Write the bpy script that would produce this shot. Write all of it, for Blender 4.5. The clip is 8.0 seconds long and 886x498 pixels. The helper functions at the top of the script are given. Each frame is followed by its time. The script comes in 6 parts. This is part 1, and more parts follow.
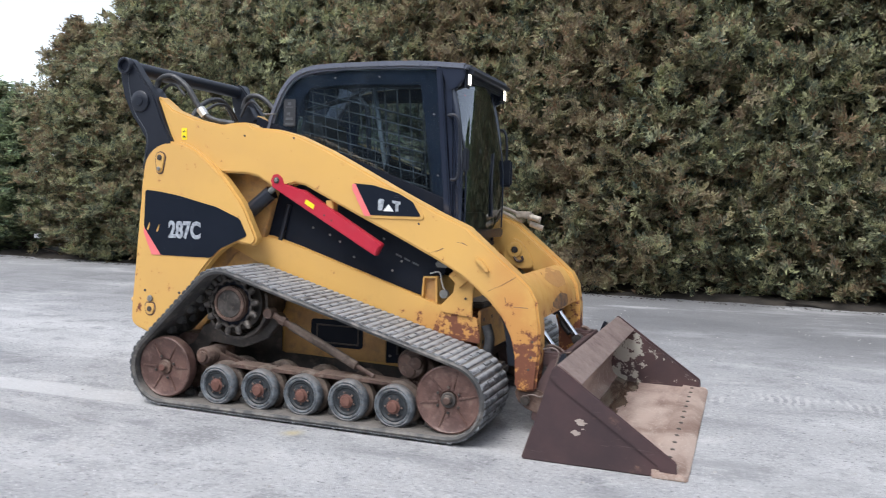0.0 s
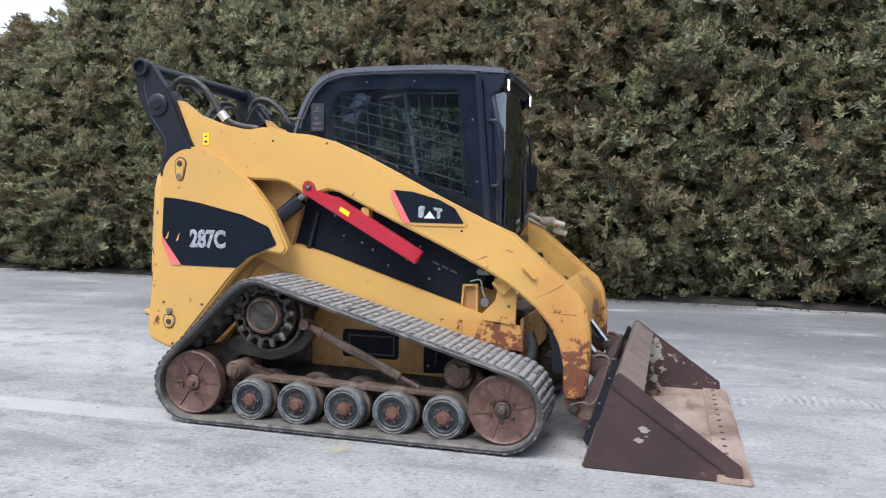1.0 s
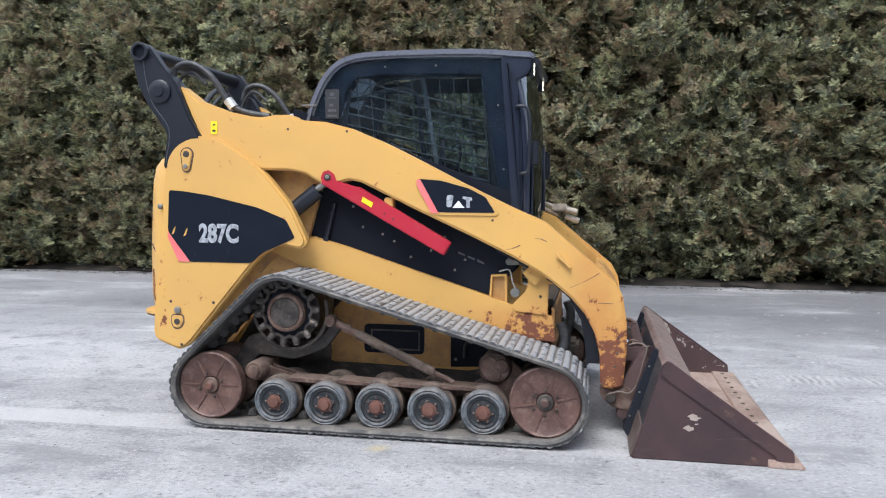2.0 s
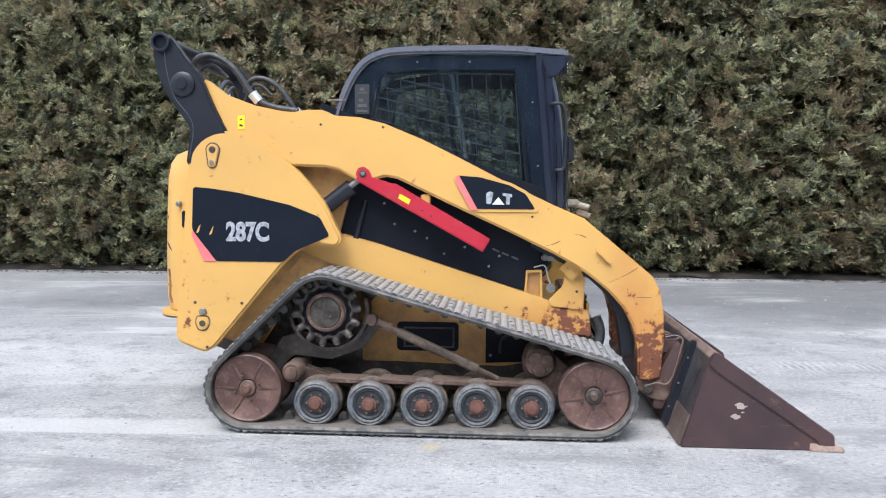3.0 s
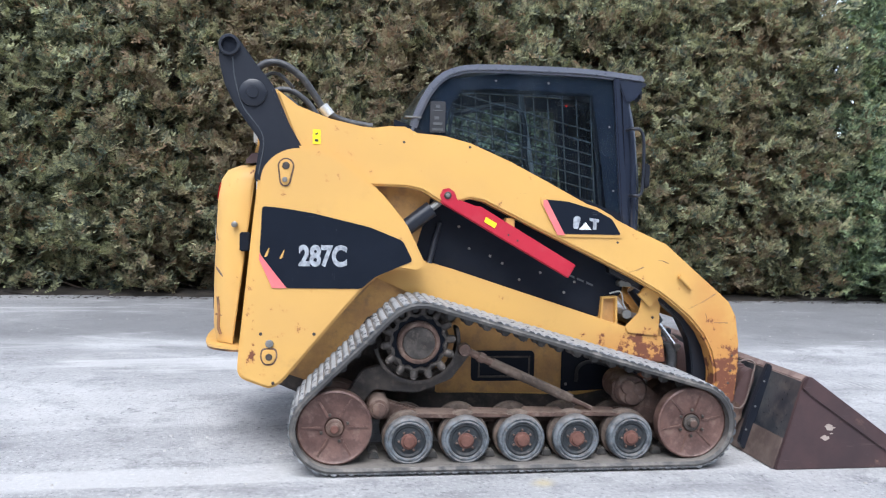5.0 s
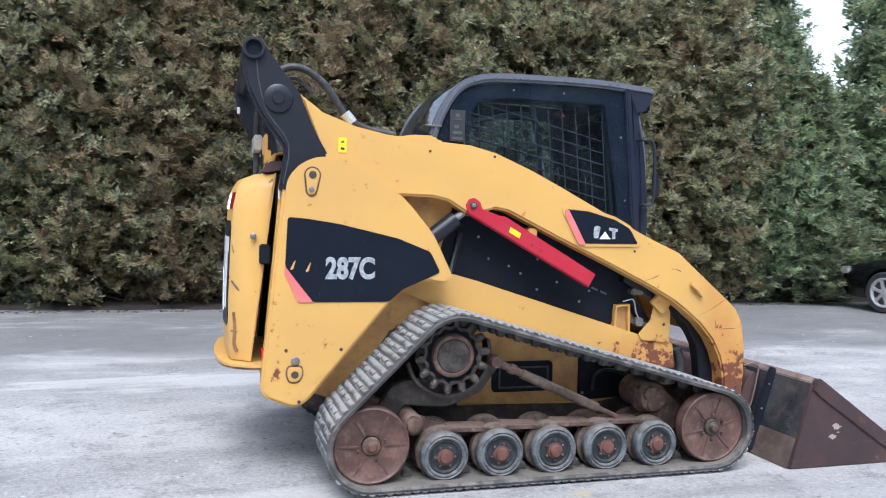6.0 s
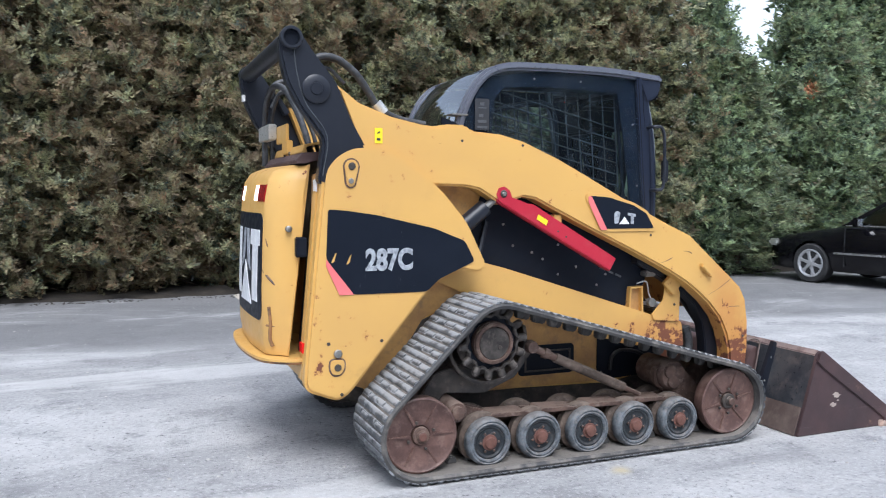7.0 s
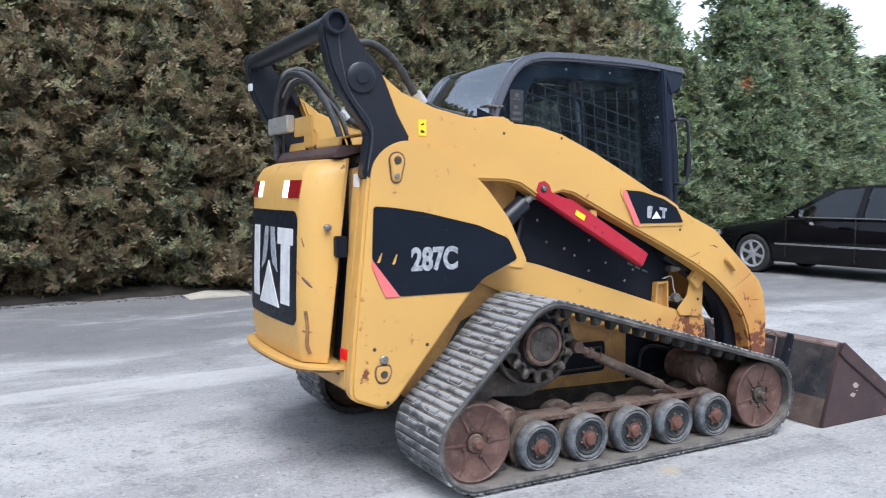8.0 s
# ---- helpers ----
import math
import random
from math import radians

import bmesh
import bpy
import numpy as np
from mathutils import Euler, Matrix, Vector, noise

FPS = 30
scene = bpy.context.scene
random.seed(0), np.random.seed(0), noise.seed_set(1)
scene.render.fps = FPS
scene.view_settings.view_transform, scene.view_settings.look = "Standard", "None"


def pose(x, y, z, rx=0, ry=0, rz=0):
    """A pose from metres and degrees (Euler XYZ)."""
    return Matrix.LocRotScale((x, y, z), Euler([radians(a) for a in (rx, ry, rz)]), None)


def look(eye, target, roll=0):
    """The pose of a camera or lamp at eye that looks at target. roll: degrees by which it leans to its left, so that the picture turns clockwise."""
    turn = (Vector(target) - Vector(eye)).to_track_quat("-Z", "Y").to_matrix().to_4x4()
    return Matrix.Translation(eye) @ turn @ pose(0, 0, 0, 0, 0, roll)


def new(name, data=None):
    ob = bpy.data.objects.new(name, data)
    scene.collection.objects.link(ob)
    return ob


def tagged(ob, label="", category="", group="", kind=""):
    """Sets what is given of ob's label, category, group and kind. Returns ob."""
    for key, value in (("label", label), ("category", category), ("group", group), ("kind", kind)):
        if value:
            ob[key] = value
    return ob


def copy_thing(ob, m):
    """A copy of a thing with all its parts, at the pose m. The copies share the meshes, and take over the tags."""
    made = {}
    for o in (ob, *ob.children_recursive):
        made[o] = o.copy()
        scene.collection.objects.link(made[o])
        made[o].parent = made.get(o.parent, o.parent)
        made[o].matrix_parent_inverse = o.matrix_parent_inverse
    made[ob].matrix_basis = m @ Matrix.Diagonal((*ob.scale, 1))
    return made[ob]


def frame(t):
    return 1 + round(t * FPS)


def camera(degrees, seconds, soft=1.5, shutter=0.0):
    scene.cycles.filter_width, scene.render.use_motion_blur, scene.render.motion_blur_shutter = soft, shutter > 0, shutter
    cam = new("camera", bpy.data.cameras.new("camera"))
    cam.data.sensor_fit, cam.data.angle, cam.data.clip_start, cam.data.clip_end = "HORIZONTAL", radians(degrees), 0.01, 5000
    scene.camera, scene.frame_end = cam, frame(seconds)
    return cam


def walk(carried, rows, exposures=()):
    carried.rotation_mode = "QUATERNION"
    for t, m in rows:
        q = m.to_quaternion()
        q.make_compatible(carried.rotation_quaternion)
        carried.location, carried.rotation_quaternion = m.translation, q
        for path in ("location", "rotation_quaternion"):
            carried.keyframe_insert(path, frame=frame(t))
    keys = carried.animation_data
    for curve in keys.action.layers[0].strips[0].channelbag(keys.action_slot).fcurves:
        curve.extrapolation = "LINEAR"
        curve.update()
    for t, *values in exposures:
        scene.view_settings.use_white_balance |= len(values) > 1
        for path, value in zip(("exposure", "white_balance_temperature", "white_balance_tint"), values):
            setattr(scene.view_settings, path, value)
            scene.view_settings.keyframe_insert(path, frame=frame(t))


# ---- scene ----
cam = camera(56.9, 8.0, soft=1.05, shutter=0.6)
EXPOSURES = [(0.0, 0.87, 6340, 10), (1.0, 0.87, 6240, 10), (2.5, 1.04, 6220, 10), (3.0, 1.12, 6220, 10), (3.5, 1.11, 6220, 10), (5.0, 1.15, 6050, 10), (6.5, 1.01, 6010, 10), (8.0, 0.95, 6060, 10)]
PATH = [
    (0, (2.366, -4.972, 1.287), (1.671, -3.1, 1.171), 1.6),
    (0.5, (2.055, -5.093, 1.305), (1.435, -3.194, 1.2), 1.4),
    (1, (1.743, -5.088, 1.291), (1.204, -3.164, 1.187), 1.3),
    (1.2, (1.655, -5.039, 1.304), (1.131, -3.113, 1.19), 1.1),
    (2.3, (0.926, -5.1, 1.294), (0.638, -3.125, 1.157), 0.5),
    (2.5, (0.761, -5.115, 1.293), (0.526, -3.134, 1.162), 0.7),
    (3, (0.426, -5.163, 1.318), (0.286, -3.174, 1.166), 0.3),
    (3.5, (0.1, -5.117, 1.296), (0.065, -3.123, 1.14), 0.5),
    (4, (-0.26, -5.062, 1.31), (-0.199, -3.067, 1.175), 0.1),
    (4.5, (-0.614, -5.042, 1.312), (-0.431, -3.053, 1.198), -0.2),
    (5, (-0.962, -4.913, 1.314), (-0.685, -2.935, 1.217), 1.3),
    (5.2, (-1.074, -4.881, 1.315), (-0.758, -2.908, 1.233), 1.5),
    (6.3, (-1.839, -4.644, 1.329), (-1.232, -2.74, 1.239), 1.0),
    (6.5, (-1.95, -4.623, 1.362), (-1.311, -2.732, 1.249), 1.0),
    (7, (-2.265, -4.521, 1.379), (-1.515, -2.671, 1.248), 0.2),
    (7.5, (-2.494, -4.258, 1.383), (-1.649, -2.451, 1.237), 0.1),
    (8, (-2.77, -4.063, 1.388), (-1.826, -2.306, 1.241), -0.1),
]
walk(cam, [(t, look(eye, target, roll)) for t, eye, target, roll in PATH], EXPOSURES)


# ---- light ----
SUN_ELEVATION, SUN_TURN = 57, 195
world = bpy.data.worlds.new("overcast_sky")
scene.world = world
world.use_nodes = True
wn = world.node_tree.nodes
wn.clear()
sky = wn.new("ShaderNodeTexSky")
sky.sky_type = "NISHITA"
sky.sun_disc = False
sky.sun_elevation, sky.sun_rotation = radians(SUN_ELEVATION), radians(SUN_TURN)
sky.air_density, sky.dust_density, sky.ozone_density = 1.0, 1.5, 1.0
grey = wn.new("ShaderNodeHueSaturation")
grey.inputs["Saturation"].default_value = 0.42
back = wn.new("ShaderNodeBackground")
back.inputs["Strength"].default_value = 0.15
wout = wn.new("ShaderNodeOutputWorld")
world.node_tree.links.new(sky.outputs[0], grey.inputs["Color"])
world.node_tree.links.new(grey.outputs[0], back.inputs[0])
world.node_tree.links.new(back.outputs[0], wout.inputs[0])
sun = new("sun", bpy.data.lights.new("sun", "SUN"))
sun.data.energy, sun.data.angle, sun.data.color = 1.6, radians(40), (1.0, 0.985, 0.97)
sun.matrix_world = look((0, 0, 30), (30 * math.sin(radians(SUN_TURN + 180)) / math.tan(radians(SUN_ELEVATION)), 30 * math.cos(radians(SUN_TURN + 180)) / math.tan(radians(SUN_ELEVATION)), 0))


# ---- materials ----
class Nodes:
    """A few short words for building a node material."""

    def __init__(self, name):
        self.material = bpy.data.materials.new(name)
        self.material.use_nodes = True
        self.tree = self.material.node_tree
        self.shader = self.tree.nodes["Principled BSDF"]
        self.out = self.tree.nodes["Material Output"]

    def put(self, socket, value):
        if isinstance(value, bpy.types.NodeSocket):
            self.tree.links.new(value, socket)
        elif isinstance(value, tuple) and len(value) == 3 and socket.type == "RGBA":
            socket.default_value = (*value, 1)
        else:
            socket.default_value = value

    def node(self, kind, **inputs):
        n = self.tree.nodes.new("ShaderNode" + kind)
        for key, value in inputs.items():
            self.put(n.inputs[key.replace("_", " ")], value)
        return n

    def math(self, op, a, b=0.0, c=0.0):
        n = self.tree.nodes.new("ShaderNodeMath")
        n.operation = op
        for i, v in enumerate((a, b, c)):
            self.put(n.inputs[i], v)
        return n.outputs[0]

    def span(self, v, a, b, lo=0.0, hi=1.0):
        n = self.node("MapRange")
        n.interpolation_type = "SMOOTHSTEP"
        for key, value in zip(("Value", "From Min", "From Max", "To Min", "To Max"), (v, a, b, lo, hi)):
            self.put(n.inputs[key], value)
        return n.outputs[0]

    def mix(self, f, a, b, blend="MIX"):
        n = self.tree.nodes.new("ShaderNodeMix")
        n.data_type, n.blend_type = "RGBA", blend
        self.put(n.inputs["Factor"], f)
        self.put(n.inputs["A"], a)
        self.put(n.inputs["B"], b)
        return n.outputs["Result"]

    def place(self, stretch=(1, 1, 1), turn=0.0, shift=True):
        """Object coordinates, moved by the object's own random number."""
        co = self.tree.nodes.new("ShaderNodeTexCoord").outputs["Object"]
        m = self.node("Mapping", Vector=co)
        m.inputs["Scale"].default_value = stretch
        m.inputs["Rotation"].default_value = (0, 0, turn)
        if shift:
            r = self.tree.nodes.new("ShaderNodeObjectInfo").outputs["Random"]
            s = self.math("MULTIPLY", r, 37.0)
            self.tree.links.new(s, m.inputs["Location"])
        return m.outputs[0]

    def noise(self, scale, detail=4.0, rough=0.55, at=None, distort=0.0):
        n = self.node("TexNoise", Scale=scale, Detail=detail, Roughness=rough, Distortion=distort)
        if at is not None:
            self.tree.links.new(at, n.inputs["Vector"])
        return n.outputs["Fac"]

    def bump(self, height, strength=0.3, distance=0.01):
        n = self.node("Bump", Height=height, Strength=strength, Distance=distance)
        self.tree.links.new(n.outputs[0], self.shader.inputs["Normal"])

    def set(self, **inputs):
        for key, value in inputs.items():
            self.put(self.shader.inputs[key.replace("_", " ")], value)
        return self.material


def surface(name, base, other, rough=0.6, metal=0.0, big=3.0, fine=60.0, amount=0.6, relief=0.15, dust=None, dust_cover=0.0, gloss=0.5, vary=0.12):
    """A worn surface: two colours at a large scale, grain at a fine one, and dust lying on it in patches."""
    n = Nodes(name)
    at = n.place()
    a, b = n.noise(big, 6, 0.6, at), n.noise(fine, 4, 0.6, at)
    f = n.math("ADD", n.math("MULTIPLY", n.span(a, 0.35, 0.68), amount), n.math("MULTIPLY", n.math("SUBTRACT", b, 0.5), 0.5))
    col = n.mix(f, base, other)
    if dust:
        d = n.noise(big * 2.3, 7, 0.65, at)
        up = n.node("SeparateXYZ", Vector=n.tree.nodes.new("ShaderNodeNewGeometry").outputs["Normal"]).outputs["Z"]
        lying = n.math("ADD", n.math("MULTIPLY", n.span(up, 0.2, 0.95), 0.22), d)
        col = n.mix(n.math("MULTIPLY", n.span(lying, 0.48, 0.72), dust_cover), col, dust)
    n.bump(n.math("ADD", a, n.math("MULTIPLY", b, 0.4)), relief, 0.01)
    n.shader.inputs["Specular IOR Level"].default_value = gloss
    return n.set(Base_Color=col, Metallic=metal, Roughness=n.span(b, 0.2, 0.8, max(rough - vary, 0.02), min(rough + vary, 1.0)))


def yellow_paint():
    n = Nodes("worn_yellow_paint")
    at = n.place(shift=False)
    xyz = n.node("SeparateXYZ", Vector=at)
    x, z = xyz.outputs["X"], xyz.outputs["Z"]
    broad, mid, fine = n.noise(1.7, 4, 0.5, at), n.noise(13.0, 9, 0.70, at), n.noise(140.0, 3, 0.6, at)
    col = n.mix(n.span(broad, 0.3, 0.7), (0.655, 0.386, 0.108), (0.595, 0.350, 0.106))
    grime = n.math("MULTIPLY", n.span(n.noise(4.0, 8, 0.7, at), 0.52, 0.8), n.span(z, 1.1, 0.35, 0.12, 0.6))
    col = n.mix(grime, col, (0.30, 0.19, 0.08))
    low = n.math("MULTIPLY", n.span(z, 0.90, 0.40), n.span(x, 0.25, 1.0))
    edge = n.math("MAXIMUM", n.math("MULTIPLY", n.span(z, 0.62, 0.30), n.span(x, -1.1, -1.4)), n.math("MULTIPLY", n.span(z, 1.15, 0.75), n.math("MULTIPLY", n.span(x, -1.315, -1.34), n.span(x, -1.40, -1.36))))
    seam = n.math("MULTIPLY", n.math("MULTIPLY", n.span(z, 0.68, 0.60), n.span(x, 0.42, 0.75)), n.span(x, 1.05, 0.98))
    low = n.math("ADD", low, n.math("MULTIPLY", seam, 0.55))
    foot = n.math("MULTIPLY", n.span(x, 1.14, 1.22), n.span(z, 0.62, 0.36))
    low = n.math("ADD", low, n.math("MULTIPLY", foot, 0.28))
    rust = n.math("ADD", mid, n.math("ADD", n.math("MULTIPLY", low, 0.18), n.math("MULTIPLY", edge, 0.11)))
    col = n.mix(n.span(rust, 0.61, 0.72, 0, 0.65), col, (0.50, 0.19, 0.045))
    wash = n.math("MULTIPLY", n.math("ADD", low, n.math("MULTIPLY", n.span(x, 0.98, 1.12), 0.65)), n.span(n.noise(3.2, 6, 0.6, at), 0.36, 0.62, 0.15, 0.75))
    col = n.mix(n.math("MINIMUM", wash, 0.7), col, (0.50, 0.215, 0.06))
    spots = n.span(rust, 0.655, 0.71)
    col = n.mix(spots, col, n.mix(fine, (0.21, 0.070, 0.034), (0.13, 0.050, 0.030)))
    scratch = n.noise(1.0, 6, 0.6, n.place((3.0, 3.0, 34.0), shift=False), 1.5)
    chips = n.math("MULTIPLY", n.span(scratch, 0.715, 0.735), n.span(n.noise(2.2, 2, 0.5, at), 0.5, 0.6))
    col = n.mix(n.math("MULTIPLY", chips, 0.7), col, (0.14, 0.07, 0.03))
    n.bump(n.math("ADD", n.math("MULTIPLY", spots, -0.5), n.math("MULTIPLY", fine, 0.12)), 0.25, 0.004)
    return n.set(Base_Color=col, Roughness=n.math("ADD", n.math("MULTIPLY", spots, 0.35), n.span(mid, 0.3, 0.7, 0.36, 0.50)))


def scratched_decal():
    n = Nodes("scratched_black_decal")
    at = n.place()
    col = n.mix(n.noise(5.0, 6, 0.6, at), (0.006, 0.009, 0.016), (0.012, 0.016, 0.026))
    for turn, stretch in ((0.0, (2.0, 2.0, 60.0)), (0.0, (46.0, 46.0, 5.0))):
        line = n.noise(1.0, 5, 0.6, n.place(stretch, turn), 2.0)
        where = n.span(n.noise(6.0, 3, 0.5, at), 0.52, 0.62)
        col = n.mix(n.math("MULTIPLY", n.span(line, 0.68, 0.72, 0, 0.55), where), col, (0.16, 0.165, 0.17))
    n.shader.inputs["Specular IOR Level"].default_value = 0.14
    return n.set(Base_Color=col, Roughness=n.span(n.noise(30.0, 3, 0.6, at), 0.3, 0.7, 0.30, 0.45))


def bucket_steel():
    n = Nodes("scuffed_brown_bucket_steel")
    at = n.place(shift=False)
    a, b, c = n.noise(2.4, 6, 0.6, at), n.noise(7.0, 9, 0.7, at), n.noise(90.0, 4, 0.6, at)
    col = n.mix(n.span(a, 0.3, 0.7), (0.052, 0.034, 0.037), (0.088, 0.050, 0.051))
    z = n.node("SeparateXYZ", Vector=at).outputs["Z"]
    tan = n.math("ADD", b, n.span(z, 0.05, 0.0, 0.0, 0.06))
    col = n.mix(n.span(tan, 0.60, 0.72, 0, 0.7), col, (0.26, 0.16, 0.11))
    bare = n.span(n.noise(3.3, 10, 0.72, at), 0.655, 0.675)
    col = n.mix(bare, col, (0.34, 0.29, 0.25))
    # paint that has peeled off in flakes inside the far side plate
    xyz = n.node("SeparateXYZ", Vector=at)
    x, y = xyz.outputs["X"], xyz.outputs["Y"]
    flaked = n.math("MULTIPLY", n.span(y, 0.982, 0.987), n.span(y, 1.000, 0.994))
    flaked = n.math("MULTIPLY", flaked, n.span(n.math("ADD", n.noise(11.0, 9, 0.7, at), n.math("MULTIPLY", n.span(x, 1.80, 1.56), 0.16)), 0.60, 0.615))
    col = n.mix(flaked, col, (0.40, 0.385, 0.335))
    scrape = n.span(n.noise(1.0, 7, 0.65, n.place((4.0, 4.0, 26.0), shift=False), 1.2), 0.62, 0.70, 0, 0.5)
    col = n.mix(scrape, col, (0.16, 0.115, 0.105))
    n.bump(n.math("ADD", a, n.math("MULTIPLY", c, 0.3)), 0.25, 0.006)
    return n.set(Base_Color=col, Metallic=0.2, Roughness=n.span(b, 0.3, 0.7, 0.34, 0.56))


def floor_steel():
    n = Nodes("scraped_bucket_floor_steel")
    at = n.place((1.0, 0.45, 1.0), shift=False)
    a, b, c = n.noise(3.0, 8, 0.65, at, 0.6), n.noise(16.0, 8, 0.7, at), n.noise(120.0, 3, 0.6, at)
    col = n.mix(n.span(a, 0.35, 0.62), (0.24, 0.145, 0.115), (0.52, 0.40, 0.335))
    col = n.mix(n.span(b, 0.55, 0.75, 0, 0.7), col, (0.60, 0.50, 0.43))
    vein = n.noise(5.0, 3, 0.6, n.place((1.0, 0.8, 1.0), shift=False), 2.5)
    col = n.mix(n.span(n.math("ABSOLUTE", n.math("SUBTRACT", vein, 0.5)), 0.012, 0.0, 0, 0.6), col, (0.66, 0.58, 0.51))
    # brown water standing at the back
    x = n.node("SeparateXYZ", Vector=n.place(shift=False)).outputs["X"]
    wet = n.span(n.math("ADD", x, n.math("MULTIPLY", n.math("SUBTRACT", a, 0.5), 0.5)), 1.68, 1.665)
    wet = n.math("MULTIPLY", wet, n.span(n.node("SeparateXYZ", Vector=n.place(shift=False)).outputs["Z"], 0.062, 0.050))
    col = n.mix(wet, col, (0.075, 0.044, 0.026))
    n.bump(n.math("MULTIPLY", n.math("ADD", b, n.math("MULTIPLY", c, 0.4)), n.math("SUBTRACT", 1.0, wet)), 0.25, 0.004)
    return n.set(Base_Color=col, Metallic=n.math("MULTIPLY", n.math("SUBTRACT", 1.0, wet), 0.3), Roughness=n.math("MULTIPLY", n.span(a, 0.3, 0.7, 0.33, 0.55), n.math("SUBTRACT", 1.0, n.math("MULTIPLY", wet, 0.7))))


def ground_asphalt():
    n = Nodes("dusty_worn_asphalt")
    at = n.place(shift=False)
    xyz = n.node("SeparateXYZ", Vector=at)
    x, y = xyz.outputs["X"], xyz.outputs["Y"]
    patch, mid = n.noise(0.45, 5, 0.6, at), n.noise(3.2, 7, 0.65, at)
    grain, fleck = n.noise(38.0, 7, 0.78, at), n.noise(170.0, 2, 0.5, at)
    streak = n.noise(1.0, 6, 0.62, n.place((0.42, 1.2, 1.0), radians(8), shift=False), 0.8)
    col = n.mix(n.span(patch, 0.3, 0.7), (0.312, 0.312, 0.319), (0.390, 0.388, 0.391))
    col = n.mix(n.span(n.math("ADD", streak, n.math("MULTIPLY", mid, 0.25)), 0.56, 0.80, 0, 0.48), col, (0.60, 0.597, 0.595))
    mottle = n.noise(1.5, 9, 0.72, at, 0.3)
    col = n.mix(n.span(mottle, 0.53, 0.66, 0, 0.42), col, (0.60, 0.592, 0.575))
    col = n.mix(n.span(mottle, 0.47, 0.38, 0, 0.52), col, (0.20, 0.20, 0.206))
    col = n.mix(n.span(mid, 0.52, 0.70, 0, 0.62), col, (0.19, 0.193, 0.205))
    col = n.mix(n.span(grain, 0.52, 0.63, 0, 0.7), col, (0.56, 0.56, 0.565))
    col = n.mix(n.span(grain, 0.46, 0.35, 0, 0.8), col, (0.12, 0.12, 0.128))
    chip = n.noise(16.0, 5, 0.7, at)
    col = n.mix(n.span(chip, 0.66, 0.70, 0, 0.7), col, (0.74, 0.74, 0.74))
    col = n.mix(n.span(chip, 0.375, 0.335, 0, 0.75), col, (0.095, 0.095, 0.102))
    col = n.mix(n.span(streak, 0.44, 0.33, 0, 0.55), col, (0.18, 0.182, 0.19))
    blotch = n.noise(7.5, 6, 0.7, at, 0.4)
    col = n.mix(n.span(blotch, 0.58, 0.70, 0, 0.4), col, (0.17, 0.168, 0.165))
    # darker asphalt tone along the hedge behind the loader
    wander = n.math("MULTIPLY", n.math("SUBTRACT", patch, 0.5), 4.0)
    tone_mask = n.math("MULTIPLY", n.span(n.math("ADD", y, wander), 1.2, 4.0), n.span(n.math("ADD", x, wander), -5.2, -3.4, 0.42, 0.78))
    col = n.mix(n.math("MULTIPLY", tone_mask, n.span(streak, 0.70, 0.52, 0.35, 1.0)), col, (0.128, 0.128, 0.133))
    # long pale wheel streaks in the west half of the yard
    wheel = n.noise(1.0, 4, 0.55, n.place((0.10, 1.0, 1.0), radians(8), shift=False), 1.0)
    col = n.mix(n.math("MULTIPLY", n.span(n.math("ADD", wheel, n.math("MULTIPLY", mid, 0.12)), 0.61, 0.675), n.math("MULTIPLY", n.span(y, 3.6, 2.2), n.span(x, 0.5, -2.0, 0.10, 0.52))), col, (0.62, 0.617, 0.61))
    # prints of the rubber tracks beside and behind the bucket
    bars = n.node("TexWave", Scale=5.2, Distortion=5.0, Detail=4.0)
    n.tree.links.new(at, bars.inputs["Vector"])
    lane = n.math("MULTIPLY", n.span(n.math("ABSOLUTE", n.math("SUBTRACT", y, 0.95)), 0.30, 0.16), n.span(x, 1.9, 2.4))
    lane = n.math("MULTIPLY", lane, n.span(x, 9.0, 5.0))
    col = n.mix(n.math("MULTIPLY", n.math("MULTIPLY", lane, n.span(bars.outputs["Fac"], 0.35, 0.8)), n.span(mid, 0.42, 0.62, 0.0, 0.45)), col, (0.62, 0.61, 0.59))
    # a spot of old yellow paint
    spot = n.node("VectorMath", Vector=at)
    spot.operation = "DISTANCE"
    spot.inputs[1].default_value = (0.09, -1.12, 0)
    col = n.mix(n.math("MULTIPLY", n.span(n.math("ADD", spot.outputs["Value"], n.math("MULTIPLY", mid, 0.12)), 0.15, 0.07), 0.6), col, (0.52, 0.42, 0.20))
    n.bump(n.math("ADD", n.math("MULTIPLY", grain, 0.7), n.math("ADD", n.math("MULTIPLY", fleck, 0.3), mid)), 0.8, 0.016)
    return n.set(Base_Color=col, Roughness=n.span(streak, 0.4, 0.7, 0.72, 0.92))


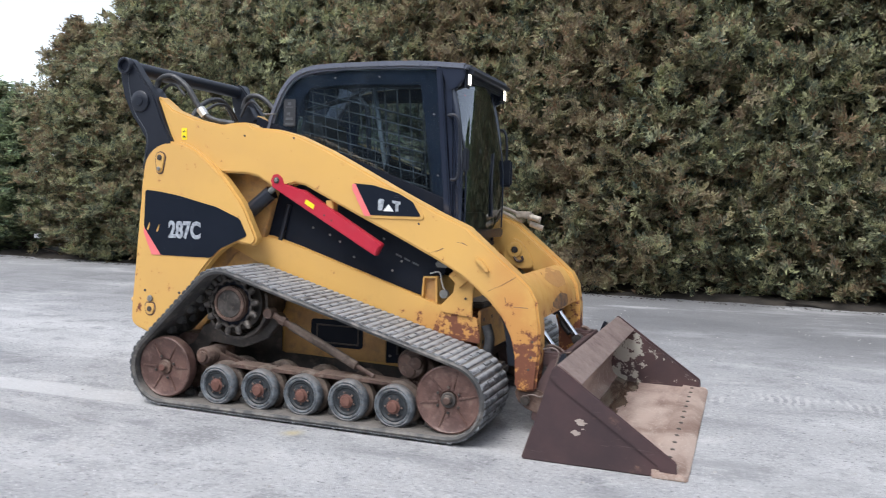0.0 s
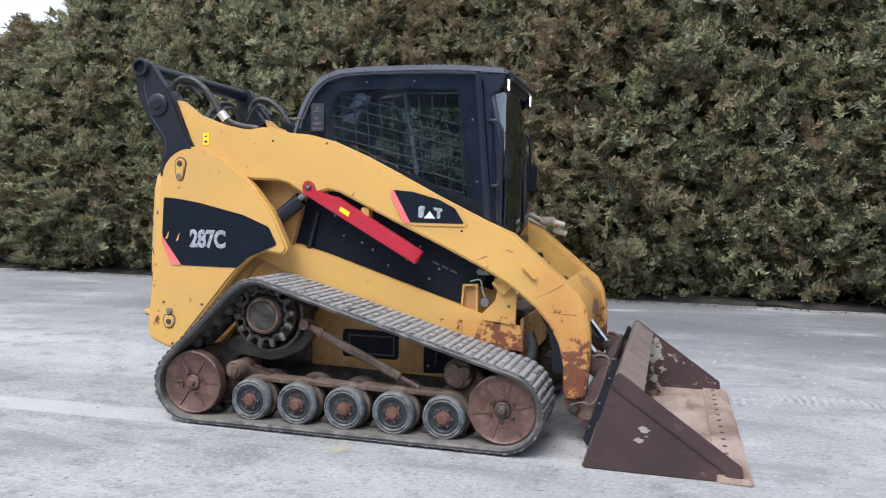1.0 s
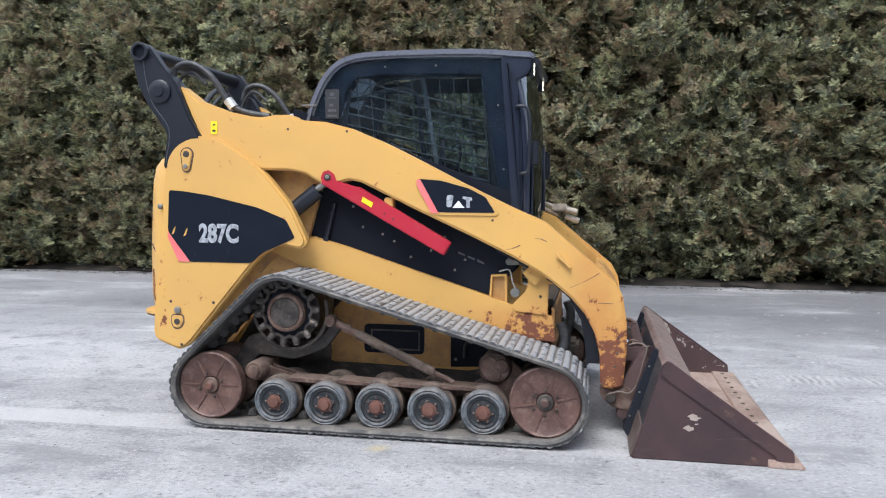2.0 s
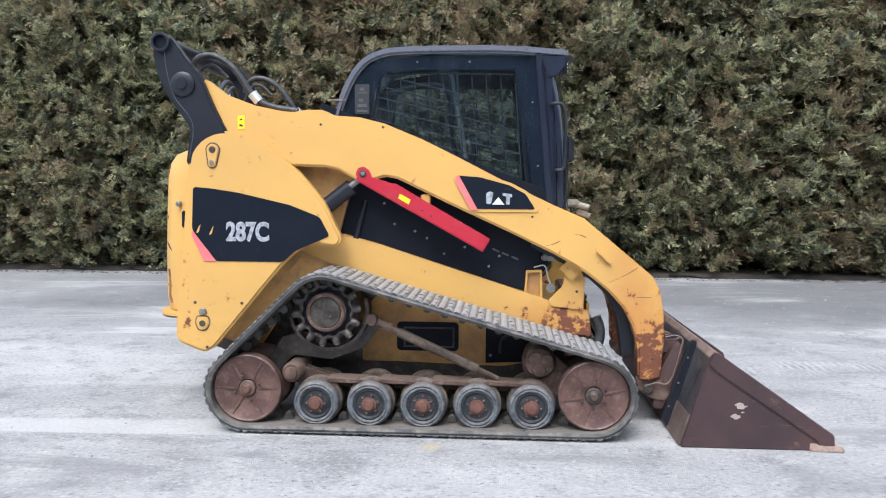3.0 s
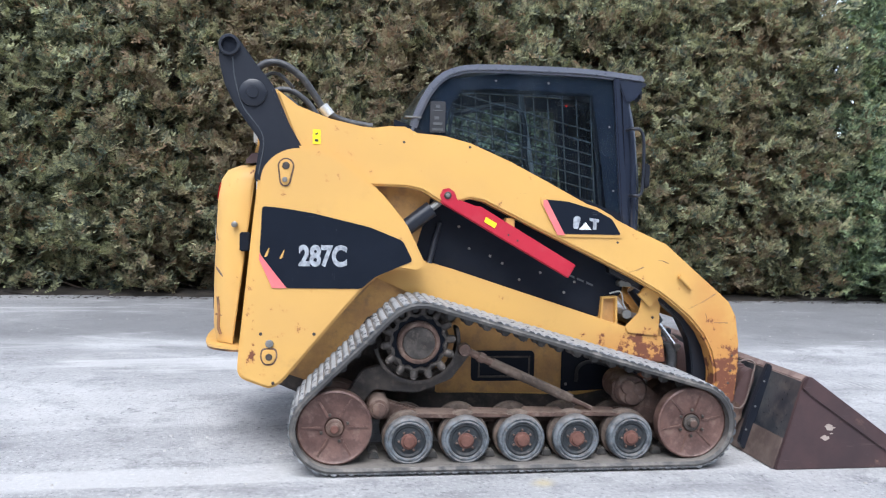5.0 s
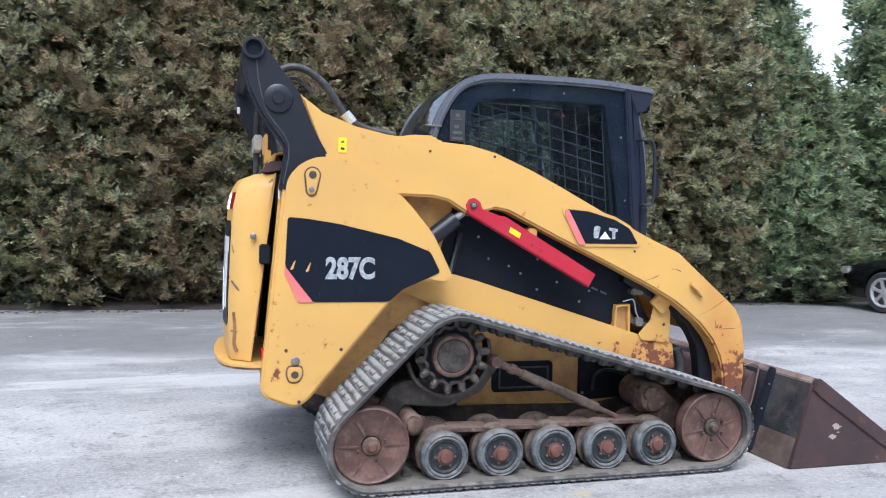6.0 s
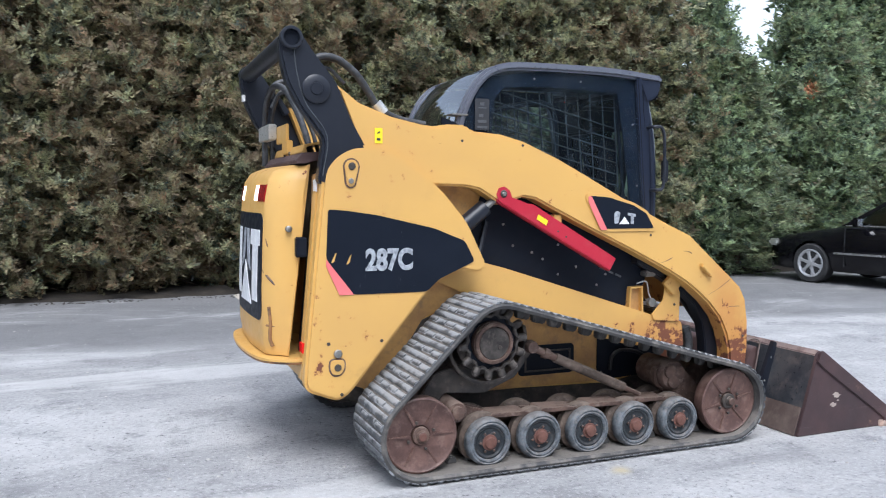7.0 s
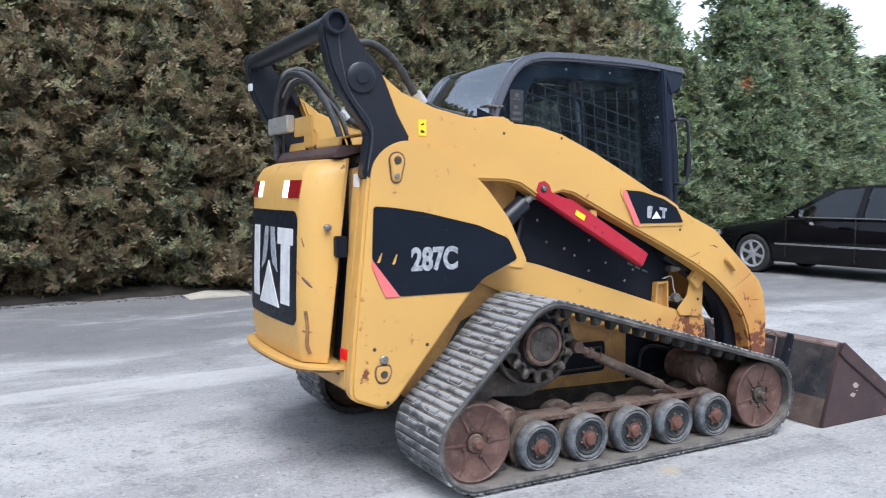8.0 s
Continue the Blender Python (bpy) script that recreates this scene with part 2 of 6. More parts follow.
def foliage(name, dark, light, brown, browning):
    n = Nodes(name)
    geo = n.tree.nodes.new("ShaderNodeNewGeometry")
    info = n.tree.nodes.new("ShaderNodeObjectInfo")
    isle = geo.outputs["Random Per Island"]
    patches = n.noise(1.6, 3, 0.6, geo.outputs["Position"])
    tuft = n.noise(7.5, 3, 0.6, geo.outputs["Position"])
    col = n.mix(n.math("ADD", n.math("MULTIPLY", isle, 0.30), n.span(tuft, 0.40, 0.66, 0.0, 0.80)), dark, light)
    young = n.span(n.noise(3.4, 4, 0.6, geo.outputs["Position"]), 0.53, 0.68, 0, 0.55)
    col = n.mix(n.math("MULTIPLY", young, n.span(isle, 0.10, 0.5)), col, (0.47, 0.50, 0.23))
    # single dead sprays, orange-brown
    dead = n.math("MULTIPLY", n.span(n.math("FRACT", n.math("MULTIPLY", isle, 13.0)), 0.75, 0.82), n.span(n.noise(2.3, 4, 0.6, geo.outputs["Position"]), 0.44, 0.60, 0.15, browning * 1.3))
    col = n.mix(dead, col, (0.33, 0.185, 0.105))
    tone_mask = n.math("ADD", n.math("MULTIPLY", n.math("SUBTRACT", isle, 0.5), 0.22), n.math("ADD", patches, n.math("MULTIPLY", n.math("SUBTRACT", info.outputs["Random"], 0.3), 0.24)))
    col = n.mix(n.span(tone_mask, 0.49, 0.74, 0, browning), col, brown)
    mat = n.set(Base_Color=col, Roughness=0.62)
    n.shader.inputs["Specular IOR Level"].default_value = 0.35
    thin = n.node("BsdfTranslucent", Color=col)
    both = n.node("MixShader", Fac=0.46)
    n.tree.links.new(n.shader.outputs[0], both.inputs[1])
    n.tree.links.new(thin.outputs[0], both.inputs[2])
    n.tree.links.new(both.outputs[0], n.out.inputs[0])
    return mat


def glass(name, tint, gloss=(0.9, 0.95, 1.0), ior=1.5, haze=0.0):
    n = Nodes(name)
    clear = n.node("BsdfTransparent", Color=tint)
    shine = n.node("BsdfGlossy", Color=gloss, Roughness=0.02)
    both = n.node("MixShader", Fac=n.node("Fresnel", IOR=ior).outputs[0])
    n.tree.links.new(clear.outputs[0], both.inputs[1])
    n.tree.links.new(shine.outputs[0], both.inputs[2])
    last = both
    if haze:
        # bluish film: thin dust plus a painted haze that lifts the blacks
        film = n.node("BsdfDiffuse", Color=(0.40, 0.47, 0.56))
        haze_noise = n.noise(5.0, 7, 0.7, n.place((1, 1, 0.5)))
        last = n.node("MixShader", Fac=n.span(haze_noise, 0.4, 0.8, haze * 0.15, haze))
        n.tree.links.new(both.outputs[0], last.inputs[1])
        n.tree.links.new(film.outputs[0], last.inputs[2])
    n.tree.links.new(last.outputs[0], n.out.inputs[0])
    return n.material


def lamp_glass(name, colour, strength):
    n = Nodes(name)
    ribs = n.noise(60, 2, 0.5, n.place((1, 1, 0.2)))
    n.bump(ribs, 0.3, 0.003)
    return n.set(Base_Color=n.mix(ribs, colour, tuple(min(1.0, 1.3 * c) for c in colour)), Roughness=0.15, Emission_Color=colour, Emission_Strength=strength)


YELLOW = yellow_paint()
BLACK = surface("black_satin_paint", (0.012, 0.015, 0.023), (0.018, 0.021, 0.030), 0.34, 0, 3, 80, 0.6, 0.02, (0.06, 0.06, 0.065), 0.06, 0.40, 0.06)
CAB_BLACK = surface("cab_black_paint", (0.020, 0.026, 0.044), (0.026, 0.033, 0.053), 0.16, 0, 2, 20, 0.5, 0.0, gloss=0.8, vary=0.015)
# black plastic, its base colour lightened to hold the sky's sheen
ROOF_BLACK = surface("weathered_roof_plastic", (0.100, 0.110, 0.142), (0.128, 0.139, 0.172), 0.30, 0, 4, 40, 0.6, 0.01, gloss=0.9, vary=0.04)
PANEL_BLACK = surface("dusty_black_panel", (0.009, 0.012, 0.020), (0.015, 0.018, 0.027), 0.5, 0, 4, 70, 0.6, 0.08, (0.03, 0.03, 0.03), 0.12, 0.12)
DECAL_BLACK = scratched_decal()
DECAL_WHITE = surface("scuffed_white_decal", (0.78, 0.79, 0.80), (0.55, 0.56, 0.58), 0.4, 0, 18, 120, 0.6, 0.04)
DECAL_GREY = surface("worn_grey_lettering", (0.42, 0.45, 0.49), (0.17, 0.185, 0.21), 0.4, 0, 45, 160, 0.8, 0.04)
PINK = surface("faded_pink_stripe", (0.78, 0.16, 0.17), (0.72, 0.24, 0.22), 0.4, 0, 8, 90, 0.5, 0.03)
RED = surface("faded_red_paint", (0.42, 0.012, 0.034), (0.48, 0.024, 0.046), 0.42, 0, 5, 90, 0.6, 0.05, (0.45, 0.20, 0.19), 0.10)
LABEL_YELLOW = surface("yellow_label", (0.85, 0.68, 0.02), (0.75, 0.6, 0.05), 0.4, 0, 10, 100, 0.4, 0.02)
RUST = surface("rust_brown_steel", (0.068, 0.041, 0.033), (0.160, 0.098, 0.075), 0.7, 0.1, 9, 70, 0.9, 0.4, (0.27, 0.205, 0.168), 0.55)
RUST_DISC = surface("rusty_disc_steel", (0.078, 0.041, 0.035), (0.150, 0.084, 0.068), 0.45, 0.12, 10, 80, 0.95, 0.3, (0.27, 0.185, 0.150), 0.40)
HUB_RUST = surface("red_rust_hub", (0.115, 0.050, 0.038), (0.18, 0.086, 0.064), 0.6, 0.1, 20, 120, 0.8, 0.2)
MUD = surface("dried_mud_steel", (0.058, 0.042, 0.033), (0.150, 0.110, 0.087), 0.85, 0, 9, 60, 0.9, 0.5, (0.25, 0.20, 0.165), 0.45)
DARK_STEEL = surface("greasy_dark_steel", (0.034, 0.031, 0.030), (0.088, 0.073, 0.062), 0.5, 0.2, 8, 90, 0.8, 0.25, (0.22, 0.175, 0.145), 0.45)
LABEL_DARK = surface("dark_grey_label", (0.030, 0.032, 0.038), (0.05, 0.052, 0.06), 0.4, 0, 10, 100, 0.5, 0.02)
LABEL_MARK = surface("dull_label_print", (0.09, 0.10, 0.11), (0.055, 0.06, 0.065), 0.5, 0, 30, 100, 0.6, 0.02)
WIRE = surface("grey_wire", (0.055, 0.062, 0.072), (0.105, 0.115, 0.125), 0.5, 0.2, 10, 100, 0.5, 0.05)
POST = surface("pale_grey_post_paint", (0.20, 0.215, 0.225), (0.28, 0.29, 0.30), 0.45, 0.1, 10, 90, 0.6, 0.1)
GEAR = surface("worn_dusty_gear_steel", (0.034, 0.030, 0.028), (0.095, 0.084, 0.076), 0.5, 0.35, 14, 90, 0.8, 0.25, (0.24, 0.20, 0.17), 0.4)
BARE_TIP = surface("worn_bright_tip", (0.14, 0.125, 0.115), (0.30, 0.275, 0.25), 0.45, 0.4, 30, 120, 0.8, 0.2)
GREY_STEEL = surface("scuffed_grey_steel", (0.20, 0.20, 0.19), (0.34, 0.33, 0.31), 0.42, 0.6, 14, 100, 0.7, 0.15)
# the pale blue-grey dust colour also stands for sky sheen on the bars
TREAD = surface("dusty_tread_rubber", (0.046, 0.051, 0.058), (0.135, 0.142, 0.152), 0.45, 0, 5.0, 55, 0.9, 0.4, (0.40, 0.415, 0.43), 0.70)
RUBBER = surface("mud_greyed_belt_rubber", (0.040, 0.040, 0.042), (0.095, 0.091, 0.086), 0.6, 0, 5, 50, 0.8, 0.3, (0.235, 0.212, 0.188), 0.65)
TYRE = surface("grey_dusty_roller_rubber", (0.055, 0.064, 0.074), (0.165, 0.185, 0.205), 0.7, 0, 22, 80, 0.95, 0.45, (0.22, 0.195, 0.175), 0.5)
ROLLER_DISC = surface("dark_blue_grey_disc", (0.018, 0.023, 0.028), (0.045, 0.052, 0.058), 0.6, 0.2, 15, 90, 0.7, 0.25, (0.13, 0.10, 0.085), 0.3)
HOSE = surface("black_hose_rubber", (0.018, 0.019, 0.022), (0.045, 0.047, 0.05), 0.48, 0, 12, 90, 0.6, 0.15, (0.15, 0.15, 0.15), 0.3)
CHROME = surface("polished_rod", (0.75, 0.76, 0.78), (0.55, 0.55, 0.56), 0.12, 1.0, 10, 90, 0.5, 0.03)
DUSTY_STEEL = surface("dusty_beige_coupling", (0.55, 0.48, 0.39), (0.34, 0.29, 0.24), 0.55, 0.2, 24, 90, 0.8, 0.2)
COLLAR = surface("silver_collar", (0.62, 0.62, 0.60), (0.45, 0.45, 0.44), 0.35, 0.6, 14, 90, 0.5, 0.1)
OCHRE = surface("bare_ochre_primer", (0.46, 0.235, 0.075), (0.38, 0.185, 0.065), 0.6, 0, 9, 80, 0.8, 0.15)
SCUFF = surface("rust_scuffed_edge", (0.30, 0.150, 0.060), (0.070, 0.048, 0.042), 0.55, 0.1, 14, 90, 0.95, 0.25)
# the loader's yellow under mud, darkened as a copy for shaded inner plates
SHADED_MUDDY_YELLOW = surface("muddy_yellow_paint", (0.62, 0.355, 0.115), (0.42, 0.230, 0.088), 0.55, 0, 4.5, 60, 0.95, 0.25, (0.23, 0.145, 0.092), 0.60)
BUCKET = bucket_steel()
HOOD = surface("faded_brown_hood_paint", (0.075, 0.045, 0.045), (0.12, 0.075, 0.07), 0.5, 0.1, 5, 70, 0.8, 0.15)
HEEL = surface("dusty_brown_heel_steel", (0.105, 0.075, 0.066), (0.190, 0.145, 0.125), 0.55, 0.1, 6, 70, 0.8, 0.2, (0.26, 0.21, 0.18), 0.4)
BARE = surface("bare_pale_metal", (0.40, 0.33, 0.29), (0.50, 0.43, 0.38), 0.5, 0.2, 20, 90, 0.7, 0.1)
BUCKET_BACK = surface("scuffed_black_bucket_paint", (0.022, 0.027, 0.036), (0.075, 0.076, 0.080), 0.36, 0.1, 5, 60, 0.8, 0.15, (0.20, 0.17, 0.15), 0.3)
BEAM = surface("rubbed_purple_brown_steel", (0.105, 0.062, 0.062), (0.28, 0.20, 0.185), 0.40, 0.2, 6, 70, 0.9, 0.2, (0.42, 0.34, 0.30), 0.45)
BUCKET_FLOOR = floor_steel()
SEAT_CLOTH = surface("black_seat_vinyl", (0.02, 0.02, 0.022), (0.04, 0.04, 0.042), 0.6, 0, 6, 120, 0.6, 0.2)
CAB_GLASS = glass("tinted_cab_glass", (0.78, 0.87, 0.92), ior=1.5, haze=0.028)
FRONT_GLASS = glass("curved_front_glass", (0.20, 0.23, 0.24), ior=3.4, haze=0.01)
REAR_GLASS = glass("smoked_rear_glass", (0.46, 0.54, 0.53), ior=5.0, haze=0.012)
CAR_GLASS = glass("car_window_glass", (0.66, 0.80, 0.75), ior=1.9)
WHITE_LAMP = lamp_glass("lit_white_lamp", (1.0, 0.90, 0.74), 2.2)
RED_LAMP = lamp_glass("red_lamp_lens", (0.22, 0.008, 0.012), 0.0)
REFLECTOR = lamp_glass("red_reflector", (0.75, 0.02, 0.02), 0.0)
GROUND = ground_asphalt()
BARK = surface("grey_brown_bark", (0.085, 0.062, 0.048), (0.15, 0.115, 0.09), 0.9, 0, 6, 40, 0.8, 0.5)
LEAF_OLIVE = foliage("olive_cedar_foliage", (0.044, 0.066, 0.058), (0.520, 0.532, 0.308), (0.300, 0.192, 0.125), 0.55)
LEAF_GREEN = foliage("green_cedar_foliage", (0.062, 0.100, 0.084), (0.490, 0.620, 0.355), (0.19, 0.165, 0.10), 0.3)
# dark leaves of the added woods, so the glass mirrors something dim
FAR_LEAF = foliage("dark_far_woods", (0.028, 0.042, 0.034), (0.125, 0.150, 0.090), (0.10, 0.08, 0.05), 0.3)
DEAD_LEAF = surface("orange_dead_leaf", (0.34, 0.13, 0.06), (0.42, 0.20, 0.10), 0.8, 0, 20, 90, 0.6, 0.2)
# litter and soil, darkened to carry the shade at the hedge foot
LITTER = surface("brown_leaf_litter", (0.026, 0.022, 0.018), (0.052, 0.042, 0.033), 0.95, 0, 5, 40, 0.8, 0.6)
PALE_STONE = surface("pale_concrete_slab", (0.42, 0.39, 0.33), (0.52, 0.48, 0.42), 0.85, 0, 6, 60, 0.6, 0.3)
STONE = surface("grey_gravel", (0.30, 0.29, 0.28), (0.52, 0.50, 0.48), 0.85, 0, 9, 60, 0.8, 0.3)
CAR_PAINT = surface("glossy_black_car_paint", (0.004, 0.004, 0.006), (0.006, 0.006, 0.008), 0.07, 0, 2, 40, 0.5, 0.0, gloss=0.4, vary=0.02)
CAR_TRIM = surface("bright_car_trim", (0.60, 0.60, 0.62), (0.45, 0.45, 0.47), 0.25, 0.8, 6, 60, 0.5, 0.03)
ALLOY = surface("silver_alloy", (0.55, 0.56, 0.58), (0.45, 0.46, 0.48), 0.35, 0.5, 10, 90, 0.5, 0.05)
CAR_TYRE = surface("black_car_tyre", (0.022, 0.022, 0.024), (0.045, 0.045, 0.046), 0.75, 0, 8, 80, 0.6, 0.2)


# ---- mesh words ----
def part(name, bm, material, parent=None, label="", smooth=40, at=None):
    """Links a bmesh as one mesh object under a thing or a part."""
    bmesh.ops.recalc_face_normals(bm, faces=bm.faces)
    me = bpy.data.meshes.new(name)
    bm.to_mesh(me)
    bm.free()
    me.materials.append(material)
    if smooth:
        me.shade_smooth()
        me.set_sharp_from_angle(angle=radians(smooth))
    ob = new(name, me)
    ob.parent = parent
    if at is not None:
        ob.matrix_basis = at
    return tagged(ob, label)


def again(ob, at):
    """One more object on the same mesh, under the same parent."""
    twin = new(ob.name.split(".")[0], ob.data)
    twin.parent = ob.parent
    twin.matrix_basis = at
    return tagged(twin, ob.get("label", ""))


def soften(bm, width, angle=30, segments=2):
    if width > 0:
        edges = [e for e in bm.edges if len(e.link_faces) == 2 and e.calc_face_angle(0) > radians(angle)]
        bmesh.ops.bevel(bm, geom=edges, offset=width, segments=segments, affect="EDGES", clamp_overlap=True)
    return bm


def prism(profile, y0, y1, bevel=0.006, bm=None):
    """An outline in x and z, given a thickness from y0 to y1."""
    b = bmesh.new()
    low = [b.verts.new((x, y0, z)) for x, z in profile]
    high = [b.verts.new((x, y1, z)) for x, z in profile]
    b.faces.new(low)
    b.faces.new(high[::-1])
    for i in range(len(low)):
        j = (i + 1) % len(low)
        b.faces.new((low[i], high[i], high[j], low[j]))
    bmesh.ops.recalc_face_normals(b, faces=b.faces)
    soften(b, bevel)
    return merged(bm, b)


def merged(bm, b):
    if bm is None:
        return b
    me = bpy.data.meshes.new("rest")
    b.to_mesh(me)
    b.free()
    bm.from_mesh(me)
    bpy.data.meshes.remove(me)
    return bm


def ring_plate(outer, inner, y0, y1, bevel=0.004, bm=None):
    """A plate with one opening; both outlines have the same number of corners."""
    b = bmesh.new()
    rows = [[b.verts.new((x, y, z)) for x, z in line] for line, y in ((outer, y0), (inner, y0), (inner, y1), (outer, y1))]
    n = len(outer)
    for k in range(4):
        p, q = rows[k], rows[(k + 1) % 4]
        for i in range(n):
            j = (i + 1) % n
            b.faces.new((p[i], p[j], q[j], q[i]))
    bmesh.ops.recalc_face_normals(b, faces=b.faces)
    soften(b, bevel, 40)
    return merged(bm, b)


def box(lo, hi, bevel=0.006, bm=None, m=None):
    b = bmesh.new()
    size = [h - l for l, h in zip(lo, hi)]
    mid = [(h + l) / 2 for l, h in zip(lo, hi)]
    bmesh.ops.create_cube(b, size=1, matrix=Matrix.Translation(mid) @ Matrix.Diagonal((*size, 1)))
    soften(b, bevel)
    if m is not None:
        b.transform(m)
    return merged(bm, b)


def smooth_line(points, steps=6):
    """A Catmull-Rom line through the points."""
    p = [Vector(q) for q in points]
    p = [2 * p[0] - p[1]] + p + [2 * p[-1] - p[-2]]
    out = []
    for i in range(1, len(p) - 2):
        for k in range(steps):
            t = k / steps
            a, b, c, d = p[i - 1], p[i], p[i + 1], p[i + 2]
            out.append(0.5 * (2 * b + (c - a) * t + (2 * a - 5 * b + 4 * c - d) * t * t + (3 * b - a - 3 * c + d) * t ** 3))
    return out + [p[-2]]


def tube(points, radius, sides=10, bm=None, smooth=True, steps=6):
    """A round bar along a line."""
    line = smooth_line(points, steps) if smooth else [Vector(q) for q in points]
    b = bmesh.new()
    rings, side = [], None
    for i, p in enumerate(line):
        d = (line[min(i + 1, len(line) - 1)] - line[max(i - 1, 0)]).normalized()
        if side is None:
            side = d.orthogonal().normalized()
        side = (side - d * side.dot(d)).normalized()
        up = d.cross(side)
        r = radius[i * (len(radius) - 1) // max(1, len(line) - 1)] if isinstance(radius, (list, tuple)) else radius
        rings.append([b.verts.new(p + r * (math.cos(a) * side + math.sin(a) * up)) for a in (2 * math.pi * k / sides for k in range(sides))])
    for p, q in zip(rings, rings[1:]):
        for k in range(sides):
            b.faces.new((p[k], p[(k + 1) % sides], q[(k + 1) % sides], q[k]))
    b.faces.new(rings[0])
    b.faces.new(rings[-1][::-1])
    return merged(bm, b)


def lathe(centre, profile, sides=32, bm=None, axis="y"):
    """Turns (radius, height) corners round an axis through the centre."""
    b = bmesh.new()
    rings = []
    for r, h in profile:
        ring = []
        for k in range(sides):
            a = 2 * math.pi * k / sides
            u, v = r * math.cos(a), r * math.sin(a)
            p = {"y": (u, h, v), "x": (h, u, v), "z": (u, v, h)}[axis]
            ring.append(b.verts.new(Vector(centre) + Vector(p)))
        rings.append(ring)
    for p, q in zip(rings, rings[1:]):
        for k in range(sides):
            b.faces.new((p[k], p[(k + 1) % sides], q[(k + 1) % sides], q[k]))
    b.faces.new(rings[0])
    b.faces.new(rings[-1][::-1])
    return merged(bm, b)


def placed(bm, m):
    bm.transform(m)
    return bm


def disc(x, z, y0, y1, r, bevel=0.004, sides=24, bm=None):
    lo, hi = min(y0, y1), max(y0, y1)
    return lathe((x, 0, z), [(r - bevel, lo), (r, lo + bevel), (r, hi - bevel), (r - bevel, hi)], sides, bm)


def band(line, width, y0, y1, bevel=0.006, bm=None):
    """A strip that follows a line in x and z, width metres thick to its right."""
    pts = [Vector((x, z)) for x, z in line]
    inner = []
    for i, p in enumerate(pts):
        d = (pts[min(i + 1, len(pts) - 1)] - pts[max(i - 1, 0)]).normalized()
        inner.append(p + width * Vector((d.y, -d.x)))
    outline = [tuple(p) for p in pts] + [tuple(p) for p in inner[::-1]]
    b = bmesh.new()
    n = len(pts)
    lo = [b.verts.new((x, y0, z)) for x, z in outline]
    hi = [b.verts.new((x, y1, z)) for x, z in outline]
    for i in range(n - 1):
        j, k = 2 * n - 1 - i, 2 * n - 2 - i
        b.faces.new((lo[i], lo[i + 1], lo[k], lo[j]))
        b.faces.new((hi[i], hi[j], hi[k], hi[i + 1]))
        b.faces.new((lo[i], hi[i], hi[i + 1], lo[i + 1]))
        b.faces.new((lo[k], hi[k], hi[j], lo[j]))
    b.faces.new((lo[0], lo[-1], hi[-1], hi[0]))
    b.faces.new((lo[n - 1], hi[n - 1], hi[n], lo[n]))
    bmesh.ops.recalc_face_normals(b, faces=b.faces)
    soften(b, bevel, 40)
    return merged(bm, b)


def rounded(points, radius, steps=4):
    """An outline with its corners rounded off."""
    out = []
    n = len(points)
    for i in range(n):
        p, a, c = Vector(points[i]), Vector(points[i - 1]), Vector(points[(i + 1) % n])
        r = min(radius, 0.45 * (a - p).length, 0.45 * (c - p).length)
        s, e = p + (a - p).normalized() * r, p + (c - p).normalized() * r
        for k in range(steps + 1):
            t = k / steps
            out.append(tuple((1 - t) ** 2 * s + 2 * t * (1 - t) * p + t * t * e))
    return out


def curved(points, steps=4):
    return [(p.x, p.y) for p in smooth_line([(x, z, 0) for x, z in points], steps)]


def flat(profile, y, bm=None):
    """A thin sticker in x and z, facing along y."""
    return prism(profile, y - 0.0012, y + 0.0012, 0, bm)


def lettering(text, size, at, stretch=1.0, bold=0.0):
    """Letters of the built-in font as a mesh."""
    curve = bpy.data.curves.new("lettering", "FONT")
    curve.body, curve.size, curve.extrude, curve.offset = text, size, 0.0012, bold
    ob = new("lettering", curve)
    me = bpy.data.meshes.new_from_object(ob.evaluated_get(bpy.context.evaluated_depsgraph_get()))
    bpy.data.objects.remove(ob)
    bpy.data.curves.remove(curve)
    bm = bmesh.new()
    bm.from_mesh(me)
    bpy.data.meshes.remove(me)
    bm.transform(at @ Matrix.Diagonal((stretch, 1, 1, 1)))
    return bm


# ---- ground ----
def ground_sheet():
    bm = bmesh.new()
    edges = [-900, -60, -14, -6, -3, 0, 3, 6, 14, 60, 900]
    grid = [[bm.verts.new((x, y, 0)) for x in edges] for y in edges]
    for i in range(len(edges) - 1):
        for j in range(len(edges) - 1):
            bm.faces.new((grid[i][j], grid[i][j + 1], grid[i + 1][j + 1], grid[i + 1][j]))
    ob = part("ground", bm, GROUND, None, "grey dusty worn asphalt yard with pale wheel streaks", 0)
    tagged(ob, category="ground", kind="structure")


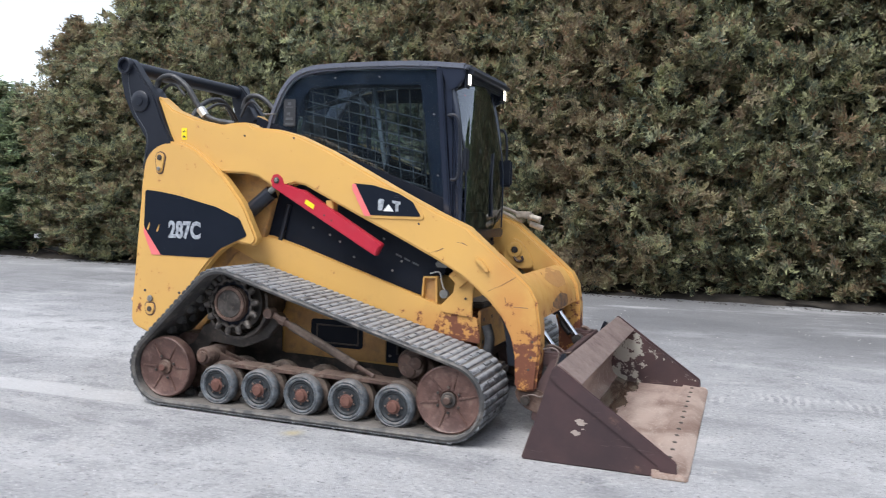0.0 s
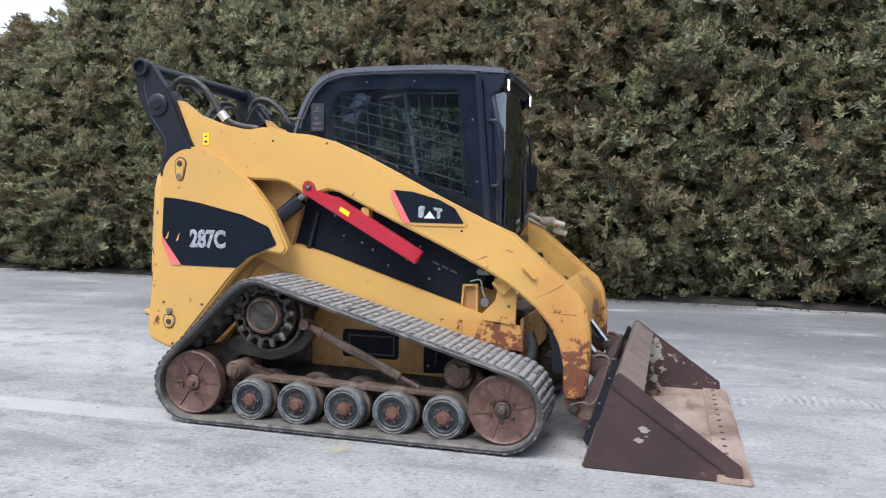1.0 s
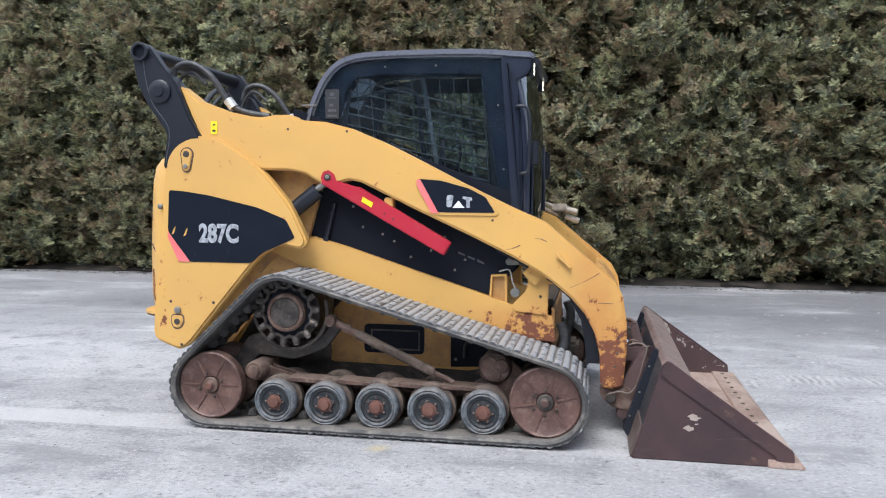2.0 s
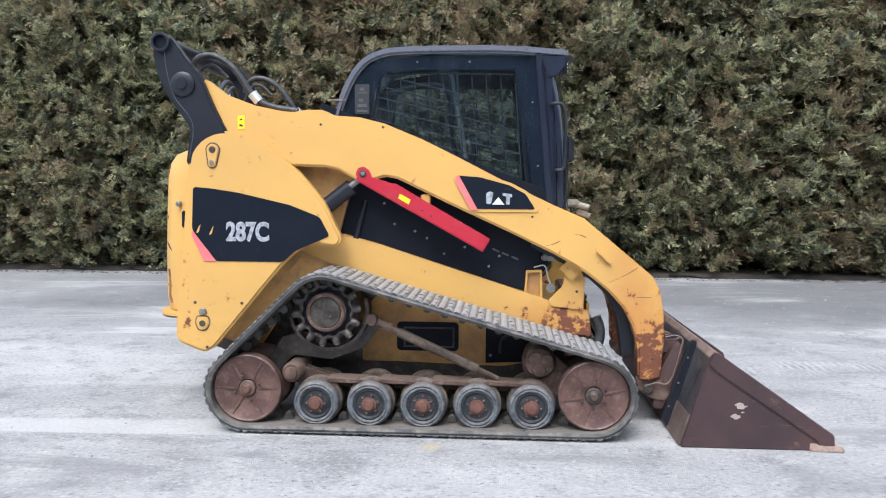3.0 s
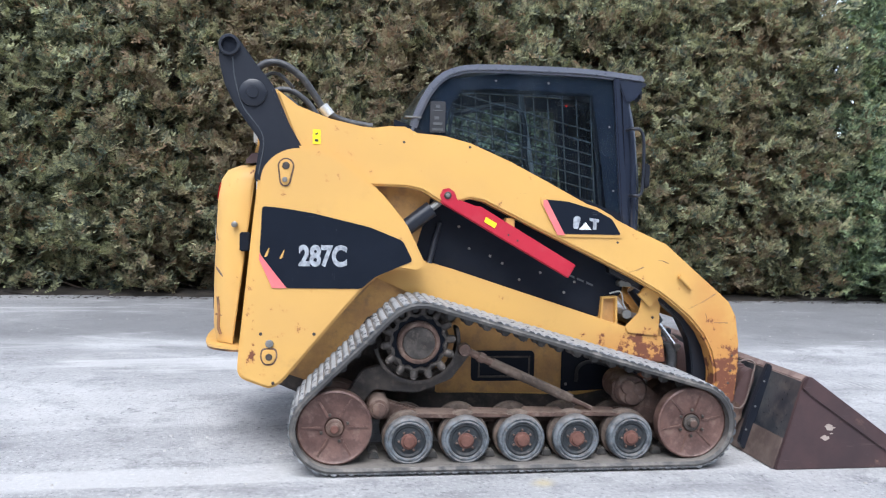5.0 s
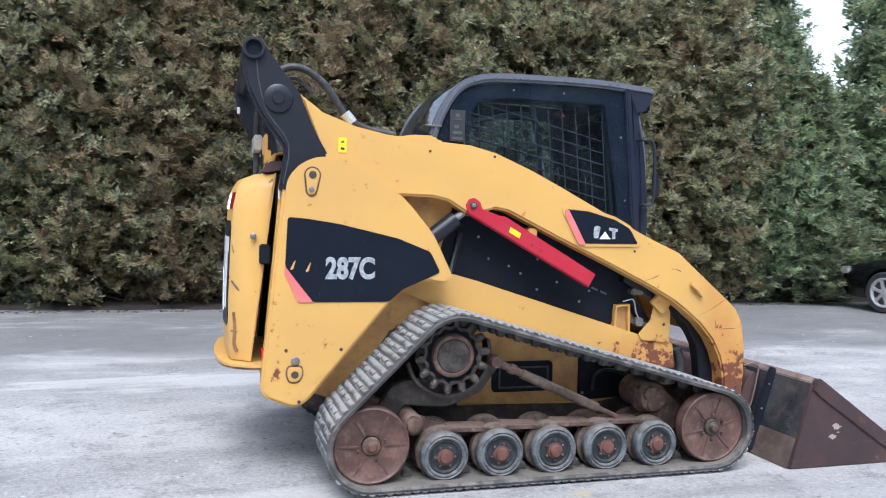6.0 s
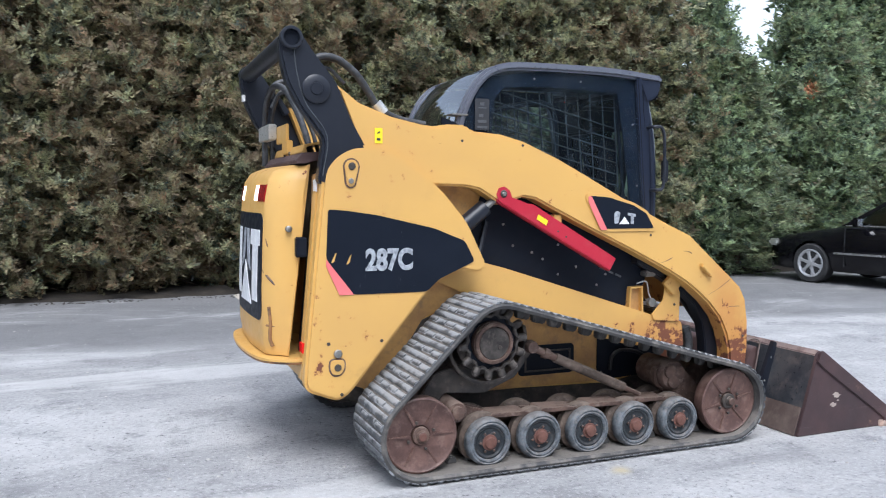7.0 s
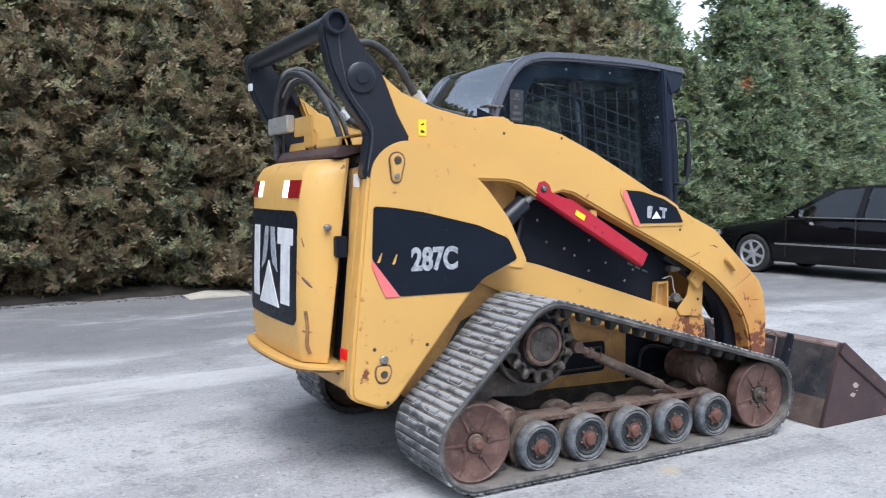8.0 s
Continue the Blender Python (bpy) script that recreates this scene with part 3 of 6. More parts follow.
def scatter(name, count, spots, size, material, label, category, flatness=0.5):
    """Small lumps lying on the ground."""
    rng = random.Random(7 + count)
    verts, faces = [], []
    for _ in range(count):
        x, y = spots(rng)
        s = size * rng.uniform(0.4, 1.3)
        a = rng.uniform(0, 6.28)
        base = len(verts)
        for k in range(5):
            b = a + 6.28 * k / 5
            r = s * rng.uniform(0.7, 1.1)
            verts.append((x + r * math.cos(b), y + r * math.sin(b), -0.001))
        for k in range(5):
            b = a + 6.28 * k / 5 + 0.4
            r = s * rng.uniform(0.3, 0.65)
            verts.append((x + r * math.cos(b), y + r * math.sin(b), s * flatness * rng.uniform(0.7, 1.2)))
        for k in range(5):
            j = (k + 1) % 5
            faces.append((base + k, base + j, base + 5 + j, base + 5 + k))
        faces.append(tuple(base + 5 + k for k in range(5)))
    me = bpy.data.meshes.new(name)
    me.from_pydata(verts, [], faces)
    me.materials.append(material)
    return tagged(new(name, me), label, category, kind="stuff")


ground_sheet()
scatter("gravel", 900, lambda r: (r.uniform(-7, 7), r.uniform(-2.6, 6.3)), 0.011, STONE, "loose grey gravel stones strewn over the asphalt", "gravel")
scatter("leaf_litter", 1500, lambda r: (r.uniform(-12, 8), 6.75 + abs(r.gauss(0, 0.30)) - 0.1), 0.018, LITTER, "brown fallen leaf litter along the hedge foot", "litter", 0.35)


# ---- hedge ----
def soil_strip():
    bm = bmesh.new()
    rng = random.Random(4)
    xs = [-16 + 0.3 * k for k in range(104)]
    rows = []
    for k, (y, z) in enumerate(((6.98, -0.004), (7.1, 0.03), (7.4, 0.06), (9.5, 0.05), (9.7, -0.004))):
        rows.append([bm.verts.new((x, y + (rng.uniform(-0.12, 0.12) if k < 2 else 0), z + (rng.uniform(0, 0.02) if 0 < k < 4 else 0))) for x in xs])
    for p, q in zip(rows, rows[1:]):
        for i in range(len(xs) - 1):
            bm.faces.new((p[i], p[i + 1], q[i + 1], q[i]))
    ob = part("soil_bed", bm, LITTER, None, "soil and dead needles under the hedge, shade in their colour")
    tagged(ob, category="soil", kind="structure")


def crown_mesh(name, seed, height, radius, boughs, sprigs, material, taper=0.5, base=0.03, leaf=0.095):
    """Flat cedar sprays gathered on drooping boughs, more of them on the open side."""
    rng = np.random.default_rng(seed)
    z = base + (height - base) * rng.random(boughs) ** 0.95
    side = rng.random(boughs)
    angle = np.where(side < 0.76, rng.normal(-math.pi / 2, 0.85, boughs), rng.uniform(0, 2 * math.pi, boughs))
    reach = radius * np.clip((1.03 - z / height) / taper, 0.06, 1.0) ** 0.75 * rng.uniform(0.50, 1.20, boughs)
    reach *= np.clip(0.66 + 0.34 * (z - base), 0, 1)
    tip = np.stack([np.cos(angle) * reach, np.sin(angle) * reach, z + 0.10 * reach], 1)
    root = np.stack([0 * z, 0 * z, z - 0.22 * reach], 1)
    # fronds along each bough, and sprays that fan out from each frond's foot
    tufts, each = 5, max(3, sprigs // 5)
    m = boughs * tufts
    bough = np.repeat(np.arange(boughs), tufts)
    along = np.clip(rng.beta(2.6, 1.1, m) * 1.1, 0.1, 1.1)[:, None]
    wide = (0.055 + 0.10 * (1.1 - along)) * np.minimum(1.0, 0.35 + reach[bough])[:, None]
    foot = root[bough] * (1 - along) + tip[bough] * along + rng.normal(0, 1, (m, 3)) * wide
    out = tip[bough] - root[bough]
    out /= np.linalg.norm(out, axis=1)[:, None]
    aim = out * 0.40 + rng.normal(0, 0.40, (m, 3)) + np.array([0, 0, 0.42])
    aim /= np.linalg.norm(aim, axis=1)[:, None]
    face = out * 0.6 + rng.normal(0, 0.40, (m, 3)) + np.array([0, 0, 0.45])
    beam = np.cross(aim, face)
    beam /= np.linalg.norm(beam, axis=1)[:, None]
    n = m * each
    own = np.repeat(bough, each)
    along = np.repeat(along, each, axis=0)
    fan = np.tile(np.linspace(-1.15, 1.15, each), m)[:, None] + rng.normal(0, 0.25, (n, 1))
    axis = np.repeat(aim, each, axis=0) * np.cos(fan) + np.repeat(beam, each, axis=0) * np.sin(fan) + rng.normal(0, 0.10, (n, 3))
    axis /= np.linalg.norm(axis, axis=1)[:, None]
    at = np.repeat(foot, each, axis=0) + (axis + np.repeat(aim, each, axis=0)) * leaf * rng.uniform(0.0, 0.8, (n, 1))
    at[:, 2] = np.maximum(at[:, 2], 0.03)
    cross = np.cross(axis, np.repeat(face, each, axis=0) + rng.normal(0, 0.28, (n, 3)))
    cross /= np.linalg.norm(cross, axis=1)[:, None]
    lift = np.cross(axis, cross)
    size = leaf * rng.uniform(0.7, 1.35, n) * np.where(along[:, 0] < 0.55, 1.4, 1.0) * np.where(np.sin(angle[own]) > 0.2, 1.6, 1.0)
    # each spray: a drooping stem with narrow leaflets on both sides, (joint, turn, length), joined into one piece
    s = size[:, None]
    bend = [at, at + axis * s * 0.42 - lift * s * 0.03, at + axis * s * 0.84 - lift * s * 0.12]
    fronds = ((0, 0.95, 0.70), (0, -0.95, 0.70), (1, 0.72, 0.62), (1, -0.72, 0.62), (2, 0.45, 0.50), (2, -0.30, 0.55))
    corners = list(bend)
    blade = [(0, 1, 2)]
    for joint, turn, length in fronds:
        far = length * rng.uniform(0.5, 1.35, n)[:, None] * s
        turn = turn * rng.uniform(0.6, 1.35, n)[:, None] + rng.normal(0, 0.15, n)[:, None]
        d = axis * np.cos(turn) + cross * np.sin(turn)
        w = cross * np.cos(turn) - axis * np.sin(turn)
        end = bend[joint] + d * far + lift * far * rng.normal(-0.25, 0.20, n)[:, None]
        blade.append((joint, len(corners), len(corners) + 1))
        corners += [bend[joint] + w * s * 0.28 + d * far * 0.40, end]
    verts = np.stack(corners, 1).reshape(-1, 3)
    index = (np.arange(n)[:, None, None] * len(corners) + np.array(blade)[None]).reshape(-1)
    count = len(index) // 3
    me = bpy.data.meshes.new(name)
    me.vertices.add(len(verts))
    me.vertices.foreach_set("co", verts.astype(np.float32).ravel())
    me.loops.add(3 * count)
    me.loops.foreach_set("vertex_index", index.astype(np.int32))
    me.polygons.add(count)
    me.polygons.foreach_set("loop_start", np.arange(0, 3 * count, 3, dtype=np.int32))
    me.update(calc_edges=True)
    me.materials.append(material)
    pick = rng.choice(boughs, min(46, boughs), replace=False)
    return me, [(root[i], tip[i]) for i in pick]


def cedar(seed, height, radius, boughs, sprigs, material, label, taper=0.5, group="", leaf=0.095):
    """A cedar with its trunk, limbs and crown, standing at the origin."""
    tree = new("cedar_tree")
    tagged(tree, label, "tree", group)
    me, limbs = crown_mesh("crown", seed, height, radius, boughs, sprigs, material, taper, leaf=leaf)
    crown = new("crown", me)
    crown.parent = tree
    rng = random.Random(seed)
    bm = tube([(0, 0, -0.05), (rng.uniform(-.03, .03), 0.02, height * 0.3), (rng.uniform(-.05, .05), 0, height * 0.65), (0, 0, height * 0.97)], [0.085, 0.07, 0.045, 0.012], 9)
    for a, b in limbs:
        a, b = Vector(a), Vector(b)
        tube([a, a.lerp(b, 0.5) + Vector((0, 0, -0.02)), a.lerp(b, 0.92)], [0.016, 0.011, 0.005], 5, bm, steps=2)
    part("trunk", bm, BARK, tree)
    return tree


soil_strip()
HEDGE_LABEL = "tall olive-green cedar with brownish patches in the hedge"
GREEN_LABEL = "tall fresh green cedar at the end of the hedge"
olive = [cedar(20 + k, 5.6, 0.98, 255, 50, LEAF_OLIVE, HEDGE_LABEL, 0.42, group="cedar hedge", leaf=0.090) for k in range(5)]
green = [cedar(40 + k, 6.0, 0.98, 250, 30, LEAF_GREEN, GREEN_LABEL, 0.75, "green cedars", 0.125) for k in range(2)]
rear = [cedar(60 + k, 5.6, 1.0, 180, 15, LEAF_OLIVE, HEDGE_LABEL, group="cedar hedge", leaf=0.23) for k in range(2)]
rng = random.Random(11)
X = -9.9
count = 0
while X < 6.9:
    tall = 0.80 if X < -8.6 else 0.92 if X < -6.5 else 1.0
    m = pose(X, 7.66 + rng.uniform(-0.22, 0.22), 0, 0, 0, rng.uniform(-25, 25))
    if count < len(olive):
        tree = olive[count]
        tree.matrix_basis = m
    else:
        tree = copy_thing(olive[rng.randrange(len(olive))], m)
    tree.scale = (rng.uniform(0.95, 1.15), rng.uniform(0.92, 1.08), tall * rng.uniform(0.94, 1.06))
    count += 1
    X += rng.uniform(0.82, 1.04)
X, count = -9.4, 0
while X < 6.5:
    m = pose(X, 8.75 + rng.uniform(-0.15, 0.15), 0, 0, 0, rng.uniform(-40, 40))
    if count < len(rear):
        tree = rear[count]
        tree.matrix_basis = m
    else:
        tree = copy_thing(rear[count % 2], m)
    tree.scale = (rng.uniform(1.1, 1.3), 1.0, (0.86 if X < -6.5 else 0.98) * rng.uniform(0.95, 1.05))
    count += 1
    X += rng.uniform(1.2, 1.45)
GREEN_SPOTS = ((7.45, 7.35, 0.95, 0.93), (8.05, 7.0, 0.85, 0.62), (8.15, 7.5, 0.72, 0.56), (9.95, 7.6, 1.05, 1.0), (10.5, 7.5, 1.15, 0.93), (11.7, 7.6, 1.1, 0.90), (8.6, 8.2, 0.9, 0.62), (12.9, 7.8, 1.25, 0.84), (14.3, 8.6, 1.4, 0.72), (16.2, 8.8, 1.5, 0.74), (-11.6, 7.9, 1.3, 0.50), (-13.1, 8.3, 1.3, 0.60))
GREEN_TREES = []
for k, (x, y, wide, tall) in enumerate(GREEN_SPOTS):
    m = pose(x, y, 0, 0, 0, rng.uniform(-30, 30))
    if k < len(green):
        tree = green[k]
        tree.matrix_basis = m
    else:
        tree = copy_thing(green[k % len(green)], m)
    tree.scale = (wide, wide, tall)
    GREEN_TREES.append(tree)


def dead_sprig(at):
    """A tuft of dead orange leaves caught in a tree."""
    r = random.Random(5)
    bm = bmesh.new()
    for _ in range(60):
        p = Vector((r.gauss(0, 0.06), r.gauss(0, 0.04), r.gauss(0, 0.08)))
        a, b = (Vector((r.gauss(0, 0.03), r.gauss(0, 0.03), r.gauss(0, 0.03))) for _ in range(2))
        bm.faces.new([bm.verts.new(p + q) for q in (a, b, -a)])
    return part("dead_sprig", bm, DEAD_LEAF, GREEN_TREES[3], at=GREEN_TREES[3].matrix_basis.inverted() @ Matrix.Translation(at))


dead_sprig((9.56, 6.88, 3.32))
slab = part("stone_slab", soften(merged(None, prism([(-0.75, -0.002), (0.05, -0.002), (0.0, 0.03), (-0.45, 0.045)], 6.42, 6.95, 0.01)), 0), PALE_STONE, None, "pale flat concrete slab lying at the hedge foot")
tagged(slab, category="slab")


# woods behind the camera, added unseen; their height and tone shape the reflections
def unseen_woods():
    r = np.random.default_rng(3)
    blades = []
    for x0, y0, x1, y1, tall in ((-45, -24, 45, -30, 7.5), (-42, -24, -48, 26, 5.0), (46, -28, 50, 26, 3.5)):
        n = 26000
        t = r.random(n)
        h = tall * (1 + 0.16 * np.sin(t * 37) + 0.12 * np.sin(t * 91))
        p = np.stack([x0 + (x1 - x0) * t + r.normal(0, 1.2, n), y0 + (y1 - y0) * t + r.normal(0, 1.2, n), h * r.random(n) ** 0.8], 1)
        a, b = r.normal(0, 0.9, (n, 3)), r.normal(0, 0.9, (n, 3))
        blades.append(np.stack([p, p + a, p + b], 1))
    verts = np.concatenate(blades).reshape(-1, 3)
    verts[:, 2] = np.maximum(verts[:, 2], 0)
    me = bpy.data.meshes.new("woods")
    me.from_pydata(verts.tolist(), [], np.arange(len(verts)).reshape(-1, 3).tolist())
    me.materials.append(FAR_LEAF)
    tagged(new("woods", me), "unseen dark green woods added far round the yard", "woods", kind="stuff")


unseen_woods()


# ---- the track loader ----
loader = new("track_loader")
tagged(loader, "worn yellow compact track loader with lowered bucket on the asphalt", "loader")


def both(a, b, s):
    """The two depths of a plate on the side s (-1 or 1)."""
    return (s * a, s * b) if s > 0 else (s * b, s * a)


# chassis
BODY = [(-1.20, 0.50), (-1.0, 0.31), (0.45, 0.27), (0.82, 0.34), (0.918, 0.47), (0.908, 0.615), (0.72, 0.665), (-0.28, 0.985), (-0.48, 1.04), (-1.2, 1.06)]
part("chassis", prism(BODY, -0.47, 0.47, 0.012), YELLOW, loader, "yellow chassis tub, rusty at the front corner")
for s in (-1, 1):
    y0, y1 = both(0.488, 0.502, s)
    side = part("side_rail", prism(rounded([(-0.80, 0.98), (-0.48, 1.035), (-0.28, 0.985), (0.72, 0.67), (0.93, 0.62), (0.95, 0.47), (0.55, 0.50), (-0.40, 0.80)], 0.02), y0, y1, 0.005), YELLOW, loader, "yellow side rail, rusty at its front end")
    y0, y1 = both(0.471, 0.476, s)
    plate = part("lower_plate", prism([(-0.36, 0.30), (0.345, 0.30), (0.345, 0.66), (-0.36, 0.80)], y0, y1, 0.002), SHADED_MUDDY_YELLOW, loader, "muddy yellow belly plate in a shaded tone")
    y0, y1 = both(0.477, 0.480, s)
    part("slot", prism(rounded([(-0.17, 0.365), (0.19, 0.365), (0.19, 0.535), (-0.17, 0.535)], 0.03), y0, y1, 0), PANEL_BLACK, plate)
    part("recess", prism([(0.347, 0.30), (0.80, 0.32), (0.80, 0.60), (0.347, 0.66)], *both(0.471, 0.477, s), 0.002), PANEL_BLACK, loader, "greasy black chassis recess")
    for x, z in ((0.375, 0.60), (0.375, 0.345), (0.60, 0.575), (0.455, 0.595)):
        part("bolt", disc(x, z, *both(0.477, 0.483, s), 0.009, 0.002, 8), GREY_STEEL, loader)
    part("hose", tube([(0.43, s * 0.49, 0.36), (0.44, s * 0.495, 0.44), (0.50, s * 0.50, 0.475), (0.60, s * 0.50, 0.46), (0.68, s * 0.49, 0.42)], 0.011, 8), HOSE, loader)
    y0, y1 = both(0.480, 0.486, s)
    part("slot_lip", ring_plate([(-0.13, 0.385), (0.165, 0.385), (0.165, 0.505), (-0.13, 0.505)], [(-0.12, 0.395), (0.155, 0.395), (0.155, 0.495), (-0.12, 0.495)], y0, y1, 0.001), DARK_STEEL, plate)
    # dark sheet on the chassis side stands in for shade behind the sprocket
    part("drive_guard", prism([(-1.0, 0.33), (-0.37, 0.30), (-0.37, 0.60), (-0.20, 0.78), (-0.55, 0.80), (-0.75, 0.72)], *both(0.486, 0.492, s), 0.002), DARK_STEEL, loader, "dark sheet added for the shade behind the sprocket")
    # black side panel of the cab's base
    y0, y1 = both(0.425, 0.438, s)
    part("side_panel", prism([(-0.62, 1.06), (-0.48, 1.03), (-0.28, 0.98), (0.24, 0.815), (0.56, 0.72), (0.70, 0.86), (0.74, 1.12), (0.70, 1.30), (-0.62, 1.80)], y0, y1, 0.004), PANEL_BLACK, loader, "dusty black side panel with bolt heads")
    for x, z in ((-0.19, 1.10), (-0.07, 1.06), (0.10, 1.10), (0.22, 0.97), (0.0, 1.02), (0.30, 1.05), (0.42, 0.92), (-0.25, 1.22), (0.10, 0.93), (0.36, 0.86)):
        y0, y1 = both(0.438, 0.444, s)
        part("bolt", disc(x, z, y0, y1, 0.008, 0.002, 8), GREY_STEEL, loader)
    for k in range(3):
        part("print_bar", flat([(0.38 + 0.055 * k, 0.955 - 0.022 * k), (0.42 + 0.055 * k, 0.939 - 0.022 * k), (0.42 + 0.055 * k, 0.951 - 0.022 * k), (0.38 + 0.055 * k, 0.967 - 0.022 * k)], s * 0.4405), LABEL_MARK, loader)
    # upright bracket at the front with folded tongue, hose and bright reel
    y0, y1 = both(0.503, 0.515, s)
    bracket = part("bracket", prism([(0.70, 0.675), (0.78, 0.76), (0.80, 0.88), (0.86, 0.89), (0.905, 0.80), (0.90, 0.62), (0.72, 0.64)], y0, y1, 0.004), YELLOW, loader, "yellow welded bracket")
    y0, y1 = both(0.44, 0.53, s)
    part("tongue", prism([(0.76, 0.86), (0.84, 0.94), (0.90, 0.86), (0.83, 0.79)], *both(0.516, 0.545, s), 0.004), YELLOW, bracket)
    part("web", ring_plate([(0.565, 0.70), (0.575, 0.84), (0.665, 0.845), (0.67, 0.68)], [(0.578, 0.71), (0.585, 0.828), (0.652, 0.832), (0.657, 0.69)], *both(0.42, 0.475, s), 0.002), YELLOW, bracket)
    # back plate in the darkened yellow, for the shaded inside of the web
    part("web_plate", prism([(0.578, 0.705), (0.585, 0.829), (0.652, 0.833), (0.657, 0.685)], *both(0.43, 0.444, s), 0), SHADED_MUDDY_YELLOW, bracket)
    part("pin", disc(0.86, 0.73, *both(0.515, 0.522, s), 0.008, 0.002, 8), DARK_STEEL, bracket)
    part("reel", lathe((0.715, s * 0.48, 0.745), [(0.010, -0.02), (0.026, -0.018), (0.026, 0.012), (0.012, 0.018)], 18), GREY_STEEL, bracket, "grey metal coupling")
    part("cable", tube([(0.62, s * 0.47, 0.86), (0.68, s * 0.48, 0.87), (0.70, s * 0.48, 0.80), (0.73, s * 0.48, 0.74)], 0.0045, 6), COLLAR, bracket)
    part("junction", box((0.66, min(s * 0.44, s * 0.50), 0.90), (0.74, max(s * 0.44, s * 0.50), 0.935), 0.008), GREY_STEEL, bracket)
    # inner fender wall behind the track and the drain stay
    y0, y1 = both(0.472, 0.484, s)
    part("fender", prism([(-1.20, 0.42), (-0.75, 0.90), (-0.62, 0.97), (-0.45, 0.985), (-0.30, 0.90), (-0.42, 0.82), (-0.72, 0.74), (-1.02, 0.36)], y0, y1, 0.003), SHADED_MUDDY_YELLOW, loader, "muddy yellow inner fender, shade in its colour")
    part("stay", tube([(-0.36, s * 0.45, 1.24), (-0.41, s * 0.455, 1.03), (-0.42, s * 0.47, 1.0)], 0.016, 8, smooth=False), BLACK, loader, "black gas strut")
    part("stay_foot", box((-0.445, min(s * 0.44, s * 0.485), 0.955), (-0.395, max(s * 0.44, s * 0.485), 1.005), 0.006), YELLOW, loader)

def keyhole(x, z0, z1, grow):
    """A pin cover's outline: a round head at z0 that narrows to a round foot at z1."""
    head = [(x + (0.034 + grow) * math.cos(math.radians(a)), z0 + (0.034 + grow) * math.sin(math.radians(a))) for a in range(-15, 196, 15)]
    foot = [(x - 0.004 + (0.021 + grow) * math.cos(math.radians(a)), z1 + (0.021 + grow) * math.sin(math.radians(a))) for a in range(190, 351, 20)]
    return head + foot


# pan added under the tub to hide the bright ground there
part("belly_pan", prism([(-0.98, 0.33), (-0.80, 0.20), (0.70, 0.20), (0.90, 0.33)], -0.465, 0.465, 0.01), DARK_STEEL, loader, "dark pan added under the chassis to keep it dark")

# rear towers
TOWER = rounded([(-1.318, 1.50), (-1.26, 1.575), (-1.17, 1.622), (-1.04, 1.622), (-0.93, 1.578), (-0.81, 1.49), (-0.70, 1.40), (-0.56, 1.235), (-0.455, 1.02), (-0.49, 0.975), (-0.62, 1.0), (-0.73, 0.94), (-0.80, 0.87), (-1.19, 0.40), (-1.25, 0.365), (-1.42, 0.43), (-1.413, 0.56), (-1.393, 0.76), (-1.35, 1.20)], 0.05)
DECAL = rounded([(-1.30, 1.31), (-1.20, 1.302), (-1.05, 1.280), (-0.75, 1.212), (-0.58, 1.145), (-0.525, 1.04), (-0.62, 0.998), (-0.72, 0.955), (-0.79, 0.892), (-1.175, 0.892), (-1.31, 1.07)], 0.018)
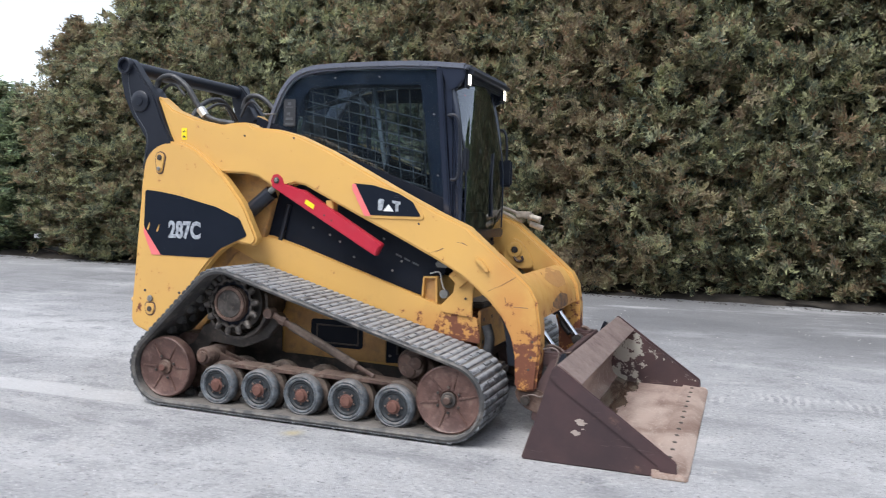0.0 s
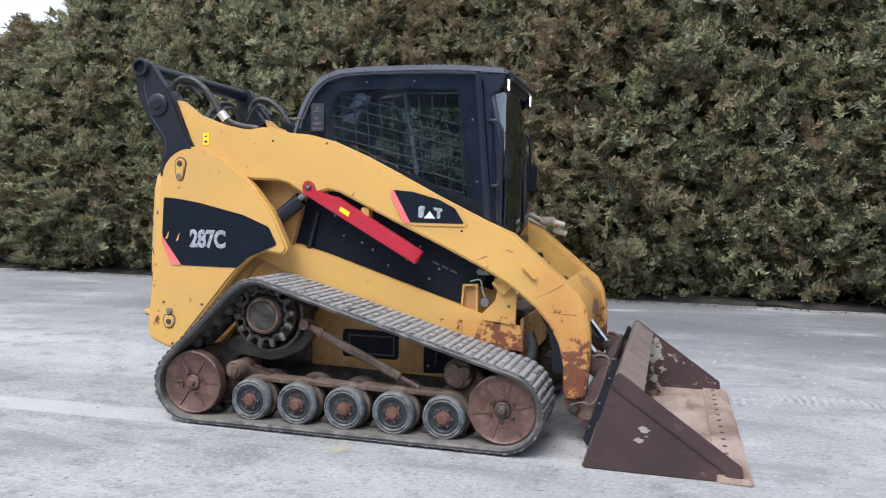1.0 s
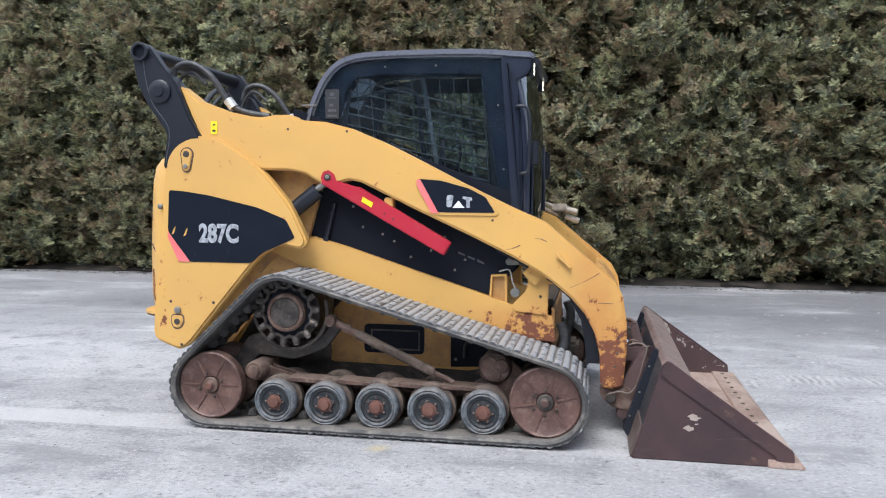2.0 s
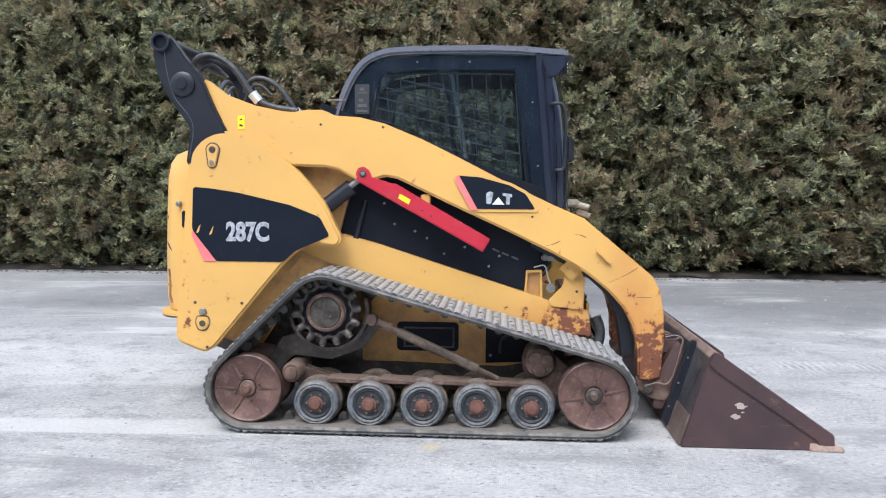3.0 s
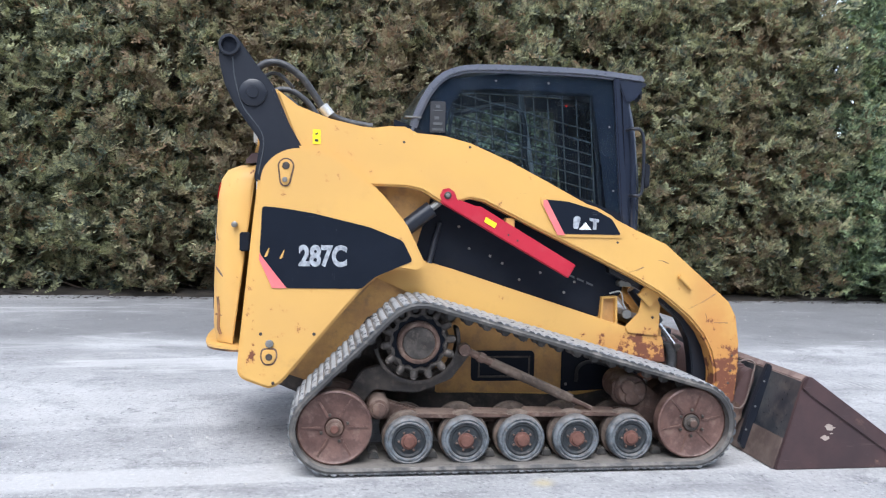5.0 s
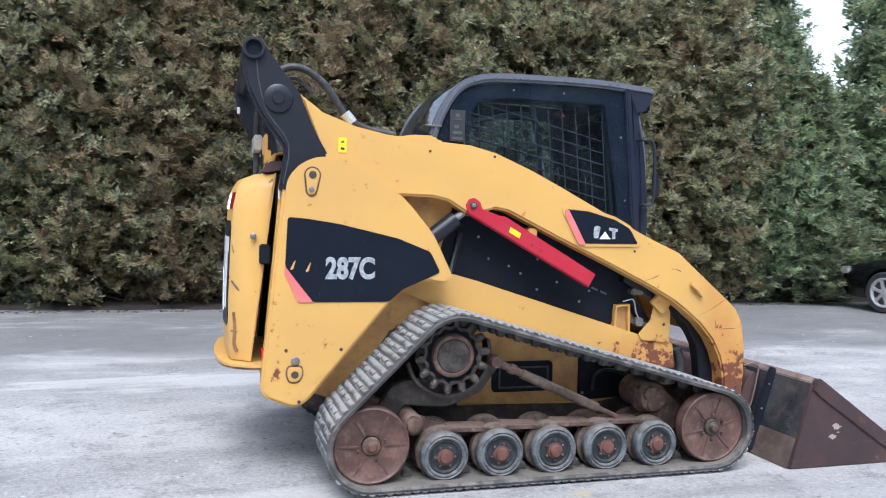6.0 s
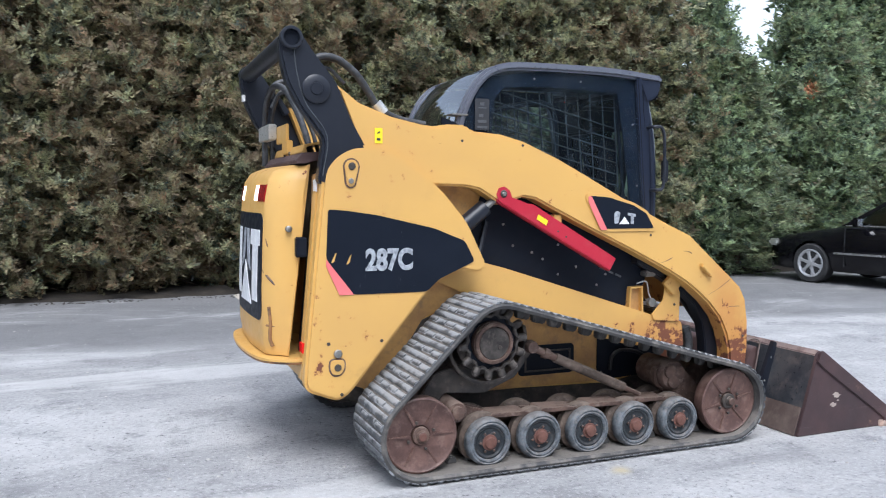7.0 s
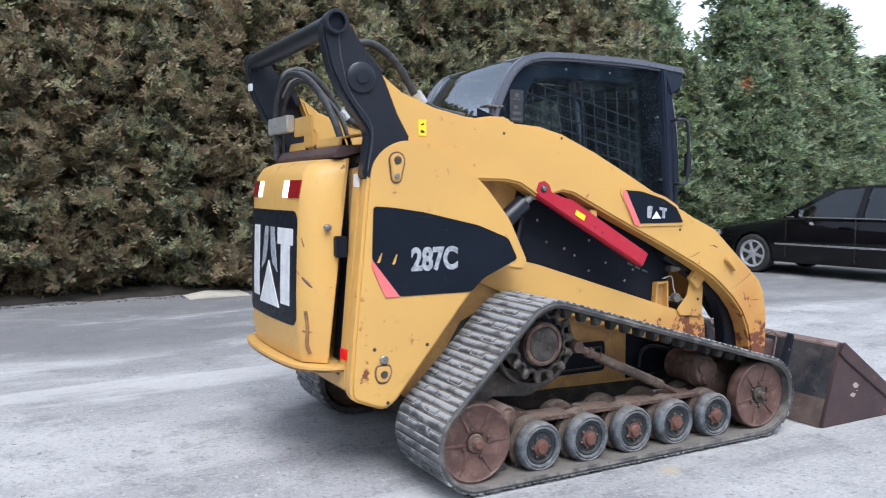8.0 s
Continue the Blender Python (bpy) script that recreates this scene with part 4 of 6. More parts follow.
for s in (-1, 1):
    tower = part("rear_tower", prism(TOWER, *both(0.585, 0.665, s), 0.014), YELLOW, loader, "yellow rear tower panel")
    part("decal", flat(DECAL, s * 0.6675), DECAL_BLACK, tower, "scuffed black decal")
    part("stripe", flat([(-1.311, 1.068), (-1.311, 1.035), (-1.245, 0.892), (-1.172, 0.892)], s * 0.6695), PINK, tower, "faded pink stripe")
    turn = pose(-1.113 if s < 0 else -0.85, s * 0.6697, 1.012, 90, 0, 0 if s < 0 else 180)
    part("lettering", lettering("287C", 0.143, turn, 0.78, 0.006), DECAL_GREY, tower, "worn silver number lettering")
    for k, (x, z, a) in enumerate(((-1.275, 1.075, 70), (-1.20, 1.065, 120))):
        part("scrape", flat(rounded([(x - 0.012, z - 0.025), (x + 0.004, z - 0.02), (x + 0.016, z + 0.028), (x + 0.004, z + 0.01)], 0.01), s * 0.6698), YELLOW, tower)
    part("latch_rim", prism(keyhole(-1.183, 1.516, 1.440, 0.008), *both(0.664, 0.669, s), 0.001), RUST, tower)
    part("latch_rim", prism(rounded([(-1.297, 0.582), (-1.218, 0.582), (-1.212, 0.531), (-1.236, 0.492), (-1.284, 0.492), (-1.303, 0.531)], 0.025), *both(0.664, 0.668, s), 0.001), RUST, tower)
    latch = part("latch", prism(keyhole(-1.183, 1.516, 1.440, 0.0), *both(0.665, 0.677, s), 0.004), YELLOW, tower, "keyhole pin cover")
    part("pin", disc(-1.183, 1.518, *both(0.677, 0.681, s), 0.019, 0.003, 14), DARK_STEEL, latch)
    part("bolt", disc(-1.188, 1.447, *both(0.677, 0.686, s), 0.014, 0.003, 8), GREY_STEEL, latch)
    low = part("latch", prism(rounded([(-1.29, 0.575), (-1.225, 0.575), (-1.22, 0.535), (-1.24, 0.50), (-1.28, 0.50), (-1.295, 0.535)], 0.02), *both(0.665, 0.675, s), 0.004), YELLOW, tower, "tie-down eye plate")
    part("pin", disc(-1.257, 0.537, *both(0.675, 0.679, s), 0.018, 0.003, 14), DARK_STEEL, low)
    part("bolt", disc(-1.255, 0.605, *both(0.665, 0.68, s), 0.022, 0.004, 8), GREY_STEEL, low)
    for x, z in ((-1.30, 0.655), (-1.03, 0.655), (-1.235, 0.40)):
        part("hole", disc(x, z, *both(0.664, 0.667, s), 0.009, 0.0005, 10), DARK_STEEL, tower)
    part("reflector", box((-1.411, min(s * 0.515, s * 0.580), 0.60), (-1.396, max(s * 0.515, s * 0.580), 0.650), 0.002), REFLECTOR, tower, "red reflector")
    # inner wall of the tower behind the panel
    part("tower_wall", prism([(-1.33, 1.48), (-1.1, 1.55), (-0.75, 1.47), (-0.40, 1.44), (-0.52, 1.0), (-0.72, 0.92), (-1.15, 0.42), (-1.34, 0.46)], *both(0.44, 0.497, s), 0.006), SHADED_MUDDY_YELLOW, loader, "muddy inner tower wall, shade in its colour")

# black lower lift link and its grease line in front of the tower
for s in (-1, 1):
    part("lift_cylinder", tube([(-0.80, s * 0.56, 1.02), (-0.42, s * 0.56, 1.315)], 0.046, 16, smooth=False), BLACK, loader, "black hydraulic lift cylinder")
    part("cylinder_rod", tube([(-0.44, s * 0.575, 1.305), (-0.355, s * 0.58, 1.372)], 0.020, 8, smooth=False), GREY_STEEL, loader)

# lift arms
ARM = [(-1.25, 1.92), (-1.13, 1.83), (-0.96, 1.768), (-0.80, 1.735), (-0.74, 1.730), (-0.66, 1.742), (-0.56, 1.742), (-0.525, 1.712), (-0.36, 1.700), (-0.22, 1.665), (-0.01, 1.578), (0.17, 1.490), (0.46, 1.342), (0.72, 1.218), (0.885, 1.148), (1.04, 1.018), (1.18, 0.902), (1.265, 0.830), (1.308, 0.75), (1.33, 0.61), (1.333, 0.46), (1.315, 0.26), (1.23, 0.245), (1.195, 0.27), (1.19, 0.44), (1.16, 0.555), (1.11, 0.65), (1.03, 0.74), (0.93, 0.822), (0.86, 0.872), (0.72, 0.950), (0.47, 1.070), (0.16, 1.212), (-0.02, 1.298), (-0.15, 1.36), (-0.22, 1.372), (-0.28, 1.355), (-0.33, 1.325), (-0.39, 1.355), (-0.48, 1.408), (-0.56, 1.425), (-0.80, 1.43), (-1.10, 1.55)]
PLATE = rounded([(0.165, 1.395), (0.20, 1.40), (0.32, 1.388), (0.48, 1.342), (0.575, 1.292), (0.635, 1.195), (0.62, 1.178), (0.285, 1.178), (0.26, 1.19), (0.16, 1.36)], 0.02)
BADGE = rounded([(0.185, 1.380), (0.31, 1.371), (0.47, 1.328), (0.562, 1.280), (0.615, 1.196), (0.292, 1.196)], 0.012)
for s in (-1, 1):
    arm = part("lift_arm", prism(ARM, *both(0.505, 0.625, s), 0.012), YELLOW, loader, "long yellow lift arm, rust-eaten at its front foot")
    part("bezel", prism(PLATE, *both(0.622, 0.632, s), 0.002), YELLOW, arm)
    part("decal", flat(BADGE, s * 0.6335), DECAL_BLACK, arm, "black decal")
    part("stripe", flat([(0.176, 1.376), (0.176, 1.345), (0.258, 1.190), (0.300, 1.190), (0.196, 1.376)], s * 0.6355), PINK, arm, "faded pink stripe")
    y = s * 0.6358
    part("emblem", flat(rounded([(0.345, 1.225), (0.345, 1.285), (0.362, 1.294), (0.385, 1.288), (0.372, 1.225)], 0.008), y), DECAL_GREY, arm)
    part("emblem", flat([(0.435, 1.285), (0.487, 1.278), (0.487, 1.262), (0.474, 1.262), (0.474, 1.222), (0.455, 1.222), (0.455, 1.266), (0.435, 1.27)], y), DECAL_GREY, arm)
    part("emblem", flat([(0.378, 1.221), (0.412, 1.262), (0.446, 1.221)], s * 0.6365), DECAL_WHITE, arm, "white triangle")
    part("warning_label", flat(rounded([(-1.052, 1.635), (-1.012, 1.635), (-1.012, 1.71), (-1.052, 1.71)], 0.004), s * 0.6268), LABEL_YELLOW, arm, "yellow warning label")
    part("label_bar", flat([(-1.042, 1.650), (-1.024, 1.648), (-1.022, 1.658), (-1.040, 1.662)], s * 0.6285), LABEL_DARK, arm)
    part("label_bar", flat([(-1.040, 1.682), (-1.024, 1.686), (-1.026, 1.694), (-1.038, 1.690)], s * 0.6285), LABEL_DARK, arm)
    tab = part("tab", prism([(0.955, 0.985), (1.0, 0.955), (1.035, 0.905), (1.02, 0.90), (0.985, 0.935), (0.95, 0.965)], *both(0.622, 0.655, s), 0.004), YELLOW, arm, "bent tie-down tab")
    for x, z in ((-0.23, 1.645), (-0.58, 1.66), (0.60, 1.155), (1.285, 0.445), (1.272, 0.375), (1.29, 0.53)):
        part("hole", disc(x, z, *both(0.624, 0.6275, s), 0.007, 0.0005, 10), DARK_STEEL, arm)
    for line in ([(1.024, 0.794), (1.104, 0.832), (1.183, 0.880)], [(0.668, 0.992), (0.714, 1.004), (0.755, 1.022)], [(0.835, 1.058), (0.866, 1.056), (0.897, 1.043)], [(1.177, 0.716), (1.257, 0.715)], [(1.125, 0.766), (1.134, 0.730)]):
        part("scratch", tube([(x, s * 0.6246, z) for x, z in line], [0.0012] + [0.0028] * (len(line) - 2) + [0.0012] if len(line) > 2 else 0.0022, 5), SCUFF, arm)
    part("foot_plate", prism(rounded([(1.19, 0.255), (1.20, 0.20), (1.255, 0.15), (1.34, 0.125), (1.385, 0.17), (1.37, 0.25), (1.32, 0.27)], 0.03), *both(0.515, 0.60, s), 0.006), RUST, arm, "rusty greasy pivot plate")
    part("foot_pin", disc(1.255, 0.20, *both(0.60, 0.618, s), 0.028, 0.004, 18), DARK_STEEL, arm)
    if s < 0:
        part("inner_plate", prism([(0.62, 1.10), (0.95, 0.96), (1.14, 0.78), (1.20, 0.60), (1.20, 0.36), (1.12, 0.36), (1.105, 0.50), (1.085, 0.60), (1.02, 0.72), (0.93, 0.80), (0.80, 0.875), (0.60, 0.98)], *both(0.42, 0.503, s), 0.006), BLACK, arm, "black inner arm plate")
    else:
        part("inner_plate", prism([(0.60, 1.27), (0.88, 1.13), (1.16, 0.90), (1.27, 0.78), (1.285, 0.70), (1.22, 0.70), (1.12, 0.78), (0.93, 0.88), (0.60, 1.02)], *both(0.455, 0.503, s), 0.006), YELLOW, arm, "yellow inner arm plate")

# black knuckles at the arm's rear end, cross tube between them
KNUCKLE = rounded([(-1.52, 2.11), (-1.50, 2.155), (-1.455, 2.165), (-1.42, 2.14), (-1.34, 2.03), (-1.25, 1.92), (-1.17, 1.73), (-1.095, 1.60), (-1.18, 1.55), (-1.30, 1.42), (-1.345, 1.44), (-1.315, 1.64), (-1.44, 1.81), (-1.495, 1.92), (-1.525, 2.05)], 0.03)
for s in (-1, 1):
    knuckle = part("rear_knuckle", prism(KNUCKLE, *both(0.575, 0.655, s), 0.012), BLACK, loader, "black steel rear knuckle plate")
    # thin grey rod draws the highlight along the plate's edge
    part("weld_bead", tube([(-1.455, s * 0.656, 2.06), (-1.442, s * 0.656, 1.95), (-1.40, s * 0.656, 1.81), (-1.30, s * 0.656, 1.66), (-1.322, s * 0.656, 1.47)], 0.0030, 6), WIRE, knuckle, "thin grey line drawn as the edge highlight")
    part("flange", prism([(-1.34, 1.99), (-1.30, 1.97), (-1.24, 1.88), (-1.27, 1.86)], *both(0.50, 0.574, s), 0.004), BLACK, knuckle)
    part("pin_cap", lathe((-1.352, s * 0.655, 1.881), [(0.068, 0), (0.068, s * 0.012), (0.058, s * 0.018), (0.030, s * 0.018), (0.028, s * 0.024), (0.012, s * 0.024)], 28), BLACK, knuckle, "round black pin cap")
    part("tube_end", lathe((-1.47, s * 0.655, 2.112), [(0.038, s * -0.02), (0.053, s * -0.02), (0.053, s * 0.024), (0.049, s * 0.028), (0.038, s * 0.028), (0.037, s * 0.002), (0.001, s * 0.002)], 28), BLACK, knuckle, "open tube end")
    # black disc gives the open tube end its shaded inside
    part("bore", disc(-1.47, 2.112, *both(0.6575, 0.6605, s), 0.0365, 0.0005, 24), PANEL_BLACK, knuckle)
part("cross_tube", tube([(-1.475, -0.60, 2.105), (-1.475, 0.60, 2.105)], 0.046, 20, smooth=False), BLACK, loader, "black cross tube")
part("white_mark", box((-1.512, 0.585, 1.945), (-1.495, 0.63, 1.985), 0.002), DECAL_WHITE, loader)

# red lift-arm support on the arm
BRACE = [(-0.375, 1.345), (-0.392, 1.385), (-0.375, 1.425), (-0.335, 1.435), (-0.30, 1.41), (-0.285, 1.368), (-0.19, 1.335), (-0.165, 1.335), (0.352, 1.037), (0.368, 1.026), (0.328, 0.956), (0.312, 0.964)]
for s in (-1,):
    brace = part("arm_brace", prism(rounded(BRACE, 0.010), *both(0.575, 0.630, s), 0.008), RED, loader, "faded red steel arm brace")
    part("pin", disc(-0.343, 1.388, *both(0.630, 0.637, s), 0.020, 0.003, 18), DARK_STEEL, brace)
    part("bolt", disc(-0.343, 1.388, *both(0.637, 0.643, s), 0.012, 0.003, 8), GREY_STEEL, brace)
    part("label", flat([(-0.145, 1.252), (-0.085, 1.218), (-0.075, 1.245), (-0.135, 1.278)], s * 0.6318), LABEL_YELLOW, brace, "small yellow label")
    for x, z in ((-0.01, 1.185), (0.04, 1.155)):
        part("hole", disc(x, z, *both(0.630, 0.632, s), 0.006, 0.0005, 8), DARK_STEEL, brace)
part("brace_clip", box((-0.02, -0.60, 1.205), (0.03, -0.53, 1.275), 0.006), YELLOW, loader)

# front cross member between the arms
cross = part("cross_plate", prism([(1.150, 0.868), (1.165, 0.884), (1.205, 0.862), (1.250, 0.812), (1.282, 0.762), (1.300, 0.700), (1.306, 0.640), (1.284, 0.638), (1.276, 0.695), (1.256, 0.752), (1.226, 0.798), (1.190, 0.838)], -0.505, 0.505, 0.005), YELLOW, loader, "yellow front cross plate, scraped bare")
CROSS_Z, CROSS_X = (0.64, 0.70, 0.762, 0.812, 0.862, 0.884), (1.306, 1.300, 1.282, 1.250, 1.205, 1.165)


def on_cross(name, edge, material, label):
    """A thin scrape or stain that follows the bent cross plate, its outline given in y and z."""
    ys = sorted({y for y, _ in edge})
    bm = bmesh.new()
    rows = []
    for k in range(9):
        row = []
        for j in range(13):
            a = 2 * math.pi * j / 13
            y = edge[0][0] + (edge[1][0] - edge[0][0]) * (0.5 + 0.5 * k / 8 * math.cos(a) * (1 + 0.16 * math.sin(3 * a + ys[0] * 9)))
            z = edge[0][1] + (edge[1][1] - edge[0][1]) * (0.5 + 0.5 * k / 8 * math.sin(a) * (1 + 0.13 * math.sin(5 * a)))
            row.append(bm.verts.new((float(np.interp(z, CROSS_Z, CROSS_X)) + 0.0018, y, z)))
        rows.append(row)
    for p, q in zip(rows[1:], rows[2:]):
        for j in range(13):
            bm.faces.new((p[j], p[(j + 1) % 13], q[(j + 1) % 13], q[j]))
    bm.faces.new(rows[1])
    for v in rows[0]:
        bm.verts.remove(v)
    part(name, bm, material, cross, label)


on_cross("bare_patch", ((-0.10, 0.768), (0.36, 0.878)), OCHRE, "flaked ochre patch")
on_cross("scuff", ((-0.18, 0.645), (0.26, 0.735)), SCUFF, "dark rusty scuff")
wall = part("front_wall", box((0.920, -0.465, 0.40), (0.938, 0.465, 0.66), 0.006), SHADED_MUDDY_YELLOW, loader, "muddy yellow front wall with bolt holes")
for y, z in ((-0.40, 0.60), (-0.36, 0.53), (-0.41, 0.47), (-0.27, 0.50), (-0.24, 0.60), (-0.31, 0.45), (0.27, 0.50), (0.40, 0.60), (0.36, 0.53), (0.24, 0.60)):
    part("hole", lathe((0.938, y, z), [(0.012, -0.002), (0.012, 0.0015), (0.004, 0.002)], 10, axis="x"), DARK_STEEL, wall)
part("step_plate", box((0.80, -0.40, 0.662), (0.930, 0.40, 0.70), 0.008), DARK_STEEL, loader, "dark tread plate before the door")
ear = part("pivot_ear", prism(rounded([(0.80, 0.90), (0.82, 1.02), (0.87, 1.055), (0.93, 1.03), (0.99, 0.94), (1.02, 0.86), (0.94, 0.84)], 0.03), 0.425, 0.452, 0.005), YELLOW, loader, "yellow pivot ear inside the far arm")
part("boss", lathe((0.885, 0.425, 0.972), [(0.052, 0.0), (0.050, -0.012), (0.026, -0.013), (0.024, -0.004)], 22), YELLOW, ear)
part("pin", disc(0.885, 0.972, 0.414, 0.422, 0.022, 0.002, 14), DARK_STEEL, ear)
part("hook", tube([(0.885, 0.418, 0.925), (0.90, 0.415, 0.902), (0.925, 0.415, 0.895), (0.945, 0.415, 0.91), (0.935, 0.415, 0.93)], 0.009, 7), RUST, ear)
quick = part("coupler_block", box((0.86, 0.50, 1.185), (0.97, 0.58, 1.235), 0.012), DUSTY_STEEL, loader, "dusty quick couplers on the arm")
part("coupler", tube([(0.95, 0.53, 1.20), (1.03, 0.53, 1.18)], 0.022, 12, smooth=False), DUSTY_STEEL, quick)
part("coupler", tube([(0.95, 0.56, 1.15), (1.04, 0.57, 1.12)], 0.020, 12, smooth=False), DUSTY_STEEL, quick)
part("pipe", tube([(0.60, 0.50, 1.30), (0.74, 0.52, 1.265), (0.90, 0.53, 1.21)], 0.011, 8), DUSTY_STEEL, quick)
part("pipe", tube([(0.58, 0.48, 1.28), (0.72, 0.50, 1.245), (0.90, 0.55, 1.16)], 0.011, 8), DUSTY_STEEL, quick)

# tilt cylinders and coupler frame behind the bucket
for s in (-1, 1):
    tilt = part("tilt_cylinder", tube([(1.05, s * 0.30, 0.82), (1.235, s * 0.30, 0.585)], 0.042, 16, smooth=False), BLACK, loader, "black tilt cylinder")
    part("rod", tube([(1.225, s * 0.30, 0.598), (1.365, s * 0.30, 0.42)], 0.019, 12, smooth=False), CHROME, tilt, "bright chrome rod")
    part("hose", tube([(1.06, s * 0.34, 0.84), (1.15, s * 0.38, 0.76), (1.21, s * 0.39, 0.62), (1.24, s * 0.37, 0.50), (1.30, s * 0.33, 0.44)], 0.014, 8), HOSE, tilt)
    part("rod_eye", lathe((1.365, s * 0.30, 0.415), [(0.014, -0.035), (0.034, -0.032), (0.034, 0.032), (0.014, 0.035)], 16), DARK_STEEL, tilt)
    part("axle_box", box((0.96, min(s * 0.25, s * 0.5), 0.26), (1.06, max(s * 0.25, s * 0.5), 0.34), 0.02), DARK_STEEL, loader)
    part("hose", tube([(0.975, s * 0.47, 0.58), (1.00, s * 0.475, 0.50), (0.99, s * 0.48, 0.42), (0.97, s * 0.48, 0.36)], 0.030, 10), HOSE, loader, "thick black hose at the chassis front")
part("grab_cable", tube([(1.335, -0.50, 0.47), (1.36, -0.50, 0.50), (1.40, -0.47, 0.485), (1.43, -0.44, 0.45), (1.46, -0.40, 0.45)], 0.007, 7), RUST, loader, "rusty bent cable")
part("conduit", tube([(1.255, -0.625, 0.225), (1.300, -0.628, 0.240), (1.345, -0.628, 0.232), (1.378, -0.625, 0.262), (1.402, -0.620, 0.330), (1.425, -0.615, 0.420), (1.437, -0.610, 0.480), (1.400, -0.606, 0.503), (1.345, -0.60, 0.492)], 0.0050, 8), HEEL, loader, "dusty looped conduit beside the arm foot")
coupler = part("coupler_frame", prism(rounded([(1.285, 0.09), (1.34, 0.08), (1.452, 0.40), (1.44, 0.455), (1.39, 0.43), (1.32, 0.30)], 0.02), -0.593, 0.593, 0.004), HOOD, loader, "dark brown quick-coupler frame")
for s in (-1, 1):
    part("lever", tube([(1.44, s * 0.42, 0.42), (1.40, s * 0.43, 0.47), (1.36, s * 0.46, 0.475)], 0.012, 8), RUST, coupler)
    part("wedge_box", box((1.30, min(s * 0.38, s * 0.52), 0.38), (1.44, max(s * 0.38, s * 0.52), 0.46), 0.012), HOOD, coupler)

# bucket
bucket = part("bucket", prism([(1.352, 0.0), (1.372, 0.014), (1.498, 0.430), (1.490, 0.462)], -0.998, 0.998, 0.003), BUCKET_BACK, loader, "rusty brown steel loader bucket resting on the asphalt")
part("top_beam", prism([(1.4985, 0.432), (1.535, 0.455), (1.622, 0.392), (1.640, 0.405), (1.535, 0.482), (1.512, 0.492), (1.4905, 0.4635)], -0.990, 0.990, 0.004), BEAM, bucket, "broad top beam rubbed pale")
inner = curved([(1.622, 0.398), (1.575, 0.36), (1.515, 0.27), (1.485, 0.17), (1.51, 0.075), (1.60, 0.028)])
part("inner_back", band(inner, 0.012, -0.998, 0.998, 0), BUCKET_FLOOR, bucket, "scraped curved inner back")
part("bucket_floor", box((1.37, -1.000, 0.004), (2.03, 1.000, 0.026), 0.004), BUCKET_FLOOR, bucket, "scraped pale bucket floor")
edge = part("cutting_edge", prism([(1.99, 0.002), (2.160, 0.002), (2.160, 0.010), (2.115, 0.034), (1.99, 0.040)], -1.020, 1.020, 0.003), BUCKET_FLOOR, bucket, "bolted cutting edge worn bright brown")
for k in range(14):
    y = -0.92 + 1.84 * k / 13
    part("bolt", lathe((2.055, y, 0.037), [(0.013, -0.004), (0.013, 0.003), (0.008, 0.006)], 8, axis="z"), DARK_STEEL, edge)
SIDE = [(1.352, 0.002), (2.04, 0.002), (2.105, 0.030), (2.10, 0.075), (1.535, 0.465), (1.515, 0.49), (1.49, 0.47)]
for s in (-1, 1):
    side = part("side_plate", prism(SIDE, *both(0.990, 1.014, s), 0.004), BUCKET, bucket, "dark brown bucket side plate")
    part("edge_strip", prism([(1.505, 0.488), (1.52, 0.494), (2.105, 0.085), (2.11, 0.022), (2.035, 0.006), (2.02, 0.055), (1.53, 0.385), (1.478, 0.43)], *both(1.014, 1.026, s), 0.005), BUCKET, side, "raised edge strip")
    part("wear_corner", prism([(1.99, 0.0), (2.160, 0.0), (2.145, 0.030), (2.02, 0.034)], *both(1.005, 1.032, s), 0.005), BUCKET_FLOOR, side)
    for x, z, wide in ((1.642, 0.222, 0.034), (1.618, 0.168, 0.026), (1.655, 0.190, 0.010)):
        chip = random.Random(int(1000 * x))
        spot = [(x + wide * chip.uniform(0.45, 1.15) * math.cos(0.45 * k), z + 0.55 * wide * chip.uniform(0.4, 1.15) * math.sin(0.45 * k)) for k in range(14)]
        part("bare_patch", prism(spot, *both(1.0145, 1.0160, s), 0), BARE, side, "bare pale chip")
for y in (-0.35, 0.35):
    part("back_rib", prism([(1.338, 0.02), (1.365, 0.02), (1.49, 0.45), (1.468, 0.44)], y - 0.012, y + 0.012, 0.003), BUCKET, bucket)
for y in (-0.68, 0.68):
    ear = part("bucket_ear", prism([(1.318, 0.06), (1.340, 0.02), (1.365, 0.02), (1.492, 0.45), (1.494, 0.488), (1.470, 0.496), (1.395, 0.30)], y - 0.018, y + 0.018, 0.004), BLACK, bucket, "black hooked ear plate")
    for x, z in ((1.352, 0.13), (1.400, 0.26), (1.447, 0.40)):
        part("rivet", disc(x, z, *sorted((y + math.copysign(0.018, y), y + math.copysign(0.023, y))), 0.006, 0.001, 8), GREY_STEEL, ear)

part("heel_plate", prism([(1.343, 0.004), (1.353, 0.004), (1.402, 0.160), (1.394, 0.166)], -0.992, 0.992, 0.002), HEEL, bucket, "dusty brown lower heel plate")

# rear door with lamps, emblem and bumper lip
DOOR_Z = (0.575, 0.66, 0.9, 1.15, 1.36, 1.45, 1.50, 1.525, 1.53)
DOOR_X = (-1.545, -1.560, -1.560, -1.552, -1.542, -1.525, -1.492, -1.435, -1.395)


